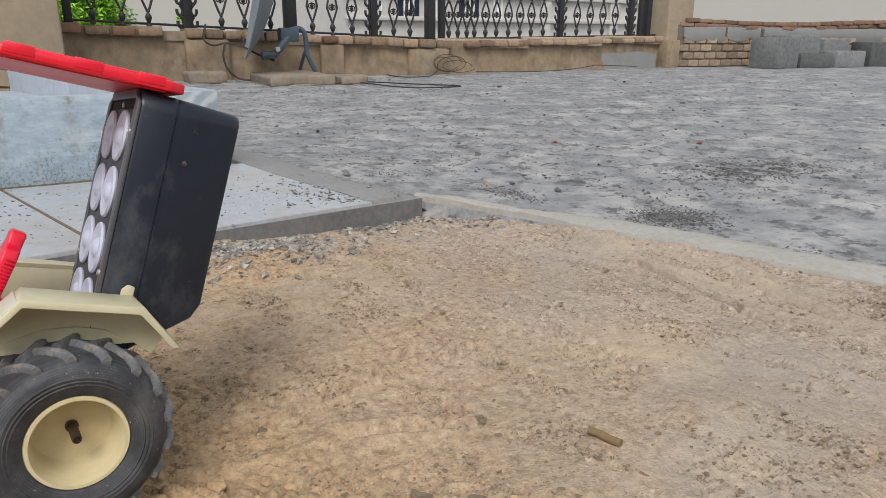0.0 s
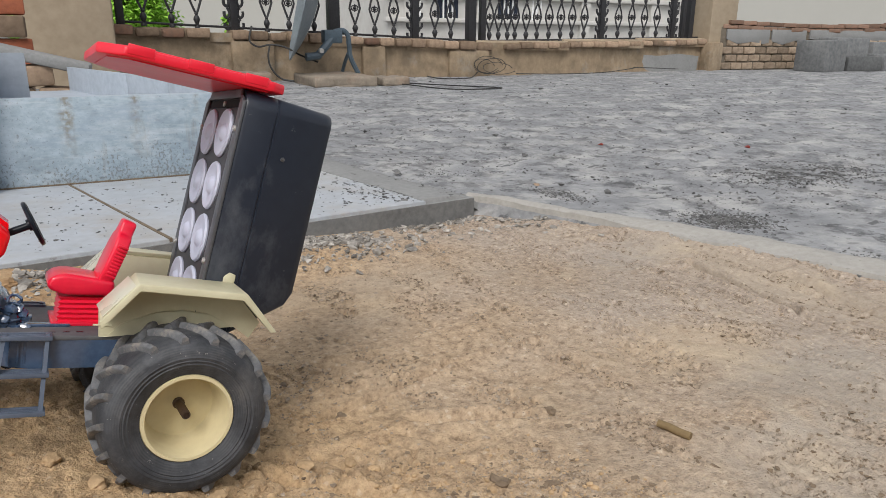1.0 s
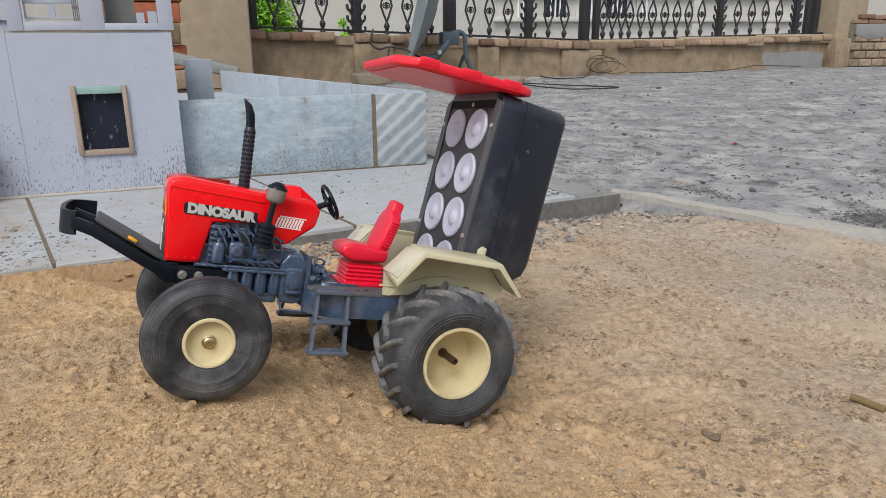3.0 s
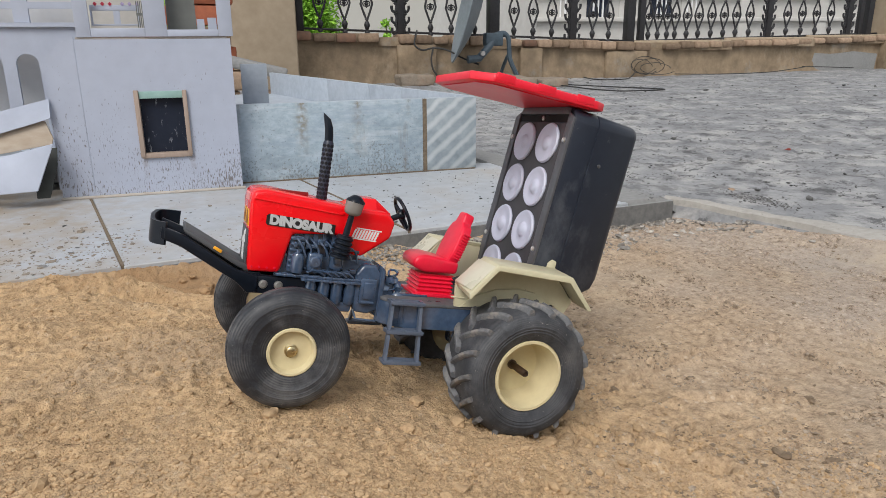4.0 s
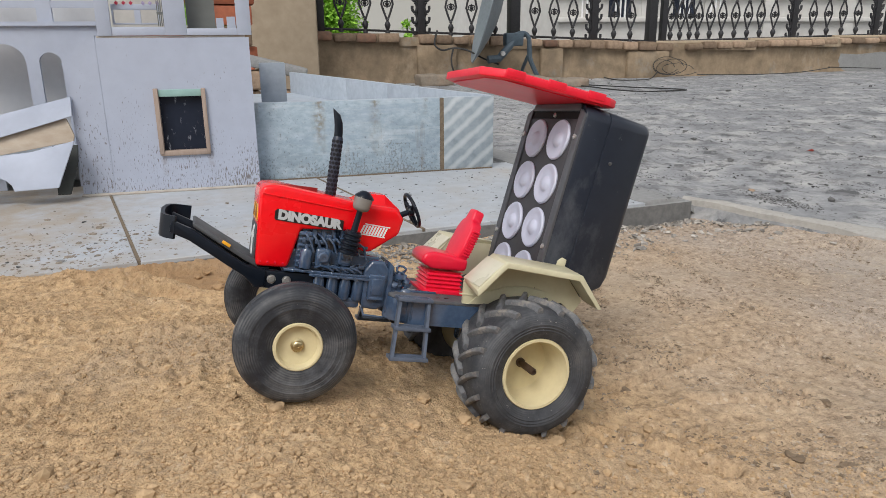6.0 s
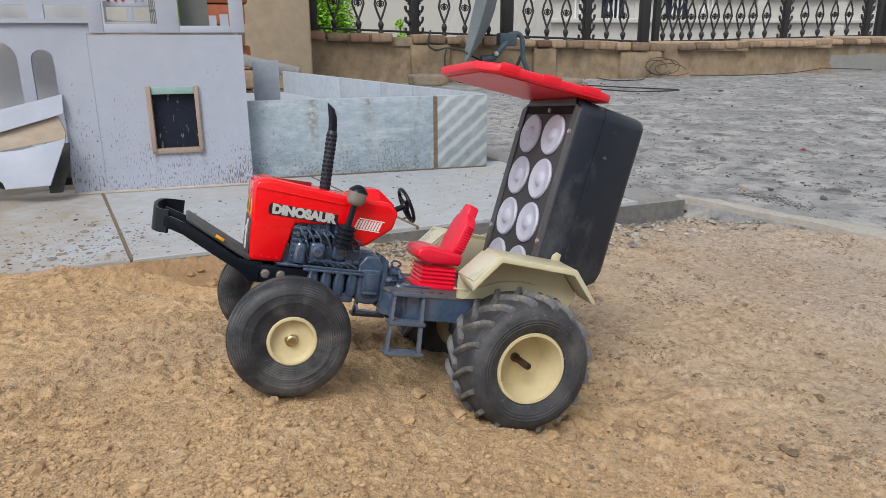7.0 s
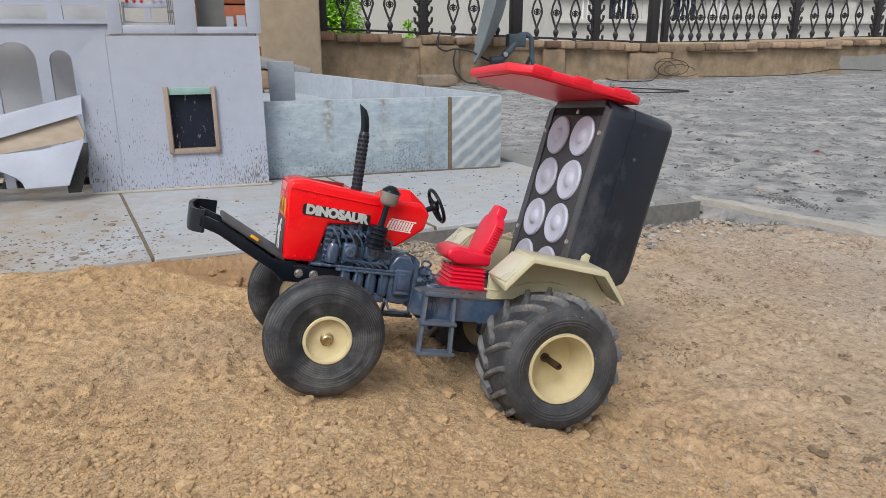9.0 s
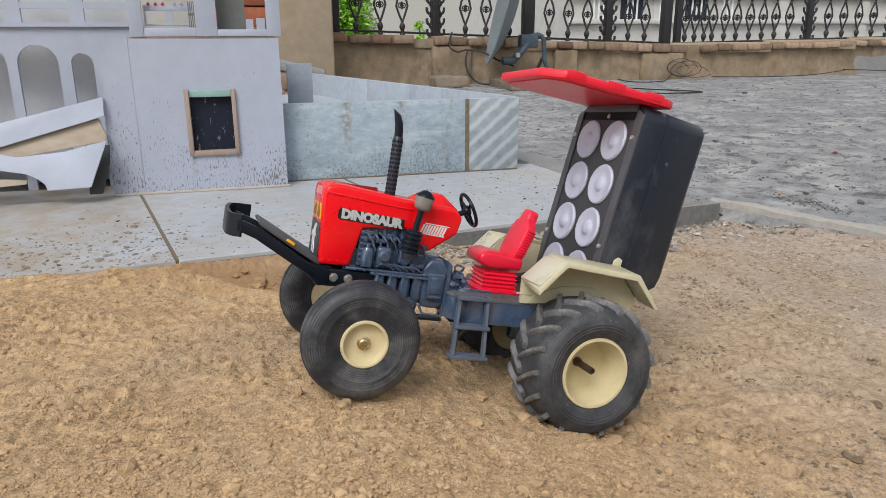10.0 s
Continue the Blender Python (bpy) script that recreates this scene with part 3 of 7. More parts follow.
def sand_height(x, y):
    """The bed of sand: low and flat where the tractor came from, with a mound that it has climbed, a crest and a trench before the slab."""
    low = -0.018 - 0.004 * smooth_step(-0.62, -0.46, y) * smooth_step(0.3, -0.2, x)
    low -= 0.010 * smooth_step(0.0, 0.25, x + (y + 0.7) * 0.5)
    low -= 0.006 * smooth_step(-0.46, -0.40, y) * smooth_step(-0.36, -0.2, x)
    foot = -0.462 + (x + 0.75) * 0.123 - y
    w = smooth_step(-0.34, -0.42, x) * smooth_step(-0.60, -0.53, y)
    low += w * (-0.013 + 0.010 * (1 - smooth_step(0.0, 0.055, foot)) - low)
    ramp = smooth_step(-0.19, -0.50, x)
    top = low + 0.002 + 0.060 * ramp * (1 + 0.12 * smooth_step(-0.8, -1.0, y))
    if x < -0.36:
        cy, cz = float(np.interp(x, CREST_X, CREST_Y)), float(np.interp(x, CREST_X, CREST_Z))
        cy += 0.004 * noise.noise((x * 40, 1.0, 5.0))
        d = cy - y
        if d >= 0:
            k = min(1.0, d / max(0.02, cy + 0.80))
            z = cz + (top - cz) * k + 0.006 * math.exp(-d / 0.007) * smooth_step(-0.66, -0.58, x)
        else:
            z = low - 0.004 + (cz + 0.006 * smooth_step(-0.66, -0.58, x) - low + 0.004) * (1 - smooth_step(0.0, 0.055, -d))
        z = top * (1 - smooth_step(-0.36, -0.44, x)) * (1 - smooth_step(-0.80, -0.60, y)) + z * smooth_step(-0.36, -0.44, x) + low * (1 - smooth_step(-0.36, -0.44, x)) * smooth_step(-0.80, -0.60, y)
    else:
        z = top + (low - top) * smooth_step(-0.80, -0.60, y)
    z += 0.006 * smooth_step(-0.86, -1.0, y)
    z += 0.005 * math.exp(-((x + 0.29) / 0.06) ** 2 - ((y + 0.948) / 0.02) ** 2)
    if -0.36 < x < 0.25 and -0.02 < foot < 0.12:
        z += (0.0065 + 0.005 * noise.noise((x * 13, 3.0, 1.0))) * math.exp(-(foot / 0.035) ** 2) * smooth_step(0.18, 0.05, x)
    # a scoop with a steep back below the crest
    z -= 0.017 * math.exp(-((x + 0.549) / 0.024) ** 2 - ((y + 0.609) / 0.016) ** 2)
    z -= 0.010 * math.exp(-((x + 0.485) / 0.03) ** 2 - ((y + 0.635) / 0.025) ** 2)
    # the bank up to the yard's edge
    if x > 0.1:
        ex = float(np.interp(y, EDGE_Y, EDGE_X))
        d = ex - x + 0.010 * noise.noise((x * 14, y * 14, 41.0)) + 0.004 * noise.noise((x * 50, y * 50, 43.0))
        w = smooth_step(-0.43, -0.56, y)
        lip = -0.0150
        rise = 0.55 * smooth_step(0.105, 0.0, d) + 0.30 * smooth_step(0.098, 0.088, d + 0.012 * noise.noise((x * 9, y * 9, 4.0))) * smooth_step(-0.60, -0.72, y)
        rise = min(1.0, rise + 0.45 * smooth_step(0.03, 0.0, d))
        z += (lip - z) * rise * w
        z -= 0.04 * smooth_step(0.012, 0.05, -d)
    if x < -1.2:
        z -= 0.06 * smooth_step(-0.01, -0.06, foot)
    if x < -4.5:
        z -= 0.57 * smooth_step(-5.0, -8.5, x)
    z += 0.0045 * noise.noise((x * 6, y * 6, 0.3)) + 0.003 * noise.noise((x * 17, y * 17, 2.1))
    return z


RUTS = (((-0.23, -0.85), (-0.10, -0.807), 0.0014, 0.0026), ((-0.10, -0.807), (0.0, -0.80), 0.0011, 0.0024), ((0.290, -0.69), (0.263, -0.843), 0.0030, 0.0042),
        ((0.263, -0.843), (0.250, -0.915), 0.0022, 0.004), ((0.347, -0.78), (0.316, -0.914), 0.002, 0.006), ((-0.26, -0.905), (-0.20, -0.965), 0.003, 0.005), ((-0.16, -0.872), (-0.09, -0.90), 0.002, 0.005))


def rut_depth(x, y):
    """Narrow grooves with a low rim, dragged through the packed ground."""
    z = 0.0
    for (ax, ay), (bx, by), deep, wide in RUTS:
        dx, dy = bx - ax, by - ay
        t = min(max(((x - ax) * dx + (y - ay) * dy) / (dx * dx + dy * dy), 0.0), 1.0)
        d = math.hypot(x - ax - t * dx, y - ay - t * dy) + 0.002 * noise.noise((x * 40, y * 40, 0))
        if d < 5 * wide:
            z -= 3.0 * deep * math.exp(-(d / wide) ** 2) - 1.3 * deep * math.exp(-((d - 2.2 * wide) / wide) ** 2)
    return z


def billow(x, y, f, seed):
    """Rounded lumps with sharp creases between them."""
    return 0.35 - abs(noise.noise((x * f, y * f, seed)))


def crumbled(x, y):
    """Where the trodden crust has broken into crumbs: short strips dragged along the way of the wheels."""
    u, w = 0.1 * x - 0.995 * y, 0.995 * x + 0.1 * y
    return smooth_step(0.06, 0.32, noise.noise((u * 11, w * 34, 15.0)) + 0.45 * noise.noise((x * 55, y * 55, 17.0)))


def sand_fine(x, y):
    z = sand_height(x, y)
    loose = smooth_step(-0.02, -0.40, x + 0.6 * (y + 0.80))
    # loose side: clumps of several sizes
    if loose > 0:
        k = loose * (0.55 + 0.9 * smooth_step(-0.25, 0.35, noise.noise((x * 13, y * 13, 61.0))))
        z += k * (0.0042 * billow(x, y, 48, 5.0) + 0.0036 * billow(x, y, 120, 1.0) + 0.0026 * billow(x, y, 250, 7.0))
        # furrows left by earlier passes along the mound
        z += loose * smooth_step(-0.34, -0.46, x) * smooth_step(-0.90, -0.82, y) * (0.0042 * noise.noise((x * 7, (y - 0.10 * x) * 62, 71.0)) + 0.0022 * noise.noise((x * 16, (y - 0.10 * x) * 130, 73.0)))
    packed = 1 - loose
    if packed > 0:
        # trodden crust: faint swells, dragged streaks and small pits
        z += packed * (0.0030 * noise.noise((x * 11, y * 15, 35.0)) + 0.0012 * noise.noise((x * 40, y * 52, 11.0)))
        broken = crumbled(x, y)
        z += packed * (0.0011 * billow(x, y, 230, 19.0) + 0.0009 * billow(x, y, 95, 27.0))
        z += packed * broken * (0.0085 * billow(x, y, 105, 33.0) + 0.0045 * billow(x, y, 240, 37.0) - 0.0038)
        u, w = 0.1 * x - 0.995 * y, 0.995 * x + 0.1 * y
        z += 0.0026 * packed * noise.noise((u * 12, w * 70, 21.0)) * smooth_step(0.0, 0.3, noise.noise((x * 9, y * 9, 23.0)))
    if x > -0.32:
        z += rut_depth(x, y)
    # ruts pressed by the tyres
    for yc in (-0.904, -0.782):
        d = abs(y - yc - 0.004 * noise.noise((x * 7, 0, 0)))
        if d < 0.04 and -0.36 < x < 0.02:
            on = (1 - smooth_step(0.017, 0.025, d)) * smooth_step(-0.33, -0.27, x) * (1 - smooth_step(-0.20, -0.12, x))
            lugs = max(0.0, math.sin((x + 0.8 * d) * 6.283 / 0.0148)) ** 2
            z -= (0.0010 + 0.0034 * lugs) * on
            z += 0.0020 * math.exp(-((d - 0.026) / 0.004) ** 2) * smooth_step(-0.34, -0.28, x) * (1 - smooth_step(-0.2, 0.0, x))
    return z


def grid(name, xs, ys, height, mat, label, category):
    nx, ny = len(xs), len(ys)
    vs = [(x, y, height(x, y)) for y in ys for x in xs]
    fs = [(j * nx + i, j * nx + i + 1, (j + 1) * nx + i + 1, (j + 1) * nx + i) for j in range(ny - 1) for i in range(nx - 1)]
    me = bpy.data.meshes.new(name)
    me.from_pydata(vs, [], fs)
    me.materials.append(mat)
    me.polygons.foreach_set("use_smooth", [True] * len(fs))
    return tagged(new(name, me), label, category, kind="structure")


def steps(a, b, n):
    return [a + (b - a) * i / n for i in range(n + 1)]


xs = steps(-9.0, -4.0, 20)[:-1] + steps(-4.0, -1.3, 40)[:-1] + steps(-1.3, -0.85, 70)[:-1] + steps(-0.85, 0.5, 900)[:-1] + steps(0.5, 3.0, 50)
ys = steps(-6.12, -4.0, 10)[:-1] + steps(-4.0, -1.3, 30)[:-1] + steps(-1.3, -1.06, 40)[:-1] + steps(-1.06, -0.54, 370)[:-1] + steps(-0.54, -0.2, 130)
grid("ground", xs, ys, sand_fine, SAND, "dry brown sand heaped into a low mound beside the slab", "sand")

far_ground = bmesh.new()
bmesh.ops.create_grid(far_ground, x_segments=20, y_segments=20, size=2500)
obj_far = obj("ground_far", turned(far_ground, pose(0, 0, -0.6)), EARTH)
tagged(obj_far, "flat earth that runs out to the horizon", "ground", kind="structure")


def yard_height(x, y):
    """Worn concrete: pale skin broken away in shallow scabs."""
    z = -0.0125 + 0.0085 * smooth_step(-0.45, 1.6, y) + 0.006 * smooth_step(0.34, 0.20, x) * smooth_step(-0.42, -0.34, y)
    lv = 2.4 * (noise.noise((x * 6, y * 6, 51.0)) + 0.5 * noise.noise((x * 17, y * 17, 53.0)))
    z += 0.0065 * (math.floor(lv) + smooth_step(0.42, 0.58, lv - math.floor(lv)) - lv) * smooth_step(0.28, 0.50, x + 0.35 * y)
    z += 0.003 * noise.noise((x * 3, y * 3, 0)) + 0.0045 * noise.noise((x * 14, y * 14, 4)) * smooth_step(0.2, 0.5, x + y) + 0.0016 * noise.noise((x * 44, y * 44, 8))
    return z


def yard():
    """Worn concrete with a broken front edge, a real step above the sand."""
    front = EDGE
    rows = []
    cols = 190
    nx = 300
    for j in range(cols + 1):
        v = j / cols
        ring = []
        for i in range(nx + 1):
            u = i / nx
            k = u * (len(front) - 1)
            a = min(int(k), len(front) - 2)
            p = Vector(front[a]).lerp(Vector(front[a + 1]), k - a)
            ang = radians(106) - u * radians(166)
            q = Vector((0.2, -0.345)) + 12.0 * Vector((math.cos(ang), math.sin(ang)))
            w = v ** 2.6
            c = p.lerp(q, w)
            ring.append(c)
        rows.append(ring)
    bm = bmesh.new()
    vv = [[bm.verts.new((c.x, c.y, yard_height(c.x, c.y) - (0.003 if j == 0 else 0))) for c in ring] for j, ring in enumerate(rows)]
    skirt = [bm.verts.new((c.x - 0.026, c.y - 0.020, -0.06)) for c in rows[0]]
    for j in range(cols):
        for i in range(nx):
            bm.faces.new((vv[j][i], vv[j][i + 1], vv[j + 1][i + 1], vv[j + 1][i]))
    for i in range(nx):
        bm.faces.new((skirt[i], skirt[i + 1], vv[0][i + 1], vv[0][i]))
    return bm


tagged(obj("pavement_yard", yard(), CONCRETE), "rough grey weathered concrete yard with a broken edge", "concrete yard", kind="structure")


def apron():
    """A smoother pale strip of concrete along the yard's edge."""
    bm = bmesh.new()
    pts = []
    for a, b in zip(EDGE[:-2], EDGE[1:-1]):
        for k in range(14):
            pts.append(Vector(a).lerp(Vector(b), k / 14))
    rows = []
    for i, p in enumerate(pts):
        d = (pts[min(i + 3, len(pts) - 1)] - pts[max(i - 3, 0)]).normalized()
        n = Vector((-d.y, d.x))
        w = 0.016 + 0.036 * smooth_step(-0.45, -0.6, p.y) + 0.012 * noise.noise((p.x * 9, p.y * 9, 1)) + 0.006 * noise.noise((p.x * 40, p.y * 40, 4))
        out = smooth_step(-0.50, -0.62, p.y)
        row = []
        for k in range(7):
            q = p + n * ((-0.006 - 0.012 * out, -0.003 - 0.008 * out, 0.20 * w, 0.45 * w, 0.65 * w, 0.85 * w, w)[k])
            drop = (-0.026, -0.0025, 0.0006 * out, 0.0010 * out, 0.0008 * out, -0.0005, -0.006)[k]
            row.append(bm.verts.new((q.x, q.y, yard_height(q.x, q.y) + 0.0020 + 0.0010 * out + drop + 0.001 * noise.noise((q.x * 30, q.y * 30, 2)))))
        rows.append(row)
    for a, b in zip(rows, rows[1:]):
        for k in range(6):
            bm.faces.new((a[k], a[k + 1], b[k + 1], b[k]))
    return bm


tagged(obj("pavement_apron", apron(), PALE), "smooth pale concrete strip along the sand", "concrete strip", kind="structure")
back = block(-9.0, -0.3, 0.02, 12.0, -0.3, -0.012)
tagged(obj("pavement_back", back, CONCRETE), "rough grey concrete behind the marble box", "concrete yard", kind="structure")

# slab of pale marble tiles along the sand, joints open
slab_base = prism([(-6.0, -1.098), (0.2, -0.347), (0.185, -0.25), (0.13, -0.04), (0.095, 0.18), (0.03, 0.6), (-6.0, 0.6)], -0.09, -0.0045, axis="z")
# side faces take the darker cement, so the riser's shade is in its colour
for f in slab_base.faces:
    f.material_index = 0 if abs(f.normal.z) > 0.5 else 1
slab = tagged(obj("pavement_slab", slab_base, (CEMENT, SHADED_CEMENT)), "grey cement bed edge under pale marble slabs", "slab bed", kind="structure")


def tile(a, b, right=None):
    """One slab between joints that start at a and b on the front edge."""
    f = lambda x: -0.462 + (x + 0.75) * 0.123
    bx = lambda x: x - 0.105
    pts = [(a + 0.0017, f(a) + 0.002), (b - 0.0017, f(b) + 0.002), (bx(b) - 0.0017, 0.05), (bx(a) + 0.0017, 0.05)]
    if right:
        pts = [(a + 0.003, f(a) + 0.002), (0.115, f(0.115) + 0.002), (0.105, -0.30), (0.075, -0.05), (0.06, 0.05), (bx(a) + 0.003, 0.05)]
    return prism(pts, -0.03, 0.0, 0.0008, axis="z", seg=1)


part("tile", tile(-0.241, 0.1, True), SLAB, slab)
for i in range(11):
    part("tile", tile(-0.241 - 0.344 * (i + 1), -0.241 - 0.344 * i), SLAB, slab)
JOINT = material("brown_joint_mud", (0.22, 0.175, 0.125), (0.12, 0.095, 0.07), rough=0.95, grain=200, patch=40, bump=0.4, spec=0.15)
for i in range(6):
    a = -0.241 - 0.344 * i
    f0 = -0.462 + (a + 0.75) * 0.123 + 0.004
    part("joint", prism([(a - 0.0019, f0), (a + 0.0019, f0), (a - 0.1031, 0.045), (a - 0.1069, 0.045)], -0.0040, 0.0006, axis="z"), JOINT, slab, "thin line of brown dried mud")


def fillet():
    """A trowelled cement strip that slopes from the slab's side down to the yard."""
    line = [((0.02, 0.30), (0.085, 0.31)), ((0.03, 0.19), (0.098, 0.20)), ((0.045, 0.06), (0.118, 0.08)), ((0.062, -0.08), (0.138, -0.06)), ((0.085, -0.20), (0.160, -0.19)), ((0.104, -0.285), (0.182, -0.275)), ((0.111, -0.347), (0.192, -0.338)), ((0.1112, -0.3535), (0.1925, -0.345))]
    bm = bmesh.new()
    rows = []
    for i in range(61):
        k = i / 60 * (len(line) - 1)
        a = min(int(k), len(line) - 2)
        p = Vector(line[a][0]).lerp(Vector(line[a + 1][0]), k - a)
        q = Vector(line[a][1]).lerp(Vector(line[a + 1][1]), k - a)
        row = []
        for j, (u, z) in enumerate(((-0.05, -0.012), (0, 0.0008), (0.12, 0.0024), (0.5, 0.0018), (0.80, 0.0004), (1.02, -0.003), (1.45, -0.026))):
            c = p.lerp(q, u + 0.04 * noise.noise((p.y * 20, u * 5, 2)))
            row.append(bm.verts.new((c.x, c.y, z - 0.012 * smooth_step(-0.347, -0.353, p.y) + 0.0008 * noise.noise((c.x * 30, c.y * 30, 6)))))
        rows.append(row)
    for a, b in zip(rows, rows[1:]):
        for k in range(6):
            bm.faces.new((a[k], a[k + 1], b[k + 1], b[k]))
    return bm


tagged(obj("pavement_fillet", fillet(), CEMENT), "trowelled grey cement strip along the slab's side", "cement strip", kind="structure")

# ---- marble box on the slab ----
def marble_panel(name, pts, z0, z1, thick, mat, label):
    """An upright stone panel along a line from a to b."""
    (ax, ay), (bx, by) = pts
    d = Vector((bx - ax, by - ay, 0))
    n = Vector((-d.y, d.x, 0)).normalized() * thick
    bm = bmesh.new()
    quad = [Vector((ax, ay, 0)), Vector((bx, by, 0)), Vector((bx, by, 0)) + n, Vector((ax, ay, 0)) + n]
    lo = [bm.verts.new((p.x, p.y, z0)) for p in quad]
    hi = [bm.verts.new((p.x, p.y, z1)) for p in quad]
    bm.faces.new(lo)
    bm.faces.new(hi)
    for i in range(4):
        bm.faces.new((lo[i], lo[(i + 1) % 4], hi[(i + 1) % 4], hi[i]))
    bmesh.ops.recalc_face_normals(bm, faces=bm.faces[:])
    bmesh.ops.bevel(bm, geom=bm.edges[:], offset=0.0012, segments=2, affect="EDGES", profile=0.5)
    for f in bm.faces:
        f.material_index = 1 if f.normal.z > 0.7 else 0
    return bm


def streaks(m):
    """Pale diagonal veins over the stone."""
    n, l = m.node_tree.nodes, m.node_tree.links
    b = n["Principled BSDF"]
    src = b.inputs["Base Color"].links[0].from_socket
    co = n.new("ShaderNodeTexCoord")
    mp = n.new("ShaderNodeMapping")
    mp.inputs["Rotation"].default_value = (0, radians(40), 0)
    l.new(co.outputs["Object"], mp.inputs[0])
    w = n.new("ShaderNodeTexWave")
    w.inputs["Scale"].default_value, w.inputs["Distortion"].default_value, w.inputs["Detail"].default_value, w.inputs["Detail Scale"].default_value = 14.0, 1.8, 5.0, 2.2
    w.bands_direction = "Z"
    l.new(mp.outputs[0], w.inputs["Vector"])
    r = n.new("ShaderNodeMapRange")
    r.inputs[1].default_value, r.inputs[2].default_value, r.inputs[4].default_value = 0.35, 1.0, 0.6
    l.new(w.outputs[1], r.inputs[0])
    mx = n.new("ShaderNodeMixRGB")
    l.new(r.outputs[0], mx.inputs[0])
    l.new(src, mx.inputs[1])
    mx.inputs[2].default_value = (0.55, 0.58, 0.60, 1)
    l.new(mx.outputs[0], b.inputs["Base Color"])
    return m


STREAK = streaks(material("streaked_marble", (0.36, 0.41, 0.45), (0.18, 0.225, 0.255), rough=0.45, grain=60, patch=14, mix=0.5, bump=0.1))
box_m = thing("marble_planter", (0, 0, 0), "low open box of blue-grey marble panels on the slab", "planter")
for (a, b), z1 in (((-0.655, -0.452), 0.134), ((-0.449, -0.105), 0.135), ((-0.0970, 0.0), 0.135)):
    streak = STREAK if a == -0.0970 else MARBLE
    bm = marble_panel("panel", ((a, 0), (b, 0)), 0, z1, 0.014, MARBLE, "")
    part("panel", bm, (streak, MARBLE_EDGE), box_m, "diagonally streaked grey marble" if a == -0.0970 else "stained blue-grey marble")
part("joint", block(-0.1049, -0.0971, 0.0012, 0.010, 0.0, 0.134), JOINT, box_m, "brown mortar joint")
part("joint", block(-0.45, -0.002, -0.0028, -0.0002, 0.0, 0.0024, 0.0008), JOINT, box_m, "line of dried mud along the foot")
side = [(0.0, 0.014), (-0.066, 0.27), (-0.105, 0.42), (-0.165, 0.66), (-0.28, 1.1)]
for a, b in zip(side, side[1:]):
    part("panel", marble_panel("panel", (a, (b[0] * 0.99 + a[0] * 0.01, b[1] * 0.99 + a[1] * 0.01)), 0, 0.136, 0.012, MARBLE, ""), (MARBLE_EDGE, MARBLE_EDGE), box_m, "white-grey marble")
part("floor_panel", prism([(-0.97, 0.02), (-0.02, 0.02), (-0.285, 1.08), (-0.97, 1.08)], 0.06, 0.072, axis="z"), MARBLE_EDGE, box_m)

upright = thing("marble_offcut", (-0.435, 0.10, 0.0), "upright grey marble offcut leaning behind the board house", "stone slab")
part("slab", block(0.018, 0.064, 0, 0.012, 0.072, 0.198, 0.001), (MARBLE_EDGE,), upright)

# ---- board model house ----
house = thing("model_house", (-0.57, -0.04, 0), "white foam-board model house with a small framed window", "model house")


def wall_with_hole(outline, hole, y0, y1):
    """A flat board with a rectangular hole, x across and z up."""
    hx0, hx1, hz0, hz1 = hole
    xs_ = sorted({p[0] for p in outline})
    bm = bmesh.new()
    parts_ = []
    x0, x1 = xs_[0], xs_[-1]
    z0, z1 = min(p[1] for p in outline), max(p[1] for p in outline)
    for b in ((x0, hx0, z0, z1), (hx1, x1, z0, z1), (hx0, hx1, z0, hz0), (hx0, hx1, hz1, z1)):
        parts_.append(block(b[0], b[1], y0, y1, b[2], b[3]))
    bm = merge(*parts_)
    bmesh.ops.remove_doubles(bm, verts=bm.verts[:], dist=1e-5)
    return bm


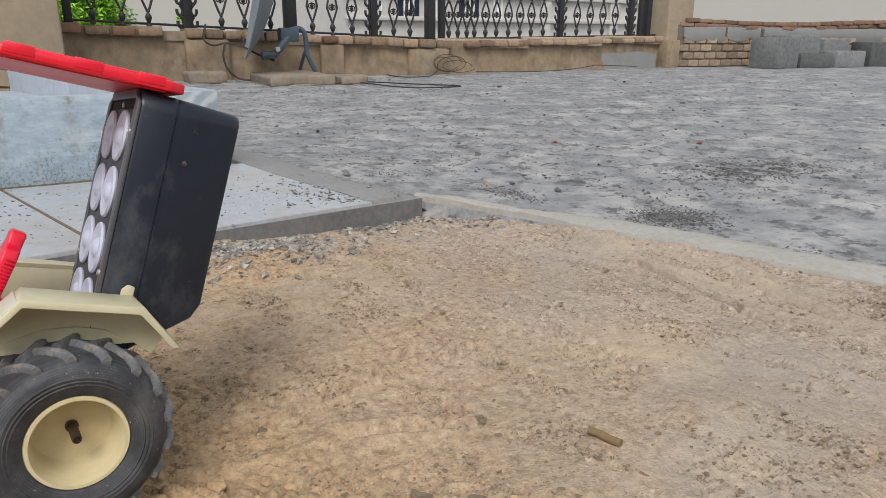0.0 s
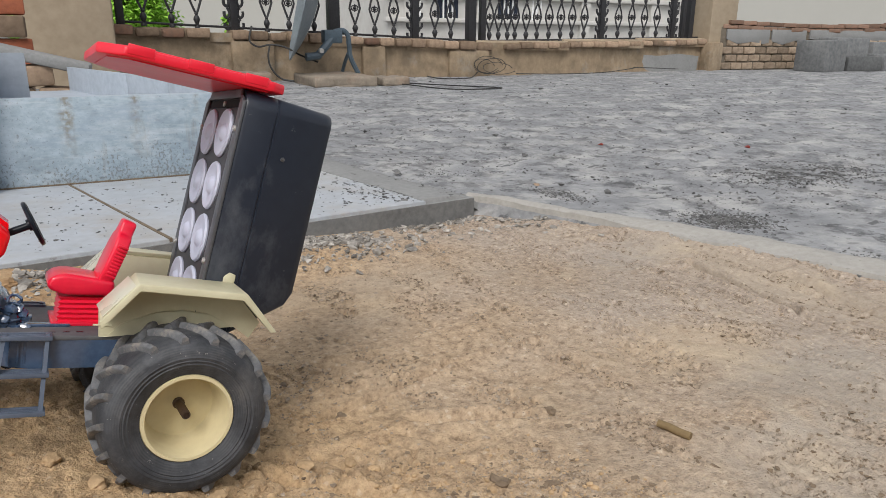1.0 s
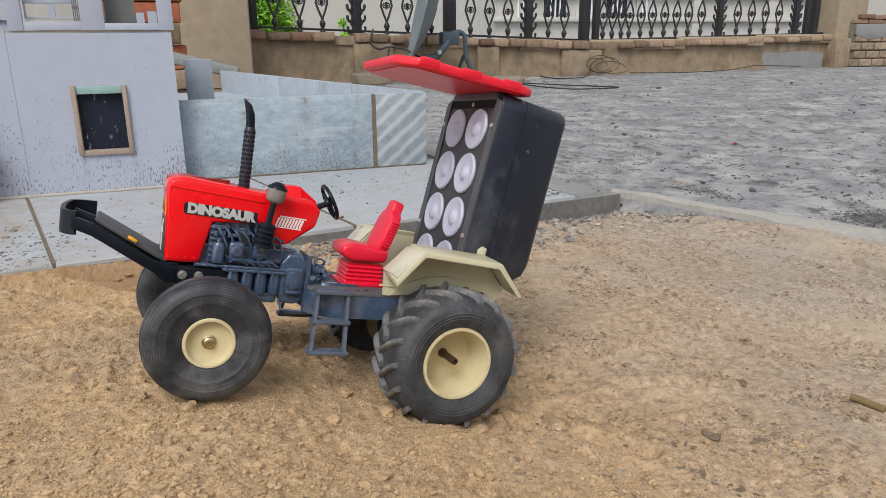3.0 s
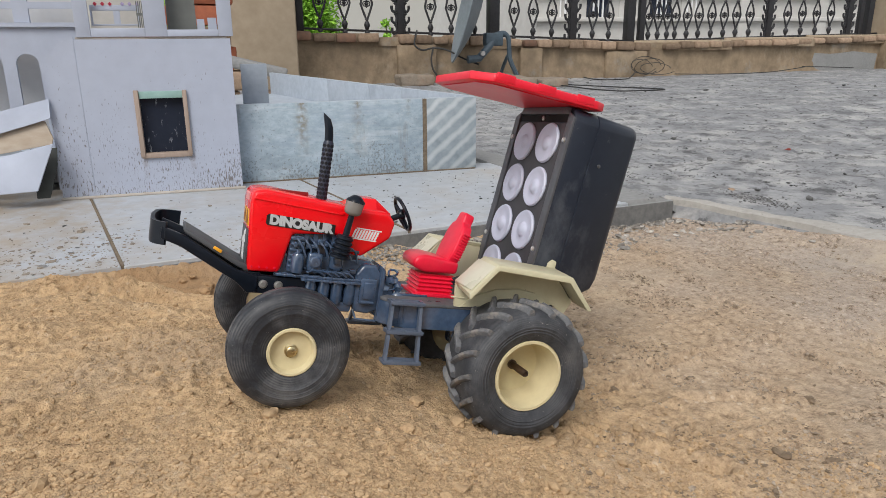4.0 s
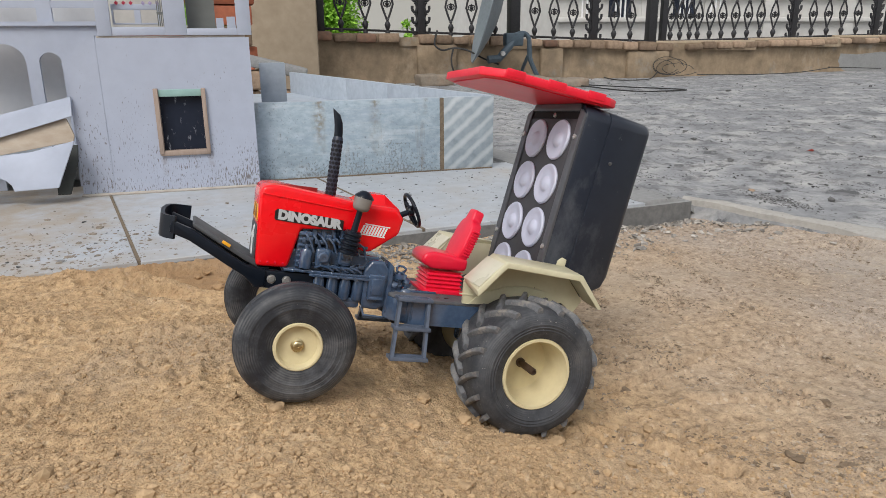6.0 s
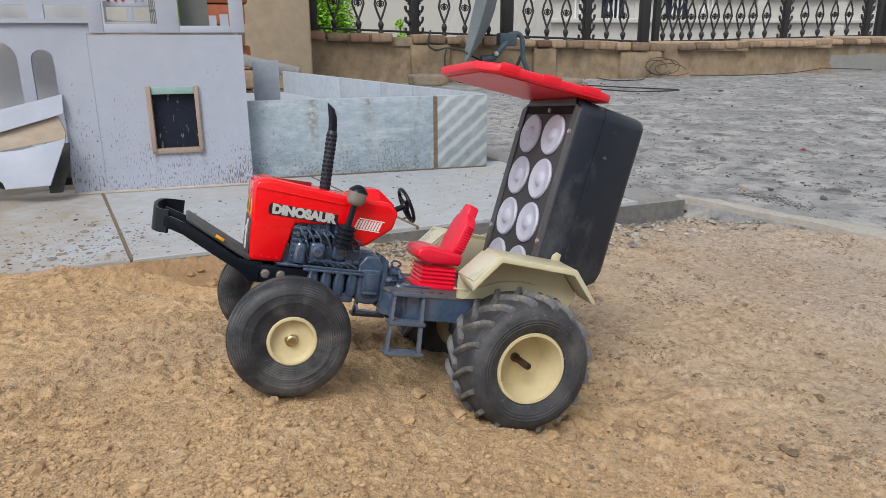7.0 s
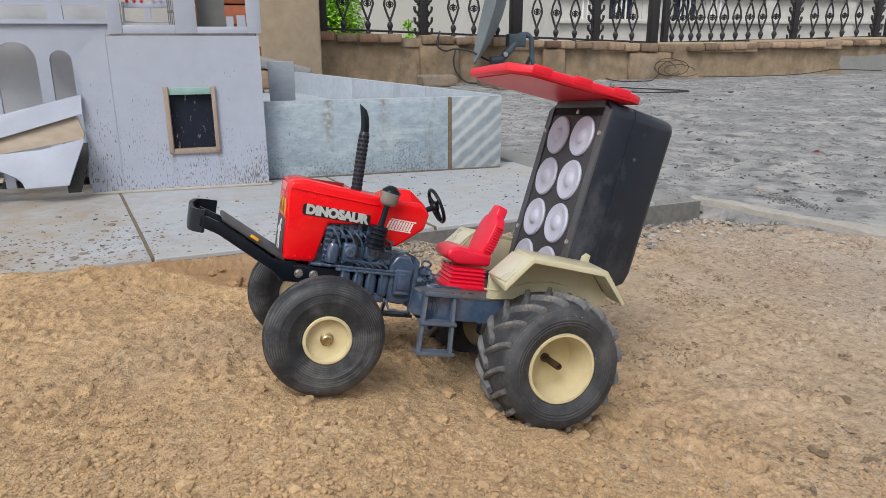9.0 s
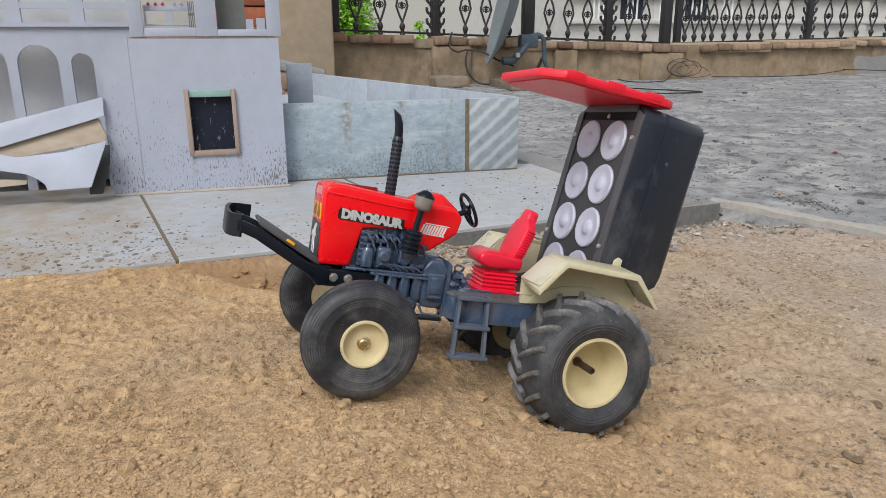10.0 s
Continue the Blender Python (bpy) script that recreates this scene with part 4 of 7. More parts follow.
def splash(m, amount=0.75, lo=0.865, scale=470, tall=0.30, reach=0.19):
    """Dark mud splashes that thin out upwards on the board."""
    n, l = m.node_tree.nodes, m.node_tree.links
    b = n["Principled BSDF"]
    src = b.inputs["Base Color"].links[0].from_socket
    co = n.new("ShaderNodeTexCoord")
    mp = n.new("ShaderNodeMapping")
    mp.inputs["Scale"].default_value = (1, 1, tall)
    l.new(co.outputs["Object"], mp.inputs[0])
    t = n.new("ShaderNodeTexNoise")
    t.inputs["Scale"].default_value, t.inputs["Detail"].default_value = scale, 6
    l.new(mp.outputs[0], t.inputs["Vector"])
    t2 = n.new("ShaderNodeTexNoise")
    t2.inputs["Scale"].default_value = 14
    l.new(co.outputs["Object"], t2.inputs["Vector"])
    sep = n.new("ShaderNodeSeparateXYZ")
    l.new(co.outputs["Object"], sep.inputs[0])
    hr = n.new("ShaderNodeMapRange")
    hr.inputs[1].default_value, hr.inputs[2].default_value, hr.inputs[3].default_value, hr.inputs[4].default_value = 0.0, reach, 0.17, 0.0
    l.new(sep.outputs["Z"], hr.inputs[0])
    a1 = n.new("ShaderNodeMath")
    l.new(t.outputs[0], a1.inputs[0])
    l.new(hr.outputs[0], a1.inputs[1])
    a2 = n.new("ShaderNodeMath")
    a2.operation = "MULTIPLY_ADD"
    a2.inputs[1].default_value = 0.35
    l.new(t2.outputs[0], a2.inputs[0])
    l.new(a1.outputs[0], a2.inputs[2])
    r = n.new("ShaderNodeMapRange")
    r.inputs[1].default_value, r.inputs[2].default_value, r.inputs[4].default_value = lo, lo + 0.10, amount
    l.new(a2.outputs[0], r.inputs[0])
    mx = n.new("ShaderNodeMixRGB")
    l.new(r.outputs[0], mx.inputs[0])
    l.new(src, mx.inputs[1])
    mx.inputs[2].default_value = (0.10, 0.075, 0.05, 1)
    l.new(mx.outputs[0], b.inputs["Base Color"])
    return m


splash(MARBLE, 0.5, 0.84, 260, 0.8, 0.09)
MUDDY = splash(material("mud_splashed_board", (0.41, 0.455, 0.555), (0.365, 0.40, 0.495), rough=0.55, grain=40, patch=5, bump=0.04))


def drips(m, lines, colour):
    """Thin brown runs below the window's corners."""
    n, l = m.node_tree.nodes, m.node_tree.links
    b = n["Principled BSDF"]
    co = n.new("ShaderNodeTexCoord")
    sep = n.new("ShaderNodeSeparateXYZ")
    l.new(co.outputs["Object"], sep.inputs[0])
    rag = n.new("ShaderNodeTexNoise")
    rag.inputs["Scale"].default_value, rag.inputs["Detail"].default_value = 130, 6
    l.new(co.outputs["Object"], rag.inputs["Vector"])
    for x0, wide, z0, z1 in lines:
        dx = n.new("ShaderNodeMath")
        dx.operation = "SUBTRACT"
        dx.inputs[1].default_value = x0
        l.new(sep.outputs["X"], dx.inputs[0])
        ab = n.new("ShaderNodeMath")
        ab.operation = "ABSOLUTE"
        l.new(dx.outputs[0], ab.inputs[0])
        near = n.new("ShaderNodeMapRange")
        near.inputs[1].default_value, near.inputs[2].default_value, near.inputs[3].default_value, near.inputs[4].default_value = 0.0, wide, 0.75, 0.0
        l.new(ab.outputs[0], near.inputs[0])
        high = n.new("ShaderNodeMapRange")
        high.inputs[1].default_value, high.inputs[2].default_value = z0, z1
        l.new(sep.outputs["Z"], high.inputs[0])
        cap = n.new("ShaderNodeMath")
        cap.operation = "LESS_THAN"
        cap.inputs[1].default_value = z1 + 0.002
        l.new(sep.outputs["Z"], cap.inputs[0])
        k = n.new("ShaderNodeMapRange")
        k.inputs[1].default_value, k.inputs[2].default_value = 0.38, 0.62
        l.new(rag.outputs[0], k.inputs[0])
        fac = near.outputs[0]
        for other in (high, cap, k):
            mul = n.new("ShaderNodeMath")
            mul.operation = "MULTIPLY"
            l.new(fac, mul.inputs[0])
            l.new(other.outputs[0], mul.inputs[1])
            fac = mul.outputs[0]
        mx = n.new("ShaderNodeMixRGB")
        l.new(fac, mx.inputs[0])
        l.new(b.inputs["Base Color"].links[0].from_socket, mx.inputs[1])
        mx.inputs[2].default_value = (*colour, 1)
        l.new(mx.outputs[0], b.inputs["Base Color"])


drips(MARBLE, ((-0.326, 0.016, 0.020, 0.110), (-0.322, 0.010, 0.040, 0.135), (-0.325, 0.012, 0.055, 0.135), (-0.227, 0.014, 0.060, 0.130), (-0.225, 0.009, 0.070, 0.135), (-0.132, 0.006, 0.095, 0.135), (-0.452, 0.030, -0.08, 0.135)), (0.19, 0.165, 0.11))
stained(MARBLE, (0.62, 0.67, 0.71), 7, 0.53, 0.66, 0.5, (0.5, 1, 4.0))
stained(MARBLE, (0.24, 0.31, 0.40), 6, 0.52, 0.62, 0.5, (0.5, 1, 3.0))
drips(MUDDY, ((-0.013, 0.006, 0.02, 0.062), (0.060, 0.006, 0.028, 0.062), (0.034, 0.004, 0.045, 0.060)), (0.16, 0.10, 0.055))
part("front_wall", wall_with_hole([(-0.092, 0.0), (0.135, 0.243)], (-0.012, 0.056, 0.066, 0.163), 0.0, 0.008), MUDDY, house, "white board spattered with dried mud")
part("side_strip", prism([(-0.140, 0.001), (-0.0925, 0.001), (-0.0925, 0.247), (-0.100, 0.2455), (-0.106, 0.240), (-0.118, 0.233), (-0.128, 0.220), (-0.144, 0.206), (-0.138, 0.192), (-0.1335, 0.180), (-0.136, 0.160), (-0.139, 0.146)], 0.001, 0.008), MUDDY, house, "white board strip with a ragged edge")
part("base_strip", block(-0.142, 0.139, -0.007, 0.01, 0.0, 0.0034, 0.001), BOARD_EDGE, house, "cut edge of a floor board")
win = part("window", block(-0.0125, 0.0565, 0.009, 0.011, 0.0655, 0.1635), DARK_GLASS, house, "dark dirty pane")
for a in ((-0.018, -0.011, 0.062, 0.166), (0.054, 0.0605, 0.062, 0.165)):
    part("frame_bar", block(a[0], a[1], -0.006, 0.010, a[2], a[3], 0.0008), WOOD, win, "thin pale wooden bar")
part("frame_bar", block(-0.0165, 0.0595, -0.0045, 0.009, 0.059, 0.067, 0.0008), WOOD, win, "thin pale wooden bar")
part("lintel", block(-0.0108, 0.0538, -0.002, 0.0085, 0.153, 0.164, 0.0006), TEAL, win, "teal painted strip")
part("right_wall", block(0.128, 0.135, 0.0085, 0.16, 0.0, 0.242, 0.0006), BOARD, house)
part("ledge", block(-0.090, 0.130, 0.003, 0.14, 0.2432, 0.2462, 0.0006), BOARD_EDGE, house, "raw edge of the floor board")
GREY_BOARD = material("grey_board", (0.16, 0.17, 0.165), (0.12, 0.13, 0.125), rough=0.8, bump=0.05)
# near-black colour that stands for shade in the gap beside the fallen boards
GAP_SHADE = material("dark_board", (0.05, 0.055, 0.052), (0.03, 0.033, 0.031), rough=0.8, bump=0.1)
# upper storey: frames and openings
for x0, x1 in ((-0.087, -0.067), (0.010, 0.042), (0.118, 0.140)):
    part("post", block(x0, x1, 0.0, 0.006, 0.2465, 0.42, 0.0004), BOARD, house)
part("sill", block(-0.0668, 0.0098, 0.001, 0.006, 0.2465, 0.2590, 0.0004), BOARD, house)
part("sill", block(0.0422, 0.1178, 0.0, 0.006, 0.2465, 0.2568, 0.0004), BOARD, house)
for z0, z1 in ((0.2630, 0.2655), (0.2850, 0.2935)):
    part("rail", block(-0.0668, 0.004, 0.022, 0.028, z0, z1, 0.0004), BOARD, house)
for x0, x1 in ((-0.0665, -0.064), (-0.034, -0.025), (0.0005, 0.0035)):
    part("baluster", block(x0, x1, 0.0225, 0.0275, 0.2657, 0.2848), BOARD, house)
part("grating", merge(*[block(0.0005 + 0.0026 * k, 0.0018 + 0.0026 * k, 0.008, 0.010, 0.2600, 0.2990) for k in range(4)], block(0.0, 0.0096, 0.0075, 0.0105, 0.2775, 0.2815)), GREY_BOARD, house, "small dark grating")
part("back_wall", block(-0.080, 0.020, 0.12, 0.126, 0.2492, 0.42), material("dim_board", (0.50, 0.49, 0.47), (0.4, 0.39, 0.37), rough=0.7, bump=0.05), house)
part("inner_wall", block(0.0425, 0.086, 0.030, 0.034, 0.2492, 0.42), GREY_BOARD, house, "dark grey inner board")
for i in range(6):
    col = (0.45, 0.02, 0.06) if i < 3 else (0.36, 0.30, 0.52)
    part("ornament", lathe([(0.0, -0.001), (0.0032, 0), (0.0, 0.001)], 4), material("ornament_paint", col, rough=0.5, bump=0), house).matrix_basis = pose(-0.058 + 0.0105 * i + (0.007 if i > 2 else 0), 0.021, 0.2950)
for x0, x1, z1 in ((0.087, 0.0985, 0.273), (0.1035, 0.117, 0.275)):
    part("baluster", block(x0, x1, 0.03, 0.036, 0.2492, z1), BOARD, house)

# arcaded board behind the house
arcade = thing("arcade_board", (-0.9, 0.05, 0), "white foam-board wall with cut arches, standing on the slab", "model wall")


def arch_board():
    """A board with round-headed openings, built as piers and arch pieces."""
    out = []
    y0, y1 = 0.0, 0.007
    spans = [(-0.50, -0.42), (-0.40, -0.32), (-0.30, -0.22), (-0.20, -0.115), (-0.10, -0.035), (-0.02, 0.043), (0.058, 0.118), (0.137, 0.170)]
    top = 0.262
    edges = [-0.52] + [v for s in spans for v in s] + [0.24]
    for a, b in zip(edges[0::2], edges[1::2]):
        out.append(block(a, b, y0, y1, 0.0, top))
    for a, b in spans:
        c, r, spring = (a + b) / 2, (b - a) / 2, 0.205
        pts = [(a, top), (a, spring)] + [(c - r * math.cos(math.pi * k / 14), spring + min(r, 0.034) * math.sin(math.pi * k / 14)) for k in range(1, 14)] + [(b, spring), (b, top)]
        out.append(prism(pts, y0, y1))
    return out


pieces = arch_board()
for i, b in enumerate(pieces):
    part("pier" if i < 9 else "arch", b, BOARD, arcade)
part("ledge", block(-0.52, 0.24, -0.006, 0.02, 0.2625, 0.269), BOARD, arcade)
part("back_board", block(-0.52, 0.24, 0.07, 0.076, 0.0, 0.45), material("shaded_board", (0.55, 0.56, 0.58), (0.47, 0.48, 0.50), rough=0.7, bump=0.05), arcade)
for i in range(8):
    part("post", block(-0.50 + 0.092 * i, -0.478 + 0.092 * i, 0.0, 0.008, 0.2692, 0.36), BOARD, arcade)
part("rail", block(-0.52, 0.24, 0.0005, 0.0075, 0.29, 0.30), BOARD, arcade)

# fallen boards leaning on one another
def leaning_board(pts, front, mat, label):
    """A board that leans back: its outline across and up, standing at y = front at the foot."""
    bm = prism(pts, 0, 0.005, 0.0005, seg=1)
    for v in bm.verts:
        v.co.y += front + 0.25 * v.co.z
    t = thing("loose_board", (0, 0, 0), label, "board", group="fallen boards")
    part("board", bm, mat, t)


leaning_board([(-1.02, 0.082), (-0.851, 0.123), (-0.707, 0.157), (-0.707, 0.129), (-0.727, 0.123), (-0.855, 0.088), (-1.02, 0.045)], -0.085, BOARD, "white foam board lying tilted against other boards")
leaning_board([(-1.02, 0.040), (-0.854, 0.090), (-0.727, 0.126), (-0.717, 0.124), (-0.708, 0.099), (-0.710, 0.090), (-0.833, 0.071), (-0.841, 0.074), (-1.02, 0.030)], -0.078, PAPER_EDGE, "peeling pale brown board between white boards")
leaning_board([(-1.02, 0.070), (-0.85, 0.080), (-0.828, 0.075), (-0.765, 0.080), (-0.704, 0.094), (-0.731, 0.027), (-0.791, 0.025), (-0.794, 0.034), (-0.801, 0.041), (-0.810, 0.046), (-0.819, 0.0505), (-0.852, 0.057), (-1.02, 0.060)], -0.105, BOARD, "white foam board offcut with a curved notch")
# no real board: an added dark sheet where the gap is only in shade
leaning_board([(-0.738, 0.012), (-0.720, 0.012), (-0.7055, 0.060), (-0.704, 0.085), (-0.74, 0.085)], -0.082, GAP_SHADE, "dark sheet standing in for the shaded gap beside the white boards")
leaning_board([(-1.02, 0.030), (-0.86, 0.043), (-0.82, 0.040), (-0.822, 0.034), (-1.02, 0.022)], -0.094, PAPER_EDGE, "strip of bare brown board under the others")

# ---- yard wall with cap bricks and iron railing ----
WALL = [(-0.16, 2.56, 0.232), (2.02, 2.61, 0.150), (4.10, 2.76, 0.185)]
yard_wall = thing("wall_yard", (0, 0, 0), "low ochre plastered yard wall, stained and patched", "wall", kind="structure")


def along(x):
    a, b = (WALL[0], WALL[1]) if x < WALL[1][0] else (WALL[1], WALL[2])
    t = (x - a[0]) / (b[0] - a[0])
    return a[1] + (b[1] - a[1]) * t, a[2] + (b[2] - a[2]) * t


def wall_body(x0, x1):
    bm = bmesh.new()
    n = 40
    cols = []
    for i in range(n + 1):
        x = x0 + (x1 - x0) * i / n
        y, z = along(x)
        col = []
        for k in range(7):
            w = 0.010 * noise.noise((x * 2.5, k * 0.35, 3)) + 0.004 * noise.noise((x * 11, k * 1.3, 8)) + 0.012 * (k == 0)
            col.append(bm.verts.new((x, y - w, -0.03 + (z + 0.03) * k / 6)))
        col.append(bm.verts.new((x, y + 0.13, z)))
        col.append(bm.verts.new((x, y + 0.13, -0.6)))
        cols.append(col)
    for p, q in zip(cols, cols[1:]):
        for a in range(8):
            bm.faces.new((p[a], q[a], q[a + 1], p[a + 1]))
    bm.faces.new(cols[0])
    bm.faces.new(cols[-1][::-1])
    return bm


part("plaster", wall_body(-0.16, 2.02), PLASTER, yard_wall)
part("plaster", wall_body(2.02, 4.10), PLASTER, yard_wall)
# shallow piers
for x0, x1, up in ((0.50, 0.72, 0.0), (1.78, 2.06, 0.0), (1.22, 1.36, 0)):
    y, z = along((x0 + x1) / 2)
    part("pier", block(x0, x1, y - 0.03, y + 0.02, -0.02, z - 0.004, 0.012), PLASTER, yard_wall)
part("pier", block(4.06, 4.20, 2.66, 2.86, -0.03, 0.20, 0.012), PLASTER, yard_wall)
part("patch", prism([(3.42, -0.01), (3.99, -0.01), (4.0, 0.10), (3.80, 0.118), (3.60, 0.104), (3.45, 0.112)], 2.712, 2.74), CEMENT, yard_wall, "grey cement patch on the plaster")
rng = random.Random(4)
x = -0.15
while x < 4.08:
    w = rng.uniform(0.092, 0.125)
    y, z = along(x + w / 2)
    h = rng.uniform(0.038, 0.052) if x < 2 else rng.uniform(0.034, 0.044)
    if rng.random() > 0.06:
        b = part("brick", block(-w / 2 + 0.004, w / 2 - 0.004, -0.03 - rng.uniform(0, 0.016), 0.13, 0, h, 0.013), FADED if rng.random() < 0.16 and x < 1.4 else BRICK, yard_wall)
        b.matrix_basis = pose(x + w / 2, y, z - rng.uniform(0, 0.006), rng.uniform(-2, 2), rng.uniform(-2.5, 2.5), rng.uniform(-3, 3))
    x += w
part("mortar_bed", merge(*[block(x0, x1, along((x0 + x1) / 2)[0] - 0.012, along((x0 + x1) / 2)[0] + 0.12, along((x0 + x1) / 2)[1] - 0.01, along((x0 + x1) / 2)[1] + 0.036) for x0, x1 in ((-0.15, 0.4), (0.4, 0.95), (0.95, 1.5), (1.5, 2.02), (2.02, 2.7), (2.7, 3.4), (3.4, 4.08))]), PLASTER, yard_wall)
# thin pale coping behind the bricks
part("coping", merge(*[block(x0, x1, along((x0 + x1) / 2)[0] + 0.0, along((x0 + x1) / 2)[0] + 0.14, along((x0 + x1) / 2)[1] + 0.034, along((x0 + x1) / 2)[1] + 0.050, 0.004) for x0, x1 in ((2.0, 2.7), (2.7, 3.4), (3.4, 4.08))]), PILLAR, yard_wall)

railing = thing("railing", (0, 0, 0), "black cast-iron railing with vase balusters on the yard wall", "railing", kind="structure")


def arc(cx, cz, rx, rz, a0, a1, n=8, y=0.0):
    return [(cx + rx * math.cos(radians(a0 + (a1 - a0) * i / n)), y, cz + rz * math.sin(radians(a0 + (a1 - a0) * i / n))) for i in range(n + 1)]


def baluster():
    """A cast baluster: vase foot, open lozenge with a flower, and a mirrored head."""
    out = [lathe([(0.004, 0.0), (0.014, 0.002), (0.014, 0.010), (0.007, 0.018), (0.012, 0.030), (0.017, 0.045), (0.012, 0.058), (0.006, 0.066), (0.010, 0.072), (0.006, 0.080)], 10, "z")]
    for s in (-1, 1):
        out.append(rod([(s * 0.005, 0, 0.078), (s * 0.018, 0, 0.112), (s * 0.031, 0, 0.150), (s * 0.022, 0, 0.190), (s * 0.006, 0, 0.226)], 0.0058, 6))
        out.append(rod(arc(s * 0.010, 0.152, 0.009, 0.012, 0, 360, 10)[:-1], 0.0035, 5, closed=True))
    out.append(lathe([(0.0, 0.130), (0.008, 0.138), (0.005, 0.144), (0.014, 0.152), (0.005, 0.160), (0.008, 0.166), (0.0, 0.174)], 8, "z"))
    out.append(lathe([(0.004, 0.222), (0.011, 0.232), (0.006, 0.242), (0.013, 0.262), (0.008, 0.282), (0.0055, 0.30), (0.0055, 0.62)], 10, "z"))
    return merge(*out)


def scroll_post():
    """A square post with curled leaves up both sides."""
    out = [block(-0.020, 0.020, -0.016, 0.016, 0.0, 0.64, 0.003)]
    for k in range(11):
        for s in (-1, 1):
            out.append(rod(arc(s * 0.034, 0.03 + 0.056 * k, 0.014, 0.024, 90, 90 + s * 290, 9), 0.0078, 6))
    return merge(*out)


bal_me = obj("baluster", baluster(), IRON, railing)
post_me = obj("scroll_post", scroll_post(), IRON, railing)


def rail_item(src, x):
    y, z = along(x)
    ob = new(src.name.split(".")[0], src.data)
    ob.parent = railing
    ob.matrix_basis = pose(x, y + 0.055, z + 0.042)
    return ob


bals = [0.105, 0.235, 0.355, 0.71, 0.83, 0.97, 1.21, 1.33, 1.45, 1.72, 1.83] + [2.11, 2.18, 2.25, 2.31] + [2.40, 2.49, 2.59, 2.69, 2.79, 2.90] + [3.22, 3.35, 3.48, 3.61]
posts = [1.585, 3.06, 3.78]
for i, xx in enumerate(bals):
    if i == 0:
        bal_me.matrix_basis = pose(xx, along(xx)[0] + 0.055, along(xx)[1] + 0.042)
    else:
        rail_item(bal_me, xx)
for i, xx in enumerate([0.54] + posts):
    if i == 0:
        post_me.matrix_basis = pose(xx, along(xx)[0] + 0.055, along(xx)[1] + 0.042)
    else:
        rail_item(post_me, xx)
for xx, w in ((0.0, 0.018), (1.08, 0.03), (1.97, 0.026), (2.055, 0.018), (3.89, 0.016), (3.97, 0.022)):
    y, z = along(xx)
    part("post", turned(block(-w, w, -w, w, 0, 0.68, 0.003), pose(xx, y + 0.055, z + 0.036)), IRON, railing)
for a, b in zip(WALL, WALL[1:]):
    for up, r in ((0.052, 0.006), (0.62, 0.012)):
        part("rail", rod([(a[0] + 0.16 * (a is WALL[0]), a[1] + 0.055, a[2] + up), (b[0], b[1] + 0.055, b[2] + up)], r, 6), IRON, railing)

# tall plastered pillar at the wall's end, and the far pillar
tagged(obj("wall_pillar", block(-0.42, -0.055, 2.28, 2.75, -0.1, 2.6, 0.018), PILLAR), "plain ochre plastered gate pillar", "pillar", kind="structure")
tagged(obj("wall_pillar_far", block(4.08, 4.36, 2.70, 2.95, 0.19, 2.4, 0.012), PILLAR), "plain plastered pillar at the railing's end", "pillar", kind="structure")

# brick stack behind the model house
stack = thing("brick_stack", (-0.60, 1.55, 0), "stack of loose red and grey bricks", "brick stack")
for k in range(9):
    for i in range(2):
        b = part("brick", block(-0.11, 0.11, -0.055, 0.055, 0, 0.068, 0.006), RED_BRICK if (k + i) % 3 != 1 else BRICK, stack)
        b.matrix_basis = pose(-0.12 + 0.235 * i + rng.uniform(-0.01, 0.01), rng.uniform(-0.01, 0.01), 0.071 * k, 0, 0, rng.uniform(-4, 4))

logs = thing("stone_slabs", (-0.40, 1.25, 0.0), "brown stones heaped under a tilted grey slab", "stones")
for i, (sx_, sz_, px_, pz_, tilt) in enumerate(((0.15, 0.075, -0.06, 0.0, 0), (0.13, 0.07, 0.10, 0.0, 4), (0.14, 0.06, 0.0, 0.076, -3), (0.30, 0.034, 0.03, 0.142, 14))):
    s = part("stone", block(-sx_ / 2, sx_ / 2, -0.06, 0.06, 0, sz_, 0.008), CEMENT if i == 3 else BRICK, logs, "tilted grey slab" if i == 3 else "")
    s.matrix_basis = pose(px_, 0.0, pz_, 0, tilt, rng.uniform(-10, 10))

# ---- old brick wall and blocks at the yard's far end ----
old_wall = thing("wall_old_brick", (0, 0, 0), "old wall of mixed bricks with crumbling mortar", "brick wall", kind="structure")
ox0, oy0, ox1, oy1 = 4.20, 2.70, 8.6, 2.20
dirv = Vector((ox1 - ox0, oy1 - oy0, 0))
ang = math.degrees(math.atan2(dirv.y, dirv.x))
part("mortar", turned(block(0, dirv.length, -0.001, 0.2, -0.05, 0.315), pose(ox0, oy0, 0, 0, 0, ang)), material("crumbled_mortar", (0.20, 0.17, 0.135), (0.10, 0.085, 0.065), rough=0.95, grain=40, patch=8, bump=0.8, depth=0.008, spec=0.2), old_wall)
for coat in ([(0.05, 0.225), (0.16, 0.19), (0.30, 0.205), (0.42, 0.188), (0.475, 0.20), (0.475, 0.298), (0.05, 0.298)], [(0.50, 0.21), (0.62, 0.185), (0.74, 0.215), (0.86, 0.20), (0.86, 0.296), (0.50, 0.300)], [(0.90, 0.23), (1.3, 0.20), (1.7, 0.22), (2.3, 0.18), (3.2, 0.2), (3.2, 0.300), (0.90, 0.300)]):
    part("cement_coat", turned(prism(coat, -0.016, 0.0, 0.003), pose(ox0, oy0, 0, 0, 0, ang)), CEMENT, old_wall, "grey cement smeared over the upper courses")
shared = {}
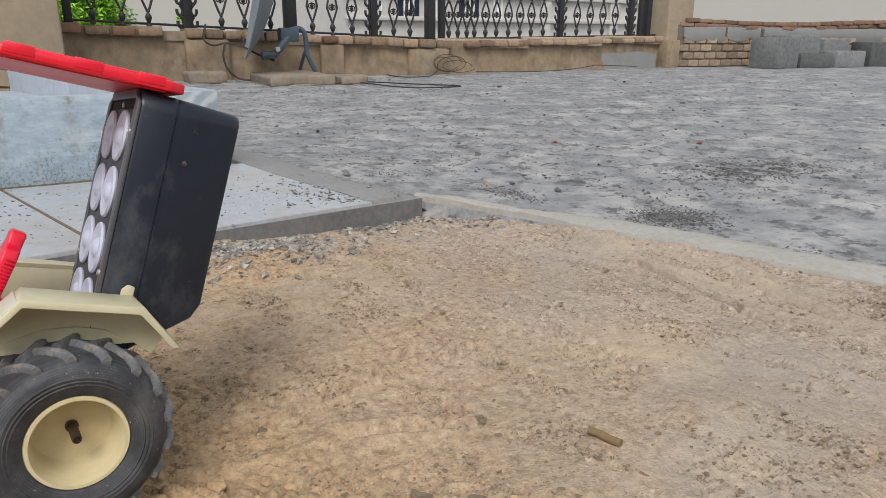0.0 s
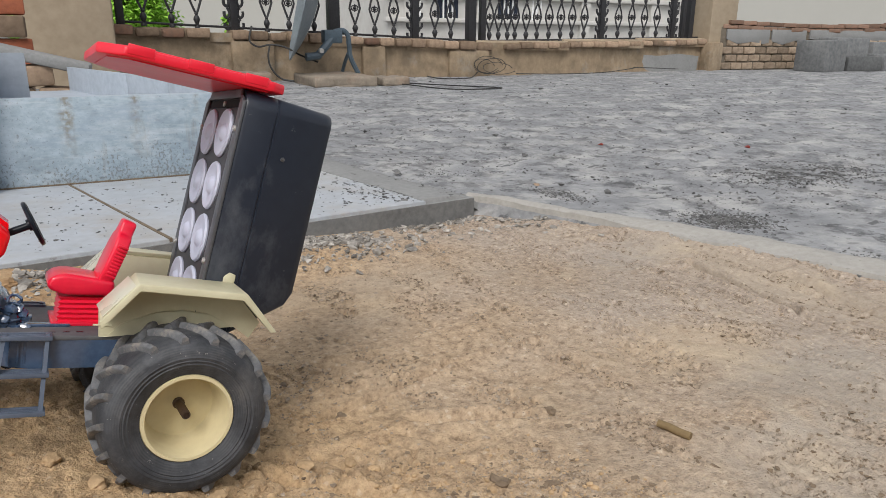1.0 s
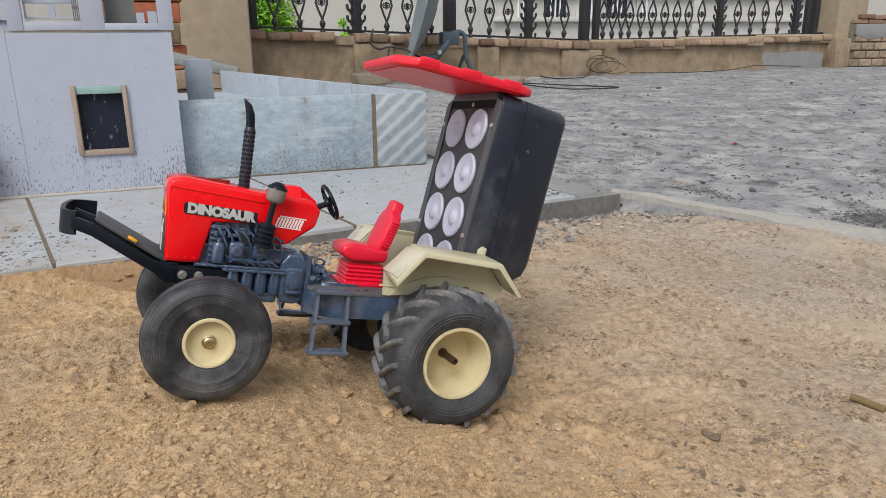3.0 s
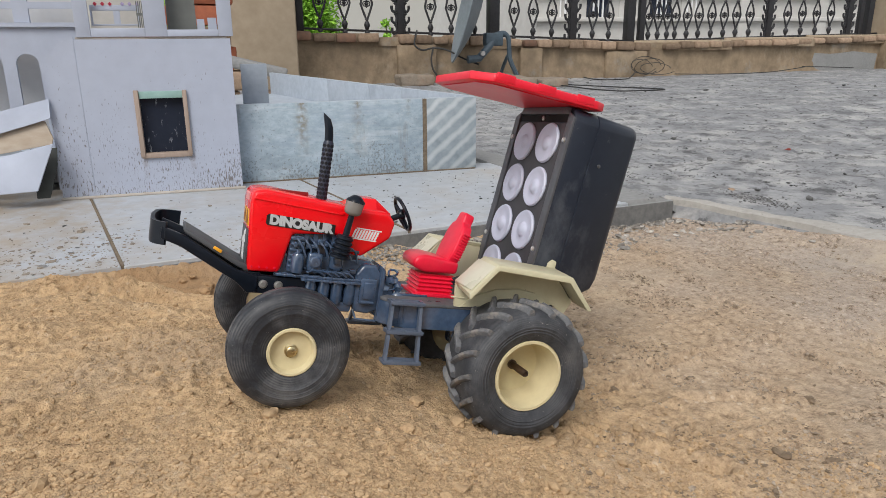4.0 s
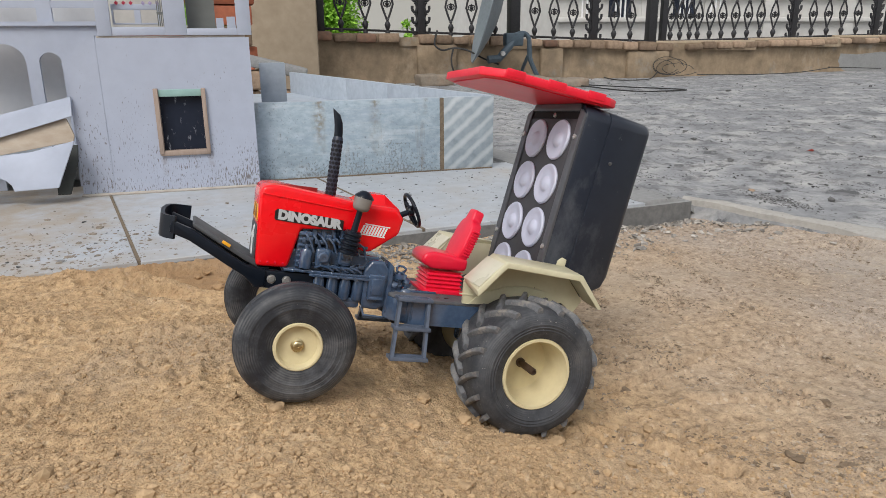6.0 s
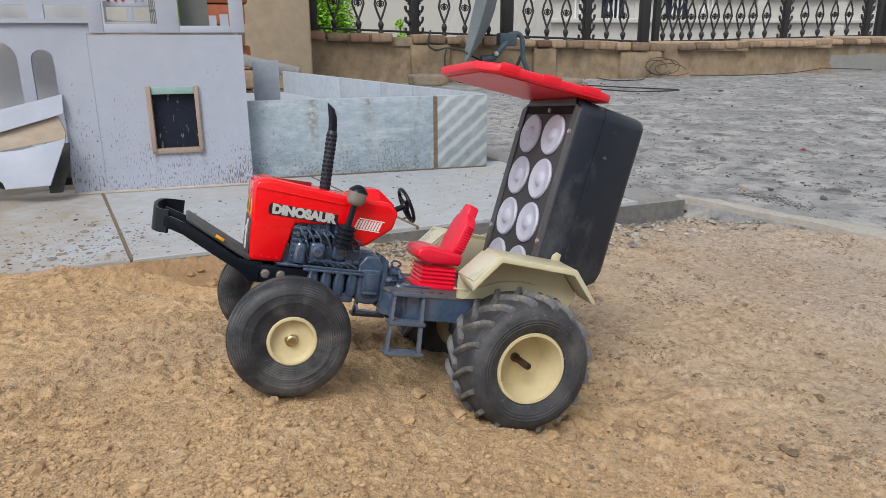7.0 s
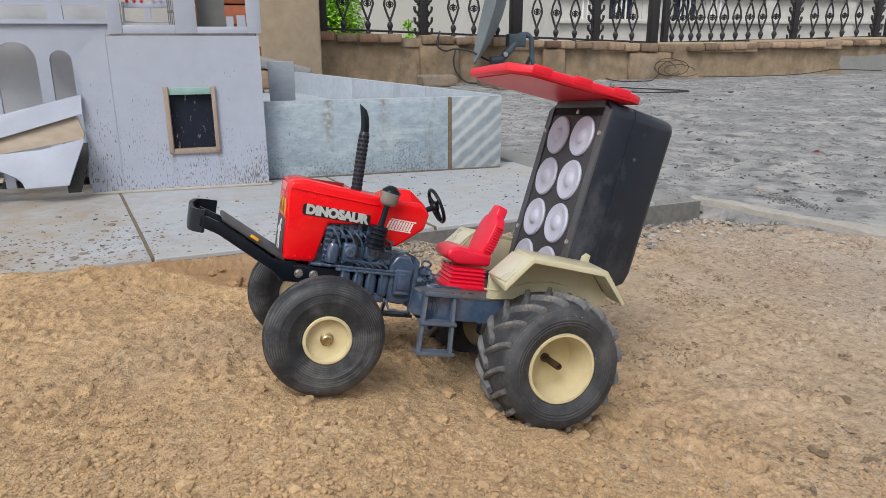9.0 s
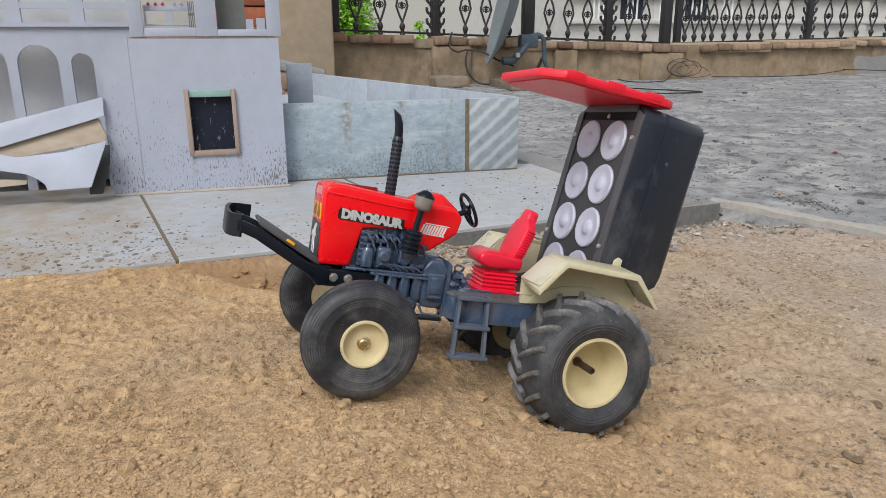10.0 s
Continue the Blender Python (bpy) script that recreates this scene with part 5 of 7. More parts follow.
for k in range(4):
    w, h = 0.104, 0.049
    n = int(dirv.length / (w + 0.012))
    for i in range(n):
        key = rng.randrange(4)
        if rng.random() < 0.06 or i > 37:
            continue
        if key not in shared:
            o = part("brick", block(-w / 2, w / 2, -rng.uniform(0.010, 0.020), 0.1, 0, h, 0.007), OLD_BRICK, old_wall)
            shared[key] = o.data
        else:
            o = new("brick", shared[key])
            o.parent = old_wall
        o.matrix_basis = pose(ox0, oy0, 0, 0, 0, ang) @ pose((i + 0.5 + 0.5 * (k % 2)) * (w + 0.012), rng.uniform(-0.006, 0.006), 0.002 + k * (h + 0.009), 0, rng.uniform(-1.5, 1.5), rng.uniform(-2, 2))
red_me = None
for k in range(2):
    for i in range(32):
        w = 0.135
        if red_me is None:
            o = part("brick", block(-0.064, 0.064, -0.012, 0.19, 0, 0.03, 0.004), FADED, old_wall, "flat red brick on edge")
            red_me = o.data
        else:
            o = new("brick", red_me)
            o.parent = old_wall
        sag = -0.02 * math.sin(i * 0.23)
        o.matrix_basis = pose(ox0, oy0, 0, 0, 0, ang) @ pose((i + 0.6 + 0.4 * k) * w, rng.uniform(-0.01, 0.01), 0.302 + 0.033 * k + sag, rng.uniform(-2, 2), rng.uniform(-2, 2), rng.uniform(-3, 3))
heap = [(4.85, 2.30, 0, 0.30, 0.24, 0.23), (5.22, 2.26, 0, 0.34, 0.2, 0.11), (5.20, 2.36, 0.0, 0.36, 0.18, 0.25), (5.60, 2.22, 0, 0.40, 0.2, 0.13), (5.62, 2.36, 0.0, 0.36, 0.2, 0.22), (6.05, 2.2, 0, 0.3, 0.2, 0.2), (6.45, 2.15, 0, 0.4, 0.25, 0.16)]
for bx_, by_, bz_, sx_, sy_, sz_ in heap:
    t = tagged(obj("concrete_block", block(-sx_ / 2, sx_ / 2, -sy_ / 2, sy_ / 2, 0, sz_, 0.012), BLOCK), "rough grey concrete block beside the brick wall", "concrete block", "blocks by the wall")
    t.matrix_world = pose(bx_, by_, bz_ - 0.006, 0, 0, rng.uniform(-12, 12))
# kerb stones before the wall
KERB = stained(material("worn_kerb", (0.33, 0.28, 0.225), (0.17, 0.145, 0.115), rough=0.92, grain=40, patch=7, bump=0.7, depth=0.006, spec=0.2), (0.24, 0.15, 0.10), 8, 0.52, 0.66, 0.5)
def worn_block(w, d, h, seed):
    """A cast stone with knocked-off corners and an uneven face."""
    bm = block(-w / 2, w / 2, -d / 2, d / 2, 0, h, 0.010)
    bmesh.ops.subdivide_edges(bm, edges=bm.edges[:], cuts=3, use_grid_fill=True)
    for v in bm.verts:
        if v.co.z > 0.004:
            v.co += Vector((noise.noise(v.co * 22 + Vector((seed, 0, 0))), noise.noise(v.co * 22 + Vector((0, seed, 0))), noise.noise(v.co * 22 + Vector((0, 0, seed))))) * 0.009
    return bm


for i, (kx, ky, kw, kd, kh) in enumerate(((0.905, 2.175, 0.31, 0.40, 0.050), (1.155, 2.04, 0.14, 0.14, 0.042), (0.545, 2.385, 0.18, 0.13, 0.056))):
    t = tagged(obj("kerb_stone", worn_block(kw, kd, kh, i * 3.7), KERB), "worn ochre kerb stone at the wall's foot", "kerb stone", "kerb stones")
    t.matrix_world = pose(kx, ky, -0.006, 0, 0, -3 + 2 * i)

# ---- dish aerial ----
def bend(points, n=5):
    """A smooth line through points."""
    p = [Vector(q) for q in points]
    p = [p[0] * 2 - p[1]] + p + [p[-1] * 2 - p[-2]]
    out = []
    for a, b, c, d in zip(p, p[1:], p[2:], p[3:]):
        for k in range(n):
            t = k / n
            out.append(0.5 * (2 * b + (c - a) * t + (2 * a - 5 * b + 4 * c - d) * t * t + (3 * b - a - 3 * c + d) * t ** 3))
    return out + [p[-2]]


dish = thing("dish_aerial", (0.95, 2.28, 0.040), "grey satellite dish seen edge-on with a blue-grey arm", "satellite dish")
prof = [(0.0, 0.0)] + [(0.30 * k / 10, 0.075 * (k / 10) ** 2) for k in range(1, 11)] + [(0.305, 0.070)] + [(0.30 * k / 10, 0.075 * (k / 10) ** 2 - 0.006) for k in range(9, 0, -1)] + [(0.0, -0.006)]
bowl = part("bowl", lathe(prof, 48, "x", close=False), DISH, dish)
bowl.matrix_basis = pose(-0.085, 0, 0.345, 0, 14, -14) @ Matrix.Scale(-1, 4, (1, 0, 0))
part("arm", merge(rod([(-0.16, -0.03, 0.085), (-0.10, -0.03, 0.09), (-0.04, -0.02, 0.15), (0.0, 0, 0.20)], 0.020, 8), block(-0.06, 0.035, -0.03, 0.03, 0.15, 0.215, 0.008)), DISH_ARM, dish, "blue-grey bracket")
part("leg", rod(bend([(0.0, 0, 0.205), (0.045, 0, 0.212), (0.072, 0, 0.19), (0.078, 0, 0.14), (0.085, 0, 0.08), (0.125, 0, 0.0)]), 0.013, 8), DISH_ARM, dish, "bent tube")
part("leg", rod([(0.075, 0.01, 0.10), (0.070, 0.05, 0.05), (0.065, 0.08, 0.0)], 0.009, 8), DISH_ARM, dish)
part("bolt", lathe([(0.0, -0.01), (0.012, -0.01), (0.012, 0.01), (0, 0.01)], 8), STEEL, dish).matrix_basis = pose(-0.09, -0.055, 0.115)


def coil(cx, cy, cz, r, turns, seed, flat=0.25):
    rg = random.Random(seed)
    pts = []
    for i in range(turns * 14):
        a = i / 14 * 2 * math.pi
        q = r * (0.75 + 0.35 * noise.noise((i * 0.09, seed, 0)))
        pts.append((cx + q * math.cos(a) * 1.15, cy + 0.05 * math.sin(a * 0.7), cz + r * flat + q * flat * 2.1 * math.sin(a) * 0.5 + 0.004 * rg.random()))
    return pts


cab = thing("cable_coil", (0, 0, 0), "tangled coil of black wire against the wall", "cable")
part("wire", rod(coil(2.02, 2.50, 0.0, 0.10, 2, 3, 0.62), 0.0018, 5), CABLE, cab)
part("wire", rod(coil(2.06, 2.47, 0.0, 0.11, 1, 9, 0.40), 0.0018, 5), CABLE, cab)
part("wire", rod(coil(1.97, 2.48, 0.0, 0.075, 1, 17, 0.75), 0.0018, 5), CABLE, cab)
part("wire", rod(bend([(2.20, 2.49, 0.012), (2.5, 2.47, 0.006), (2.9, 2.5, 0.008), (3.2, 2.54, 0.03), (3.3, 2.62, 0.03), (3.75, 2.66, 0.012)]), 0.0028, 5), CABLE, cab)
part("wire", rod(bend([(1.60, 2.52, 0.006), (1.57, 2.36, 0.004), (1.60, 2.27, 0.004), (1.70, 2.27, 0.004), (1.82, 2.38, 0.004), (1.92, 2.48, 0.03)]), 0.003, 5), CABLE, cab)
cab2 = thing("black_hose", (0, 0, 0), "thin black hose lying on the concrete", "hose")
part("hose", rod(bend([(1.24, 2.03, 0.003), (1.27, 1.96, 0.003), (1.36, 1.80, 0.003), (1.46, 1.65, 0.003), (1.492, 1.59, 0.003), (1.488, 1.555, 0.003), (1.45, 1.54, 0.003), (1.35, 1.535, 0.003), (1.25, 1.56, 0.003), (1.20, 1.70, 0.003), (1.19, 1.89, 0.003), (1.17, 2.02, 0.003)]), 0.003, 6), CABLE, cab2)
cab3 = thing("dish_cable", (0, 0, 0), "black cable hanging from the railing to the dish", "cable")
part("wire", rod(bend([(0.60, 2.52, 0.27), (0.58, 2.50, 0.20), (0.62, 2.49, 0.17), (0.68, 2.49, 0.18), (0.74, 2.44, 0.17), (0.80, 2.36, 0.13), (0.86, 2.28, 0.10)]), 0.005, 5), CABLE, cab3)
part("wire", rod(bend([(0.68, 2.49, 0.18), (0.66, 2.46, 0.12), (0.67, 2.44, 0.06), (0.72, 2.42, 0.01), (0.80, 2.36, 0.004)]), 0.005, 5), CABLE, cab3)

# ---- beyond the railing ----
far_house = thing("far_house", (5.2, 6.4, -0.6), "pale plastered house with ledges and white window bars", "house")
part("wall", block(-2.1, 2.9, 0, 4.0, 0, 4.2), HOUSE, far_house)
for z in (0.98, 1.26, 1.62, 2.1):
    part("ledge", block(-2.15, 2.95, -0.07, 0.01, z, z + 0.05, 0.01), HOUSE, far_house)
for i in range(5):
    w = part("window", block(-1.9 + 0.42 * i, -1.62 + 0.42 * i, -0.012, 0.02, 1.03, 1.55), DARK_GLASS if i % 2 else HOUSE, far_house)
    for k in range(3):
        part("bar", block(-1.9 + 0.42 * i + 0.07 + 0.06 * k, -1.885 + 0.42 * i + 0.07 + 0.06 * k, -0.03, -0.013, 1.03, 1.55), WHITE, w)
for i in range(2):
    part("pilaster", block(0.6 + 1.2 * i, 0.75 + 1.2 * i, -0.05, 0.02, 0.0, 2.1), HOUSE, far_house)


def tree(name, at, height, spread, leaves, seed, label):
    t = thing(name, at, label, "tree")
    rg = random.Random(seed)
    limbs = [rod([(0, 0, 0), (0.02, 0.01, height * 0.3), (0, 0.03, height * 0.55)], 0.05, 8, taper=0.6)]
    tips = []
    for i in range(22):
        a = rg.uniform(0, 6.28)
        z0 = height * rg.uniform(0.25, 0.55)
        r = spread * rg.uniform(0.45, 0.95)
        tip = Vector((r * math.cos(a), r * math.sin(a), min(z0 + height * rg.uniform(0.1, 0.45), height)))
        limbs.append(rod([(0, 0, z0), tuple(tip * 0.5 + Vector((0, 0, z0 * 0.55))), tuple(tip)], 0.02, 5, taper=0.3))
        tips += [tip, tip * 0.7 + Vector((0, 0, z0 * 0.35))]
    part("trunk", merge(*limbs), BARK, t)
    vs, fs = [], []
    for i in range(leaves):
        c = rg.choice(tips) + Vector((rg.gauss(0, spread * 0.16), rg.gauss(0, spread * 0.16), rg.gauss(0, spread * 0.15)))
        m = Euler((rg.uniform(-1, 1), rg.uniform(-1, 1), rg.uniform(0, 6.28))).to_matrix()
        s = rg.uniform(0.014, 0.028)
        b = len(vs)
        for p in ((-1, 0, 0), (0, -0.42, 0.08), (1, 0, 0), (0, 0.42, 0.08)):
            vs.append(tuple(c + m @ (Vector(p) * s)))
        fs.append((b, b + 1, b + 2, b + 3))
    me = bpy.data.meshes.new("crown")
    me.from_pydata(vs, [], fs)
    me.materials.append(LEAF)
    ob = new("crown", me)
    ob.parent = t
    tagged(ob, "bright green leaves", kind="stuff")


tree("tree", (0.20, 4.9, -0.6), 1.50, 0.40, 46000, 3, "bright green leafy tree beyond the railing")
tree("tree", (-0.30, 4.7, -0.6), 1.60, 0.50, 36000, 8, "bright green leafy tree beyond the railing")
tree("tree", (1.08, 4.9, -0.6), 0.96, 0.12, 3200, 12, "small green shrub beyond the railing")

# pale overcast distance
tagged(obj("backdrop", block(-200, 420, 90.0, 90.5, -1.0, 20.0), material("grey_haze", (0.42, 0.42, 0.40), (0.40, 0.40, 0.38), rough=1.0, grain=0.2, patch=0.02, bump=0, spec=0.0)), "plain pale grey overcast distance", "backdrop", kind="structure")

# walls that close the yard behind the camera
tagged(obj("wall_behind", block(-6.0, 9.0, -6.3, -6.1, -0.6, 2.2), PILLAR), "plain plastered yard wall", "wall", kind="structure")

# ---- toy tractor ----
S = 0.0009
fwd = Vector((-0.981, -0.030, 0.203)).normalized()
lft = Vector((0.048, -0.993, 0.098))
lft = (lft - fwd * lft.dot(fwd)).normalized()
upv = fwd.cross(lft)
TRACTOR = Matrix.Translation((-0.308, -0.836, 0.0385)) @ Matrix((fwd, lft, upv)).transposed().to_4x4()
tractor = thing("toy_tractor", (0, 0, 0), "red and navy toy tractor with cream wheels and speaker cabinet", "toy tractor", m=TRACTOR)


def tp(name, bm, mat, parent=None, label="", smooth=40):
    """A part of the tractor, given in its own small units."""
    bmesh.ops.scale(bm, vec=(S, S, S), verts=bm.verts[:])
    return part(name, bm, mat, parent or tractor, label, smooth)


def shared(src, parent, m):
    ob = new(src.name.split(".")[0], src.data)
    ob.parent = parent
    ob.matrix_basis = m
    return ob


def loft(sections):
    """A closed body through outlines with the same number of points."""
    bm = bmesh.new()
    rings = [[bm.verts.new(p) for p in sec] for sec in sections]
    k = len(rings[0])
    for a, b in zip(rings, rings[1:]):
        for i in range(k):
            bm.faces.new((a[i], a[(i + 1) % k], b[(i + 1) % k], b[i]))
    bm.faces.new(rings[0][::-1])
    bm.faces.new(rings[-1])
    bmesh.ops.recalc_face_normals(bm, faces=bm.faces[:])
    return bm


# wheels
def rear_wheel(sign):
    rim = lathe([(0.0, 58), (19.5, 58), (21.0, 60), (22.2, 83), (22.8, 84.6), (24.6, 84.6), (25.4, 83), (25.4, 50), (0, 50)], 48)
    for v in rim.verts:
        v.co.y *= sign
    hub = tp("rear_wheel", rim, CREAM, label="cream dished rim")
    tyre = lathe([(25.2, 40), (33, 37.5), (41.5, 39), (44.5, 43), (45.6, 50), (46.0, 64), (45.6, 76), (44.2, 82), (41.5, 86.0), (38, 87.6), (36.2, 87.7), (35.6, 88.1), (34.2, 87.7), (33.6, 88.0), (32.2, 87.3), (31.6, 87.6), (30.2, 86.7), (28.5, 86.2), (27, 85.2), (25.2, 84.2)], 72, close=False)
    for v in tyre.verts:
        v.co.y *= sign
    tp("tyre", tyre, REAR_RUBBER, hub, "worn dusty black rubber tyre")
    # one lug: a curved bar that runs from the tread's middle out over the shoulder
    def lug(s0):
        sec = []
        n = 8
        for i in range(n + 1):
            t = i / n
            y = 63.5 + s0 * (22.5 * t - 1.5)
            a = radians(3 - 17 * t ** 0.85)
            top = 49.4 - 0.6 * t - 12.0 * max(0, t - 0.80)
            bot = 44.4 - 12.0 * max(0, t - 0.72)
            w0, w1 = 2.8 - 0.4 * t, 1.55
            ring = []
            for r, w in ((bot, w0), (top - 0.7, w1 + 0.25), (top, w1 - 0.5)):
                for e in (-1, 1):
                    th = a + e * w / r
                    ring.append((r * math.sin(th), y * sign, r * math.cos(th)))
            sec.append([ring[0], ring[1], ring[3], ring[5], ring[4], ring[2]])
        return loft(sec)
    for s0, off in ((1, 0.0), (-1, 0.5)):
        first = tp("tread_lug", lug(s0), LUG, hub)
        first.matrix_basis = pose(0, 0, 0, 0, off * 360 / 17, 0)
        for i in range(1, 17):
            shared(first, hub, pose(0, 0, 0, 0, (i + off) * 360 / 17, 0))
    ax = lathe([(0.0, 57), (2.6, 57), (3.4, 57), (3.4, 59.5), (2.5, 59.6), (2.5, 79), (1.9, 80), (1.7, 78), (0, 78)], 14)
    for v in ax.verts:
        v.co.y *= sign
    tp("axle_end", ax, RUST, hub, "rusty axle stub")
    return hub


def front_wheel(sign, yaw):
    rim = lathe([(0.0, 69.2), (5.0, 69.2), (8, 68.8), (12.2, 69.5), (12.9, 73.6), (13.4, 74.4), (14.6, 74.4), (15.2, 73.6), (15.2, 54), (0, 54)], 40)
    tyre = lathe([(15.0, 53.5), (24, 51.5), (32, 52.5), (35.6, 55), (36.9, 57.2), (37.4, 59), (36.2, 59.6), (36.2, 60.6), (37.9, 61.2), (37.9, 64.6), (36.5, 65.2), (36.5, 66.2), (37.3, 66.8), (36.8, 69), (35, 71.6), (32, 73.4), (29.5, 74.2), (29.2, 74.05), (27, 74.5), (26.8, 74.35), (24, 74.7), (23.8, 74.55), (20, 74.5), (16, 73.8), (15.0, 73.2)], 72, close=False)
    screw = lathe([(0, 68), (4.2, 68), (4.2, 70.2), (3.2, 70.6), (3.0, 72.0), (2.2, 72.6), (0.8, 72.7), (0.7, 71.8), (0, 71.8)], 16)
    for b in (rim, tyre, screw):
        for v in b.verts:
            v.co.y = (v.co.y - 62) * sign
            v.co.x *= 1.01
            v.co.z *= 1.01
    hub = tp("front_wheel", rim, CREAM, label="small cream rim")
    tp("tyre", tyre, RUBBER, hub, "ribbed dusty black rubber tyre")
    tp("screw", screw, BRASS, hub, "brass screw")
    hub.matrix_basis = pose(159.5 * S, 62 * sign * S, 6.9 * S, 0, 0, yaw)
    return hub


rear_wheel(1)
rear_wheel(-1)
front_wheel(1, 0)
front_wheel(-1, 0)

# chassis and engine
tp("rear_axle_housing", merge(lathe([(0, -52), (9, -52), (9, -20), (16, -16), (16, 16), (9, 20), (9, 52), (0, 52)], 20), block(-18, 26, -12, 12, -4, 22, 3)), NAVY)
tp("front_axle", merge(prism([(-56, 2), (-48, 12), (-14, 20), (14, 20), (48, 12), (56, 2), (56, -2), (44, 4), (14, 10), (-14, 10), (-44, 4), (-56, -2)], 153, 166, 1.2, axis="x"), block(155, 164, -12, 12, 16, 36, 1.5)), NAVY)
engine = tp("engine_block", merge(block(100, 168, -15, 15, 26, 58, 2.0), block(110, 162, -11, 11, 56, 75, 1.5)), NAVY, label="dark navy moulded engine block")
# lower crankcase: a ledge over a row of upright barrels
tp("ledge", merge(block(103, 167, 13, 22.5, 43.2, 45.2, 0.6), block(106, 150, 13, 24.2, 41.4, 43.3, 0.6)), NAVY, engine)
for i in range(4):
    tp("barrel", lathe([(0, 26.5), (3.4, 26.5), (4.1, 28), (4.1, 38), (3.6, 41), (0, 41)], 14, "z"), NAVY, engine).matrix_basis = pose((114.5 + 9.2 * i) * S, 18.5 * S, 0)
tp("sump", merge(block(112, 150, 10, 19.5, 20.5, 28, 2.0), block(150, 168, 10, 17, 28, 42, 1.5)), NAVY, engine)
# upper side under the hood: two rounded housings, a ribbed cover and slanting pipes
tp("pump", block(136.5, 147, 12, 23.2, 47.5, 61, 2.4, 3), NAVY, engine)
tp("pump_cap", turned(lathe([(0, 22), (4.0, 22), (4.0, 24.6), (3.0, 25.6), (1.2, 25.6), (1.0, 24.8), (0, 24.8)], 16), Matrix.Translation((141.8, 0, 55))), NAVY, engine)
tp("housing", merge(block(121.5, 131.5, 12, 21.5, 50, 65.5, 2.6, 3), block(123.5, 129.5, 20, 23.2, 54, 62, 1.6)), NAVY, engine)
tp("ribbed_cover", merge(block(150, 160, 11, 18.5, 46, 71, 1.2), *[block(150.6, 159.4, 17.8, 20.2, 49 + 3.8 * i, 51 + 3.8 * i, 0.6) for i in range(6)]), NAVY, engine)
tp("filter", turned(lathe([(0, 0), (3.9, 0.5), (4.3, 2), (4.3, 11), (3.2, 13.5), (1.4, 14), (1.4, 16), (0, 16)], 16, "z"), Matrix.Translation((153.5, 21.2, 46))), NAVY, engine)
tp("rocker_cover", merge(block(118, 158, 9, 15.5, 68, 75.5, 1.2), *[block(121 + 6.5 * i, 124.6 + 6.5 * i, 14, 17.6, 66, 74.5, 0.8) for i in range(6)]), NAVY, engine)
for i in range(8):
    x0 = 157 - 5.2 * i
    tp("pipe", rod([(x0, 15, 71 - 0.4 * i), (x0 - 2.5, 20.5, 69 - 0.4 * i), (x0 - 6, 22, 64), (x0 - 8.5, 21, 58 - (i % 3) * 2)], 0.85, 7), NAVY, engine)
for i in range(5):
    x0 = 134 - 5 * i
    tp("fuel_line", rod([(x0 + 12, 20.5, 47), (x0 + 9, 23.6, 49.5), (x0 + 4, 24.2, 48.6), (x0, 22.6, 46)], 0.8, 7), NAVY, engine)
for i in range(9):
    tp("bolt", lathe([(0, 0), (1.15, 0), (1.15, 1.3), (0.7, 1.6), (0, 1.6)], 6), NAVY, engine).matrix_basis = pose((108 + 6.6 * i) * S, 22.4 * S, 44.2 * S)
for i in range(6):
    tp("bolt", lathe([(0, 0), (1.0, 0), (1.0, 1.2), (0, 1.2)], 6), NAVY, engine).matrix_basis = pose((119 + 5.6 * i) * S, 24.1 * S, 42.3 * S)
# flywheel housing with a square cover, and the flange behind it
tp("flywheel_housing", merge(prism([(93, 24), (100, 20.5), (110, 21.5), (112, 27), (112, 49), (107, 56), (98, 56), (93, 49)], -19, 21, 2.2, seg=3), prism([(91, 21), (94.5, 19), (94.5, 56), (91, 53)], -20, 22.5, 0.8)), NAVY, engine)
tp("square_cover", merge(block(96.5, 108.5, 20, 24.4, 28, 46.5, 1.4), block(98.5, 106.5, 23.6, 25.6, 32, 44, 0.9), block(97.5, 107.5, 23.6, 25.0, 28.8, 30.6, 0.5)), NAVY, engine)
rgt = random.Random(11)
for i in range(22):
    x0, z0 = 112 + 4.2 * (i % 11) + rgt.uniform(-1, 1), (47.5, 64.0)[i // 11] + rgt.uniform(-1.5, 2.5)
    tp("casting", block(x0, x0 + rgt.uniform(2, 5), 12, 19.0 + rgt.uniform(0, 3.2), z0, z0 + rgt.uniform(1.6, 4.2), 0.6), NAVY, engine)
gear = tp("gearbox", merge(prism([(78, 12), (98, 20), (98, 52), (90, 53), (82, 40), (78, 35)], -15, 15, 3), block(82, 96, -18, 18, 22, 44, 3)), NAVY)
for i in range(14):
    a = i * 2.4
    tp("rib", lump(3.6, i * 1.3, 0.8, 1, 0.5), NAVY, gear).matrix_basis = pose((84 + 5.5 * math.cos(a)) * S, (16.5 + (i % 3)) * S, (36 + 10 * math.sin(a)) * S)
tp("drain_plug", lathe([(0, -3), (4.2, -3), (4.2, 3), (0, 3)], 14), BLACK, gear).matrix_basis = pose(86 * S, 22 * S, 17 * S)
tp("drop_link", rod([(110, 16, 22), (108, 20, 16.5), (94, 20, 15.5), (90, 17, 20)], 1.1, 6), NAVY, gear)

# coiled cables bunched on the gearbox's side
for i in range(7):
    a0 = i * 0.9
    tp("cable", rod([((83.5 + 4.2 * math.cos(a0 + 0.7 * k) + 0.3 * k) * 1.0, 17.5 + 1.6 * math.sin(1.7 * k + i), 24 + 4.4 * i + 2.8 * math.sin(a0 + 0.7 * k)) for k in range(8)], 0.9, 6), NAVY, gear)
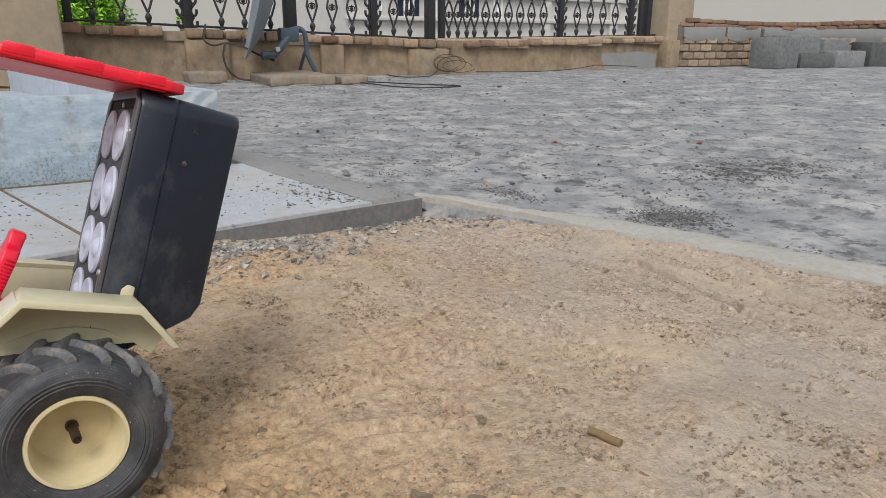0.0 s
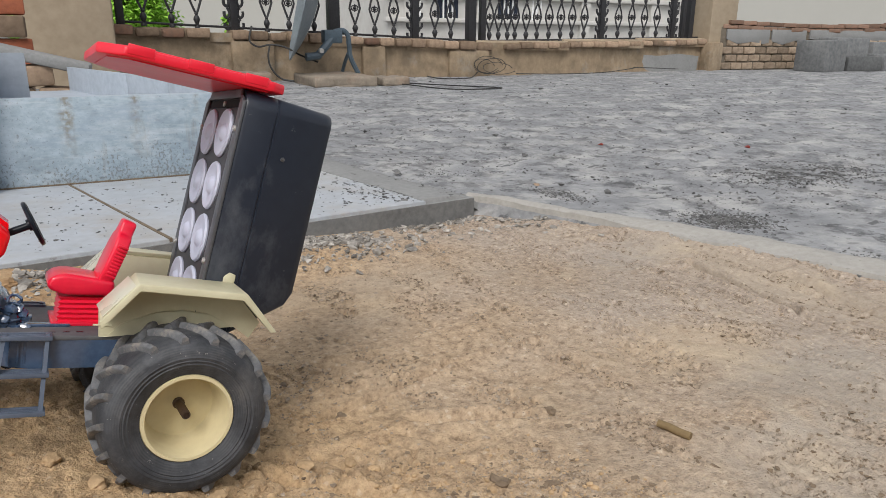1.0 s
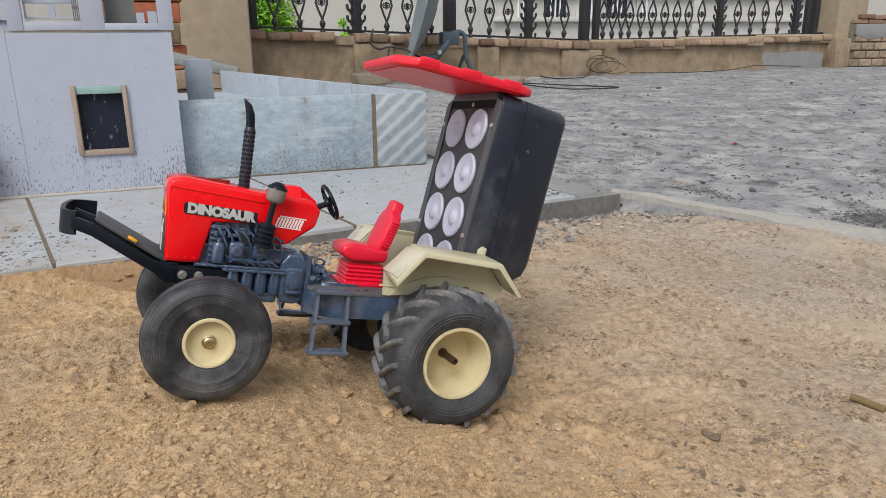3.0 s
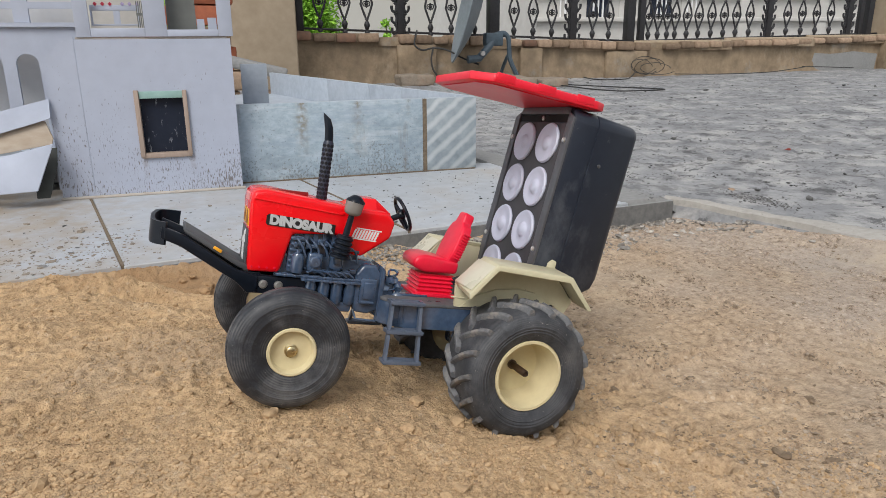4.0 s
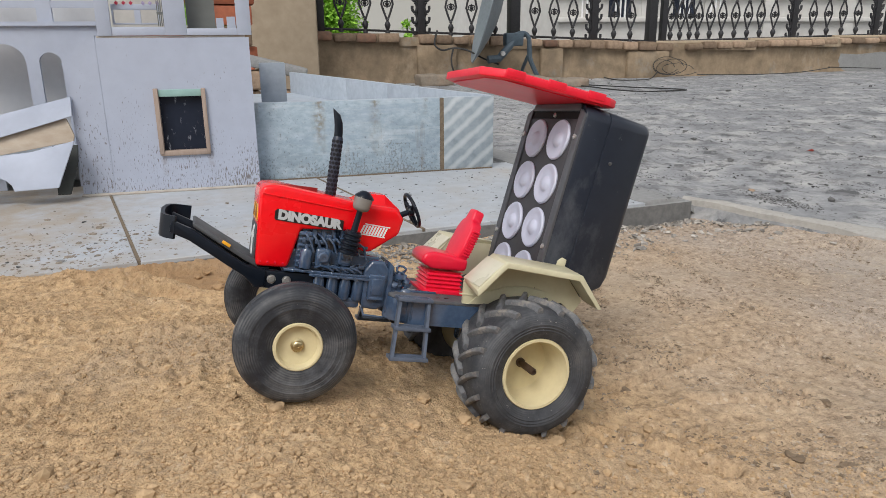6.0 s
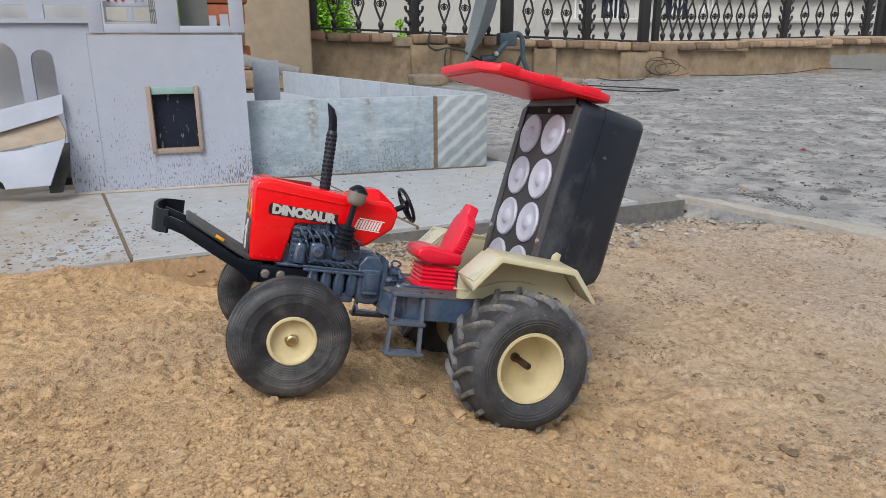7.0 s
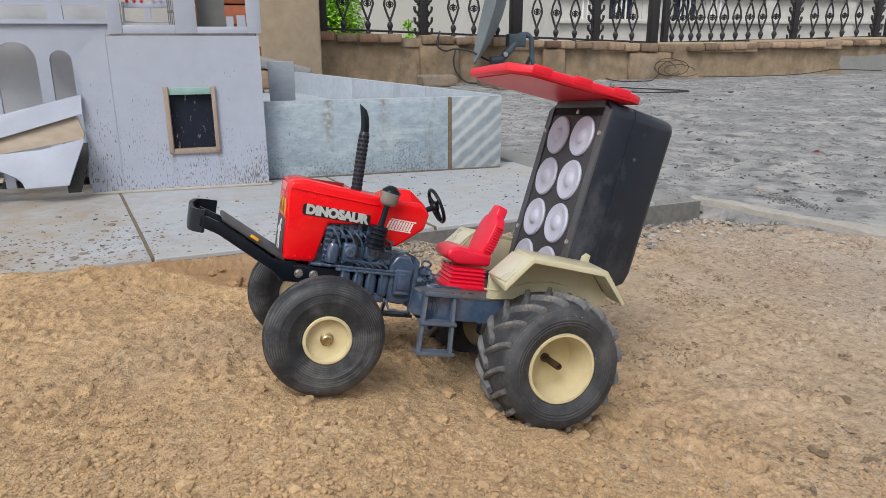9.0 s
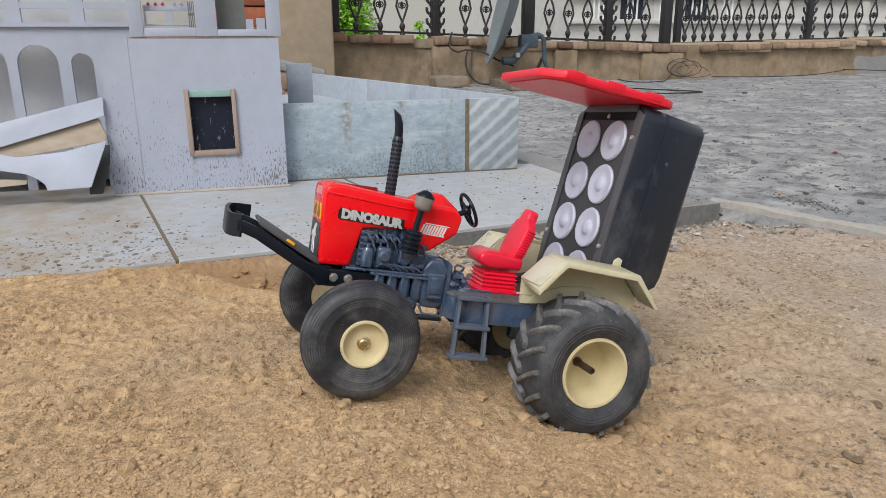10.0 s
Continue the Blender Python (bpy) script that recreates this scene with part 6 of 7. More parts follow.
for i in range(10):
    tp("bolt", lathe([(0, 0), (1.0, 0), (1.0, 1.2), (0, 1.2)], 6), NAVY, gear).matrix_basis = pose((86 + 1.2 * i) * S, (18 + 0.2 * i) * S, (24 + 2.4 * (i * 7 % 10)) * S)

# front frame and bumper
frame_p = tp("front_frame", merge(block(146, 186, 14, 20, 30, 42, 1), block(146, 186, -20, -14, 30, 42, 1), block(176, 186, -18, 18, 32, 44, 1)), BLACK, label="black front frame")
for xx in (164, 174):
    b = merge(lathe([(0, 0), (2.3, 0), (2.3, 1.2), (1.8, 1.8), (0, 1.8)], 12), lathe([(0, 0), (3.0, 0), (3.0, 0.5), (0, 0.5)], 14))
    tp("bolt", b, STEEL, frame_p, "bright steel bolt").matrix_basis = pose(xx * S, 20 * S, 36.5 * S)
arm_out = [(178, 31), (184, 30), (192, 37), (228, 57.0), (240, 61), (240, 69.0), (226, 64.2), (192, 45.0), (178, 42)]
bumper = tp("bumper", prism(arm_out, 17, 21.5, 0.8), BLACK, label="black raised front bumper")
tp("bumper_arm", prism(arm_out, -21.5, -17, 0.8), BLACK, bumper)


def strap(plan, z0, z1, thick):
    """A flat bar bent along a plan line."""
    bm = bmesh.new()
    pts = [Vector(p) for p in plan]
    rows = []
    for i, p in enumerate(pts):
        d = (pts[min(i + 1, len(pts) - 1)] - pts[max(i - 1, 0)]).normalized()
        n = Vector((-d.y, d.x)) * thick / 2
        rows.append([bm.verts.new((q.x, q.y, z)) for q, z in ((p - n, z0), (p + n, z0), (p + n, z1), (p - n, z1))])
    for a, b in zip(rows, rows[1:]):
        for i in range(4):
            bm.faces.new((a[i], a[(i + 1) % 4], b[(i + 1) % 4], b[i]))
    bm.faces.new(rows[0])
    bm.faces.new(rows[-1][::-1])
    bmesh.ops.recalc_face_normals(bm, faces=bm.faces[:])
    return bm


tp("bumper_bar", strap([(228, -45), (236, -45.5), (241, -43), (243.5, -38), (246, -16), (245.5, 6), (244.5, 13), (242, 18), (237, 20.5)], 57.0, 71.5, 2.6), BLACK, bumper, "wide curved black bar")
tp("bumper_plate", prism([(184, 43.5), (192, 47.0), (226, 65.6), (227, 67.6), (225.5, 68.6), (191, 50.6), (184, 47.6)], -16.6, 18.6, 0.6), GREY_DECAL, bumper, "worn dark plate")
tp("orange_mark", turned(block(-3, 3, -0.8, 0.8, -1.0, 1.0, 0.4), Matrix.Translation((205, 19.4, 57.0)) @ pose(0, 0, 0, 0, -27.5, 0)), AMBER, bumper, "small orange lamp")

# hood
hood_out = [(185.5, 44.5), (164.5, 45), (158.5, 72), (128.5, 74.5), (117, 61.5), (110, 61), (91, 75.5), (88.5, 87), (95, 93.5), (126, 94.5), (150, 97.0), (178, 99.5), (186.5, 97.5), (188, 92)]
hood = tp("hood", prism(hood_out, -21, 21, 2.6, seg=3), RED, label="glossy red hood")
tp("tank_cover", loft([[(124, s * w, z) for s, w, z in ((-1, 15, 92), (1, 15, 92), (1, 13.5, 93.4), (-1, 13.5, 93.4))], [(113, s * w, z) for s, w, z in ((-1, 18, 92), (1, 18, 92), (1, 9, 100.5), (-1, 9, 100.5))], [(102, s * w, z) for s, w, z in ((-1, 18, 91), (1, 18, 91), (1, 8, 101), (-1, 8, 101))], [(90, s * w, z) for s, w, z in ((-1, 15, 88), (1, 15, 88), (1, 9, 92), (-1, 9, 92))]]), RED, hood, smooth=20)
tp("hood_seam", prism([(186, 93.6), (128, 89.2), (126, 89.8), (126, 88.6), (128, 88.2), (186, 92.6)], 20.9, 21.8, 0.25), RED, hood)
tp("hood_groove", block(148, 176, -1.2, 1.2, 96.0, 99.2, 0.3), material("shadow_red", (0.25, 0.006, 0.006), rough=0.5, bump=0), hood)
for k in range(4):
    tp("rivet", lathe([(0, 0), (0.8, 0), (0.6, 0.5), (0, 0.5)], 8), SEAT_RED, hood).matrix_basis = pose((183 - 5 * k) * S, 21 * S, 48 * S)

# name plate and decals
plate = tp("name_plate", prism([(177, 77.6), (176, 76.5), (131, 74.2), (131, 81.2), (175.5, 84.0), (177, 82.6)], 21.0, 21.5), material("plate_black", (0.012, 0.012, 0.013), rough=0.35, bump=0), hood, "black name plate")
txt = bpy.data.curves.new("lettering", "FONT")
txt.body, txt.size, txt.extrude, txt.align_x, txt.align_y = "DINOSAUR", 8.3 * S, 0.25 * S, "CENTER", "CENTER"
txt.offset = 0.55 * S
txt_ob = bpy.data.objects.new("lettering", txt)
scene.collection.objects.link(txt_ob)
dg = bpy.context.evaluated_depsgraph_get()
letter_me = bpy.data.meshes.new_from_object(txt_ob.evaluated_get(dg))
bpy.data.objects.remove(txt_ob)
letters = new("lettering", letter_me)
letter_me.materials.clear()
letter_me.materials.append(material("silver_letter", (0.52, 0.54, 0.56), (0.42, 0.44, 0.46), rough=0.4, bump=0))
letters.parent = plate
xs_l = [v.co.x for v in letter_me.vertices]
k_w = 43.0 * S / (max(xs_l) - min(xs_l))
letter_me.transform(Matrix(((-k_w, 0, 0, 153.8 * S), (0, 0, 1, 21.7 * S), (-0.056 * k_w, 1.0, 0, 79.0 * S), (0, 0, 0, 1))))
tagged(letters, "raised silver letters")
for k in range(9):
    x0 = 119 - 2.0 * k
    tp("stripe", prism([(x0, 74.0 - 0.28 * k * 0 - 0.1 * k), (x0 - 1.3, 74.0 - 0.1 * k), (x0 - 3.4, 80.0 - 0.1 * k), (x0 - 2.1, 80.0 - 0.1 * k)], 21.0, 21.3), WHITE, hood, "white stripe")
tp("stripe", prism([(119.8, 73.2), (101, 72.2), (101, 72.9), (119.8, 73.9)], 21.0, 21.3), WHITE, hood, "white stripe")
tp("stripe", prism([(116, 80.4), (98, 79.4), (98, 80.1), (116, 81.1)], 21.0, 21.3), WHITE, hood, "white stripe")
lamp = tp("headlight", turned(block(-0.5, 0.6, -15.5, 15.5, 73.5, 87.5, 0.6), Matrix.Translation((187.0, 0, 0)) @ pose(0, 0, 0, 0, 0, 0)), AMBER, hood, "amber headlamp sticker")
for s in (-1, 1):
    tp("lamp_mark", prism([(s * 3, 75), (s * 12, 75), (s * 12, 79), (s * 5, 84.5)], 187.6, 187.95, axis="x"), material("lamp_shadow", (0.28, 0.10, 0.012), rough=0.5, bump=0), lamp)
tp("badge", prism([(-10, 90), (10, 90), (10, 95), (-10, 95)], 187.2, 188.0, axis="x"), material("badge_pink", (0.8, 0.3, 0.3), rough=0.5, bump=0), hood, "small pale badge")
grille = tp("grille", prism([(-16, 47), (16, 47), (17, 71.5), (-17, 71.5)], 186.2, 187.3, axis="x"), GREY_DECAL, hood, "dark grille panel")
lizard = [(2, 49), (4.5, 50), (4, 54), (6, 57), (5.2, 60), (8.5, 61.5), (13, 58.5), (8, 63.5), (3, 65), (0.5, 68.5), (-3, 70), (-6.5, 69), (-6, 67), (-3, 66), (-3.2, 63), (-6, 61.5), (-3, 61), (-2.4, 57), (-5, 53), (-5.5, 49.5), (-3, 49.3), (-2.2, 53), (0.8, 56.2), (2.2, 53)]
tp("emblem", prism([(-a, b) for a, b in lizard], 187.3, 187.7, axis="x"), WHITE, grille, "white silhouette emblem")

# exhaust
EXHAUST = material("exhaust_black", (0.022, 0.030, 0.058), (0.012, 0.017, 0.034), rough=0.4, grain=200, patch=40, bump=0.2, depth=0.0004)
VENT = material("hole_black", (0.004, 0.005, 0.010), (0.003, 0.004, 0.007), rough=0.8, bump=0)
exh = tp("exhaust", lathe([(0, 92), (3.6, 92), (3.6, 135), (3.0, 136.4), (0, 136.4)], 20, "z"), EXHAUST, label="black perforated exhaust stack")
exh.matrix_basis = Matrix.Translation((138.5 * S, 0, 0))
hole = tp("perforation", lathe([(0, -0.3), (1.25, -0.3), (1.15, 0.12), (0, 0.12)], 8, "x"), VENT, exh)
hole.matrix_basis = pose(0, 0, 97 * S) @ Matrix.Translation((3.55 * S, 0, 0))
for r_ in range(13):
    for c_ in range(9):
        if r_ == 0 and c_ == 0:
            continue
        shared(hole, exh, pose(0, 0, (97 + 3.0 * r_) * S, 0, 0, (c_ + 0.5 * (r_ % 2)) * 40) @ Matrix.Translation((3.55 * S, 0, 0)))
tip_pts = [(0, 0, 135), (0.2, 0, 140), (0.9, 0, 145), (2.6, 0, 150), (5.4, 0, 154.5)]
tip_bm = loft([[(p[0] + r * math.cos(2 * math.pi * j / 14) * math.cos(tl), r * math.sin(2 * math.pi * j / 14), p[2] + r * math.cos(2 * math.pi * j / 14) * math.sin(-tl)) for j in range(14)] for p, r, tl in zip(tip_pts, (3.0, 3.0, 2.9, 2.5, 0.7), (0, 0.1, 0.3, 0.6, -0.6))])
tp("exhaust_tip", tip_bm, BLACK, exh, "curved pointed tip")

# air cleaner
air = tp("air_cleaner", merge(*[lathe([(0, z), (5.4 - 0.1 * i, z), (6.9 - 0.25 * i, z + 0.7), (6.9 - 0.25 * i, z + 2.0), (5.4 - 0.1 * i, z + 2.7), (5.4 - 0.1 * i, z + 3.2), (0, z + 3.2)], 20, "z") for i, z in enumerate((0, 3.2, 6.4, 9.6, 12.8))]), BLACK, label="black ribbed air cleaner")
air.matrix_basis = Matrix.Translation((127.5 * S, 29 * S, 60 * S)) @ pose(0, 0, 0, 0, -9, 0)
tp("stem", lathe([(0, 15), (2.3, 15), (2.0, 34), (0, 34)], 14, "z"), BLACK, air)
tp("bowl", lathe([(0, 30), (3.0, 30), (5.2, 31.2), (6.0, 33), (6.3, 39.5), (0, 39.5)], 24, "z"), material("smoky_bowl", (0.30, 0.285, 0.265), (0.17, 0.16, 0.15), rough=0.15, bump=0), air, "smoky clear bowl")
tp("cap", lathe([(0, 39.2), (6.7, 39.2), (6.5, 40.4), (2.8, 43.8), (0, 44.2)], 9, "z"), BLACK, air)

# steering
steer = tp("steering_wheel", rod([(12.4 * math.cos(a), 12.4 * math.sin(a), 0) for a in [2 * math.pi * i / 32 for i in range(32)]], 1.35, 8, closed=True), BLACK, label="black three-spoke steering wheel")
steer.matrix_basis = Matrix.Translation((77.7 * S, 0, 92.0 * S)) @ pose(0, 0, 0, 0, -62, 0)
tp("hub", lathe([(0, -3), (3.4, -3), (4.0, 0), (2.6, 1.2), (0, 1.2)], 14, "z"), BLACK, steer)
for k in range(3):
    a = 2 * math.pi * k / 3 + math.pi
    tp("spoke", rod([(2 * math.cos(a), 2 * math.sin(a), -0.6), (12 * math.cos(a), 12 * math.sin(a), 0)], 1.25, 6), BLACK, steer)
tp("steering_column", rod([(93, 0, 84), (79, 0, 91)], 2.2, 10), BLACK)

# deck, side skirts, steps
deck_out = [(94, -18), (92, -26), (86, -34), (76, -38.5), (-24, -38.5), (-24, 38.5), (76, 38.5), (86, 34), (92, 26), (94, 18)]
deck = tp("deck", prism(deck_out, 32.5, 35, 0.6, axis="z"), DECK, label="flat dusty navy deck")
for s in (-1, 1):
    tp("side_skirt", strap([(93, s * 18), (91, s * 25.5), (85.5, s * 33), (76, s * 36.4), (50, s * 36.8), (20, s * 36.8)], 16.5, 32.5, 2.6), NAVY, deck, "navy side skirt")
tp("underframe", block(-20, 72, -22, 22, 20, 32, 2), BLACK, deck)
for k in range(3):
    tp("deck_slot", block(50 + 7 * k, 53.5 + 7 * k, 29, 30.2, 34.9, 35.25), BLACK, deck)
tp("deck_lever_plate", block(56, 82, 12, 18, 35, 36.6, 0.4), NAVY, deck)


STEP = material("step_navy", (0.12, 0.145, 0.195), (0.07, 0.09, 0.13), rough=0.4, grain=200, patch=40, bump=0.2, depth=0.0004)


def step_ladder(s):
    """Two flat stringers that lean outwards, with three slatted treads and a back plate."""
    lean = lambda z: s * (38.5 + (38 - z) * 0.30)
    fore = lambda z: (38 - z) * 0.07
    half = lambda z: 10.2 + (38 - z) * 0.03
    rails = []
    for e in (-1, 1):
        rails.append(loft([[(78.5 + fore(z) + e * half(z) + a * 1.05, lean(z) + s * b, z) for a, b in ((-1, -1.6), (1, -1.6), (1, 2.6), (-1, 2.6))] for z in (36.9, 24, 10, -5.3)]))
    st = tp("step", merge(*rails), STEP, label="navy three-tread step ladder")
    for k, z in enumerate((35.0, 16.0, -3.4)):
        y, c, h = lean(z), 78.5 + fore(z), half(z) + 1.6
        y0, y1 = (y - 5.2 * s, y + 4.6 * s)
        bars = [block(c - h, c + h, min(p, q), max(p, q), z - 1.3, z + 1.3, 0.35) for p, q in ((y0, y0 + 1.3 * s), (y1 - 1.5 * s, y1))]
        bars += [block(c - h + 1, c + h - 1, min(y0 + (2.2 + 2.1 * q) * s, y0 + (3.3 + 2.1 * q) * s), max(y0 + (2.2 + 2.1 * q) * s, y0 + (3.3 + 2.1 * q) * s), z - 0.4, z + 0.7, 0.2) for q in range(3)]
        bars += [block(c + e * h - 0.7, c + e * h + 0.7, min(y0, y1), max(y0, y1), z - 1.2, z + 1.2, 0.3) for e in (-1, 1)]
        tp("tread", merge(*bars), STEP, st)
    y = lean(27) - 5.5 * s
    tp("back_plate", merge(block(69, 86, min(y, y - 1.5 * s), max(y, y - 1.5 * s), 17, 34, 0.4), *[block(71.5 + 3.2 * q, 72.9 + 3.2 * q, min(y - 0.2 * s, y + 1.0 * s), max(y - 0.2 * s, y + 1.0 * s), 19, 33, 0.3) for q in range(4)]), NAVY, st)
    return st


step_ladder(1)
step_ladder(-1)

# seat
seat = tp("seat", loft([[(35 - a, -13 + b, z), (63 + a, -13 + b, z), (63 + a, 13 - b, z), (35 - a, 13 - b, z)] for k in range(6) for z, a, b in ((35.2 + 2.95 * k, -1.2 - 0.15 * k, 1.2), (36.7 + 2.95 * k, 0.4 - 0.15 * k, -0.4))]), SEAT_RED, label="red moulded seat on a bellows base", smooth=20)
tp("base_flange", block(32, 66, -16, 16, 35.0, 37.2, 0.6), SEAT_RED, seat)
tp("cushion", prism([(34, 53), (60, 53), (68, 56), (69.5, 60), (67, 64), (60, 66), (40, 63), (33, 62)], -15, 15, 2.6, seg=3), SEAT_RED, seat)
back_out = [(-13.5, 0), (13.5, 0), (15, 10), (14, 24), (11, 30), (7, 32), (6, 38), (4.5, 40), (-4.5, 40), (-6, 38), (-7, 32), (-11, 30), (-14, 24), (-15, 10)]
bk = tp("backrest", prism(back_out, -4, 4.5, 1.6, axis="x", seg=3), SEAT_RED, seat, "ribbed red backrest")
bk.matrix_basis = Matrix.Translation((39 * S, 0, 60 * S)) @ pose(0, 0, 0, 0, -19, 0)

for s in (-1, 1):
    for k in range(10):
        tp("rib", block(-3.6, 2.2, min(s * 13.2, s * 15.6), max(s * 13.2, s * 15.6), 5 + 2.1 * k, 6.2 + 2.1 * k, 0.3), SEAT_RED, seat).matrix_basis = bk.matrix_basis

# mudguards
def mudguard(s):
    """An angular guard: an inner wall and a bent top that flares outwards."""
    top = [(47, 50), (28, 71.5), (-30, 68), (-50, 46)]
    bm = bmesh.new()
    def ring(y, pts, dz=0):
        return [bm.verts.new((x, s * y, z + dz)) for x, z in pts]
    ys_in = (35, 41, 47, 47)
    a = [bm.verts.new((x, s * y, z)) for (x, z), y in zip([(44, 53), (27, 73), (-28, 70), (-50, 47)], ys_in)]
    b = ring(71, [(47, 51), (29, 72), (-30, 68), (-50, 45)])
    b2 = ring(71.5, [(46, 47), (28, 68), (-28, 64), (-46, 45)])
    a2 = [bm.verts.new((x, s * (y + 1.5), z)) for (x, z), y in zip([(43, 50), (26, 70), (-27, 67), (-47, 46)], ys_in)]
    for p, q in ((a, b), (b, b2), (b2, a2)):
        for i in range(3):
            bm.faces.new((p[i], p[i + 1], q[i + 1], q[i]))
    bm.faces.new((a[0], b[0], b2[0], a2[0]))
    bm.faces.new((a[3], b[3], b2[3], a2[3]))
    for i in range(3):
        bm.faces.new((a2[i], a2[i + 1], a[i + 1], a[i]))
    bmesh.ops.bevel(bm, geom=bm.edges[:], offset=0.5, segments=2, affect="EDGES", profile=0.5)
    g = tp("mudguard", bm, FENDER, label="angular cream mudguard")
    wall = bmesh.new()
    inn, out_ = [], []
    for x, z in ((43, 34.8), (44, 51), (27.5, 70), (-27, 67), (-46, 46), (-40, 36), (-30, 43), (-15, 50.5), (0, 52.5), (15, 50.5), (32, 43), (39, 34.8)):
        y = 36.6 + min(1.0, (44 - x) / 40) * 10.0
        inn.append(wall.verts.new((x, s * y, z)))
        out_.append(wall.verts.new((x, s * (y + 2.2), z)))
    wall.faces.new(inn)
    wall.faces.new(out_[::-1])
    for i in range(12):
        wall.faces.new((inn[i], inn[(i + 1) % 12], out_[(i + 1) % 12], out_[i]))
    bmesh.ops.triangulate(wall, faces=[f for f in wall.faces if len(f.verts) > 4])
    tp("inner_wall", wall, FENDER, g)
    # added paler sheet: paints the light and gloss on the guard's sloped face
    tp("top_pad", turned(block(-11.5, 11.5, -14.5, 14.5, -0.2, 0.35, 0.25), Matrix.Translation((37.8, s * 54.5, 61.9)) @ pose(0, 0, 0, 0, 48, 0)), material("pale_pad", (0.63, 0.61, 0.49), (0.52, 0.50, 0.39), rough=0.3, grain=60, patch=30, bump=0), g, "thin paler sheet that paints the sloped face as lit")
    tp("trim_line", turned(block(-5, 5, -0.5, 0.5, 41, 42, 0.2), Matrix.Translation((41.5, s * 39.6, 0)) @ pose(0, 0, 0, 0, 0, -14.5 * s)), FENDER, g)
    return g


mudguard(1)
mudguard(-1)

# speaker box, leaning back
LEANB = Matrix.Translation((-7.5 * S, 0, 40 * S)) @ pose(0, 0, 0, 0, -7.2, 0)
def rounded_rect(w, h, r, z0, n=5, y0=0.0):
    pts = []
    for cx, cz, a0 in ((w - r, h - r, 0), (-w + r, h - r, 90), (-w + r, r * 0.3, 180), (w - r, r * 0.3, 270)):
        rr = r if cz > h / 2 else r * 0.3
        cx = cx if cz > h / 2 else (w - rr) * (1 if cx > 0 else -1)
        pts += [(cx + rr * math.cos(radians(a0 + 90 * k / n)), z0 + cz + rr * math.sin(radians(a0 + 90 * k / n))) for k in range(n + 1)]
    return pts


shell = [[(x, y, z) for y, z in rounded_rect(w, 148, 11, 0)] for x, w in ((0, 45), (-1.5, 46), (-19, 46.3), (-19.4, 45.6), (-20.2, 45.6), (-20.6, 46.3), (-52, 45), (-57, 41))]
low = lambda x: 0.0 if x > -21 else (29.0 if x < -56 else 8.0 + 14.0 * (-x - 21) / 31)
shell = [[(x, y, low(x) + z * (148 - low(x)) / 148) for x, y, z in sec] for sec in shell]
spk = tp("speaker_box", loft(shell), BOX, label="tall glossy black speaker cabinet")
spk.matrix_basis = LEANB
tp("front_panel", merge(prism([(-37, 2), (37, 2), (37, 136), (-37, 136)], 0.2, 1.2, 0.3, axis="x")), PANEL, spk)
tp("front_rim", merge(prism([(-46, 2), (-38, 2), (-38, 144), (-46, 140)], 0.1, 2.2, 0.6, axis="x"), prism([(38, 2), (46, 2), (46, 140), (38, 144)], 0.1, 2.2, 0.6, axis="x"), prism([(-38, 142), (38, 142), (36, 147.6), (-36, 147.6)], 0.1, 2.2, 0.6, axis="x")), RIM, spk)
tp("vent_slot", prism([(-37, 136.6), (37, 136.6), (37, 141.6), (-37, 141.6)], 0.15, 0.6, axis="x"), material("vent_black", (0.004, 0.004, 0.004), rough=0.9, bump=0), spk)
cone_src = None
for r_ in range(4):
    for s in (-1, 1):
        z = 120.0 - 33.6 * r_
        if cone_src is None:
            cone_src = tp("speaker", lathe([(0, 1.0), (15.0, 1.0), (15.4, 2.2), (14.6, 3.4), (13.2, 3.5), (11.8, 2.9), (6.4, 2.2), (5.6, 2.7), (4.8, 3.9), (2.8, 4.7), (0, 5.0)], 40, "x"), CONE, spk, "white round speaker cone")
            cone_src.matrix_basis = Matrix.Translation((0, s * 18.3 * S, z * S))
        else:
            tagged(shared(cone_src, spk, Matrix.Translation((0, s * 18.3 * S, z * S))), "white round speaker cone")
for y, z in ((41.5, 123), (41.5, 42), (-41.5, 123), (-41.5, 42), (0, 139)):
    tp("screw", lathe([(0, 2.0), (2.0, 2.0), (1.8, 3.2), (0.8, 3.4), (0.6, 2.8), (0, 2.8)], 12, "x"), STEEL, spk, "bright screw").matrix_basis = Matrix.Translation((-(1.6 if z > 130 else 0) * S, y * S * (1 if z < 130 else 1), z * S))
tp("side_screw", lathe([(0, 45.5), (1.5, 45.6), (1.3, 46.7), (0, 46.8)], 12), RIM, spk).matrix_basis = Matrix.Translation((-29 * S, 0, 112 * S))
tp("bracket", merge(prism([(3, 25), (10, 25), (10, 31), (7, 34), (3, 33)], 45.5, 48.0, 0.6), block(1, 10, 45.5, 50, 20, 25, 0.8)), FENDER, spk, "pale chipped bracket").matrix_basis = Matrix.Translation((-20 * S, -1 * S, 4 * S))

# canopy
canopy_out = [(56, -34), (43, -48), (-40, -48), (-48, -43), (-48, 43), (-40, 48), (43, 48), (56, 34)]
canopy = tp("canopy", prism(canopy_out, -3.4, 2.6, 1.2, axis="z", seg=2), CANOPY_RED, label="bright red ribbed canopy")
canopy.matrix_basis = Matrix.Translation((0, 0, 192.5 * S)) @ pose(0, 0, 0, 0, -3.2, 0)
for k in range(7):
    y = -36 + 12 * k
    tp("rib", block(-40, 40, y - 4.2, y + 4.2, 2.4, 4.2, 0.7), CANOPY_RED, canopy)
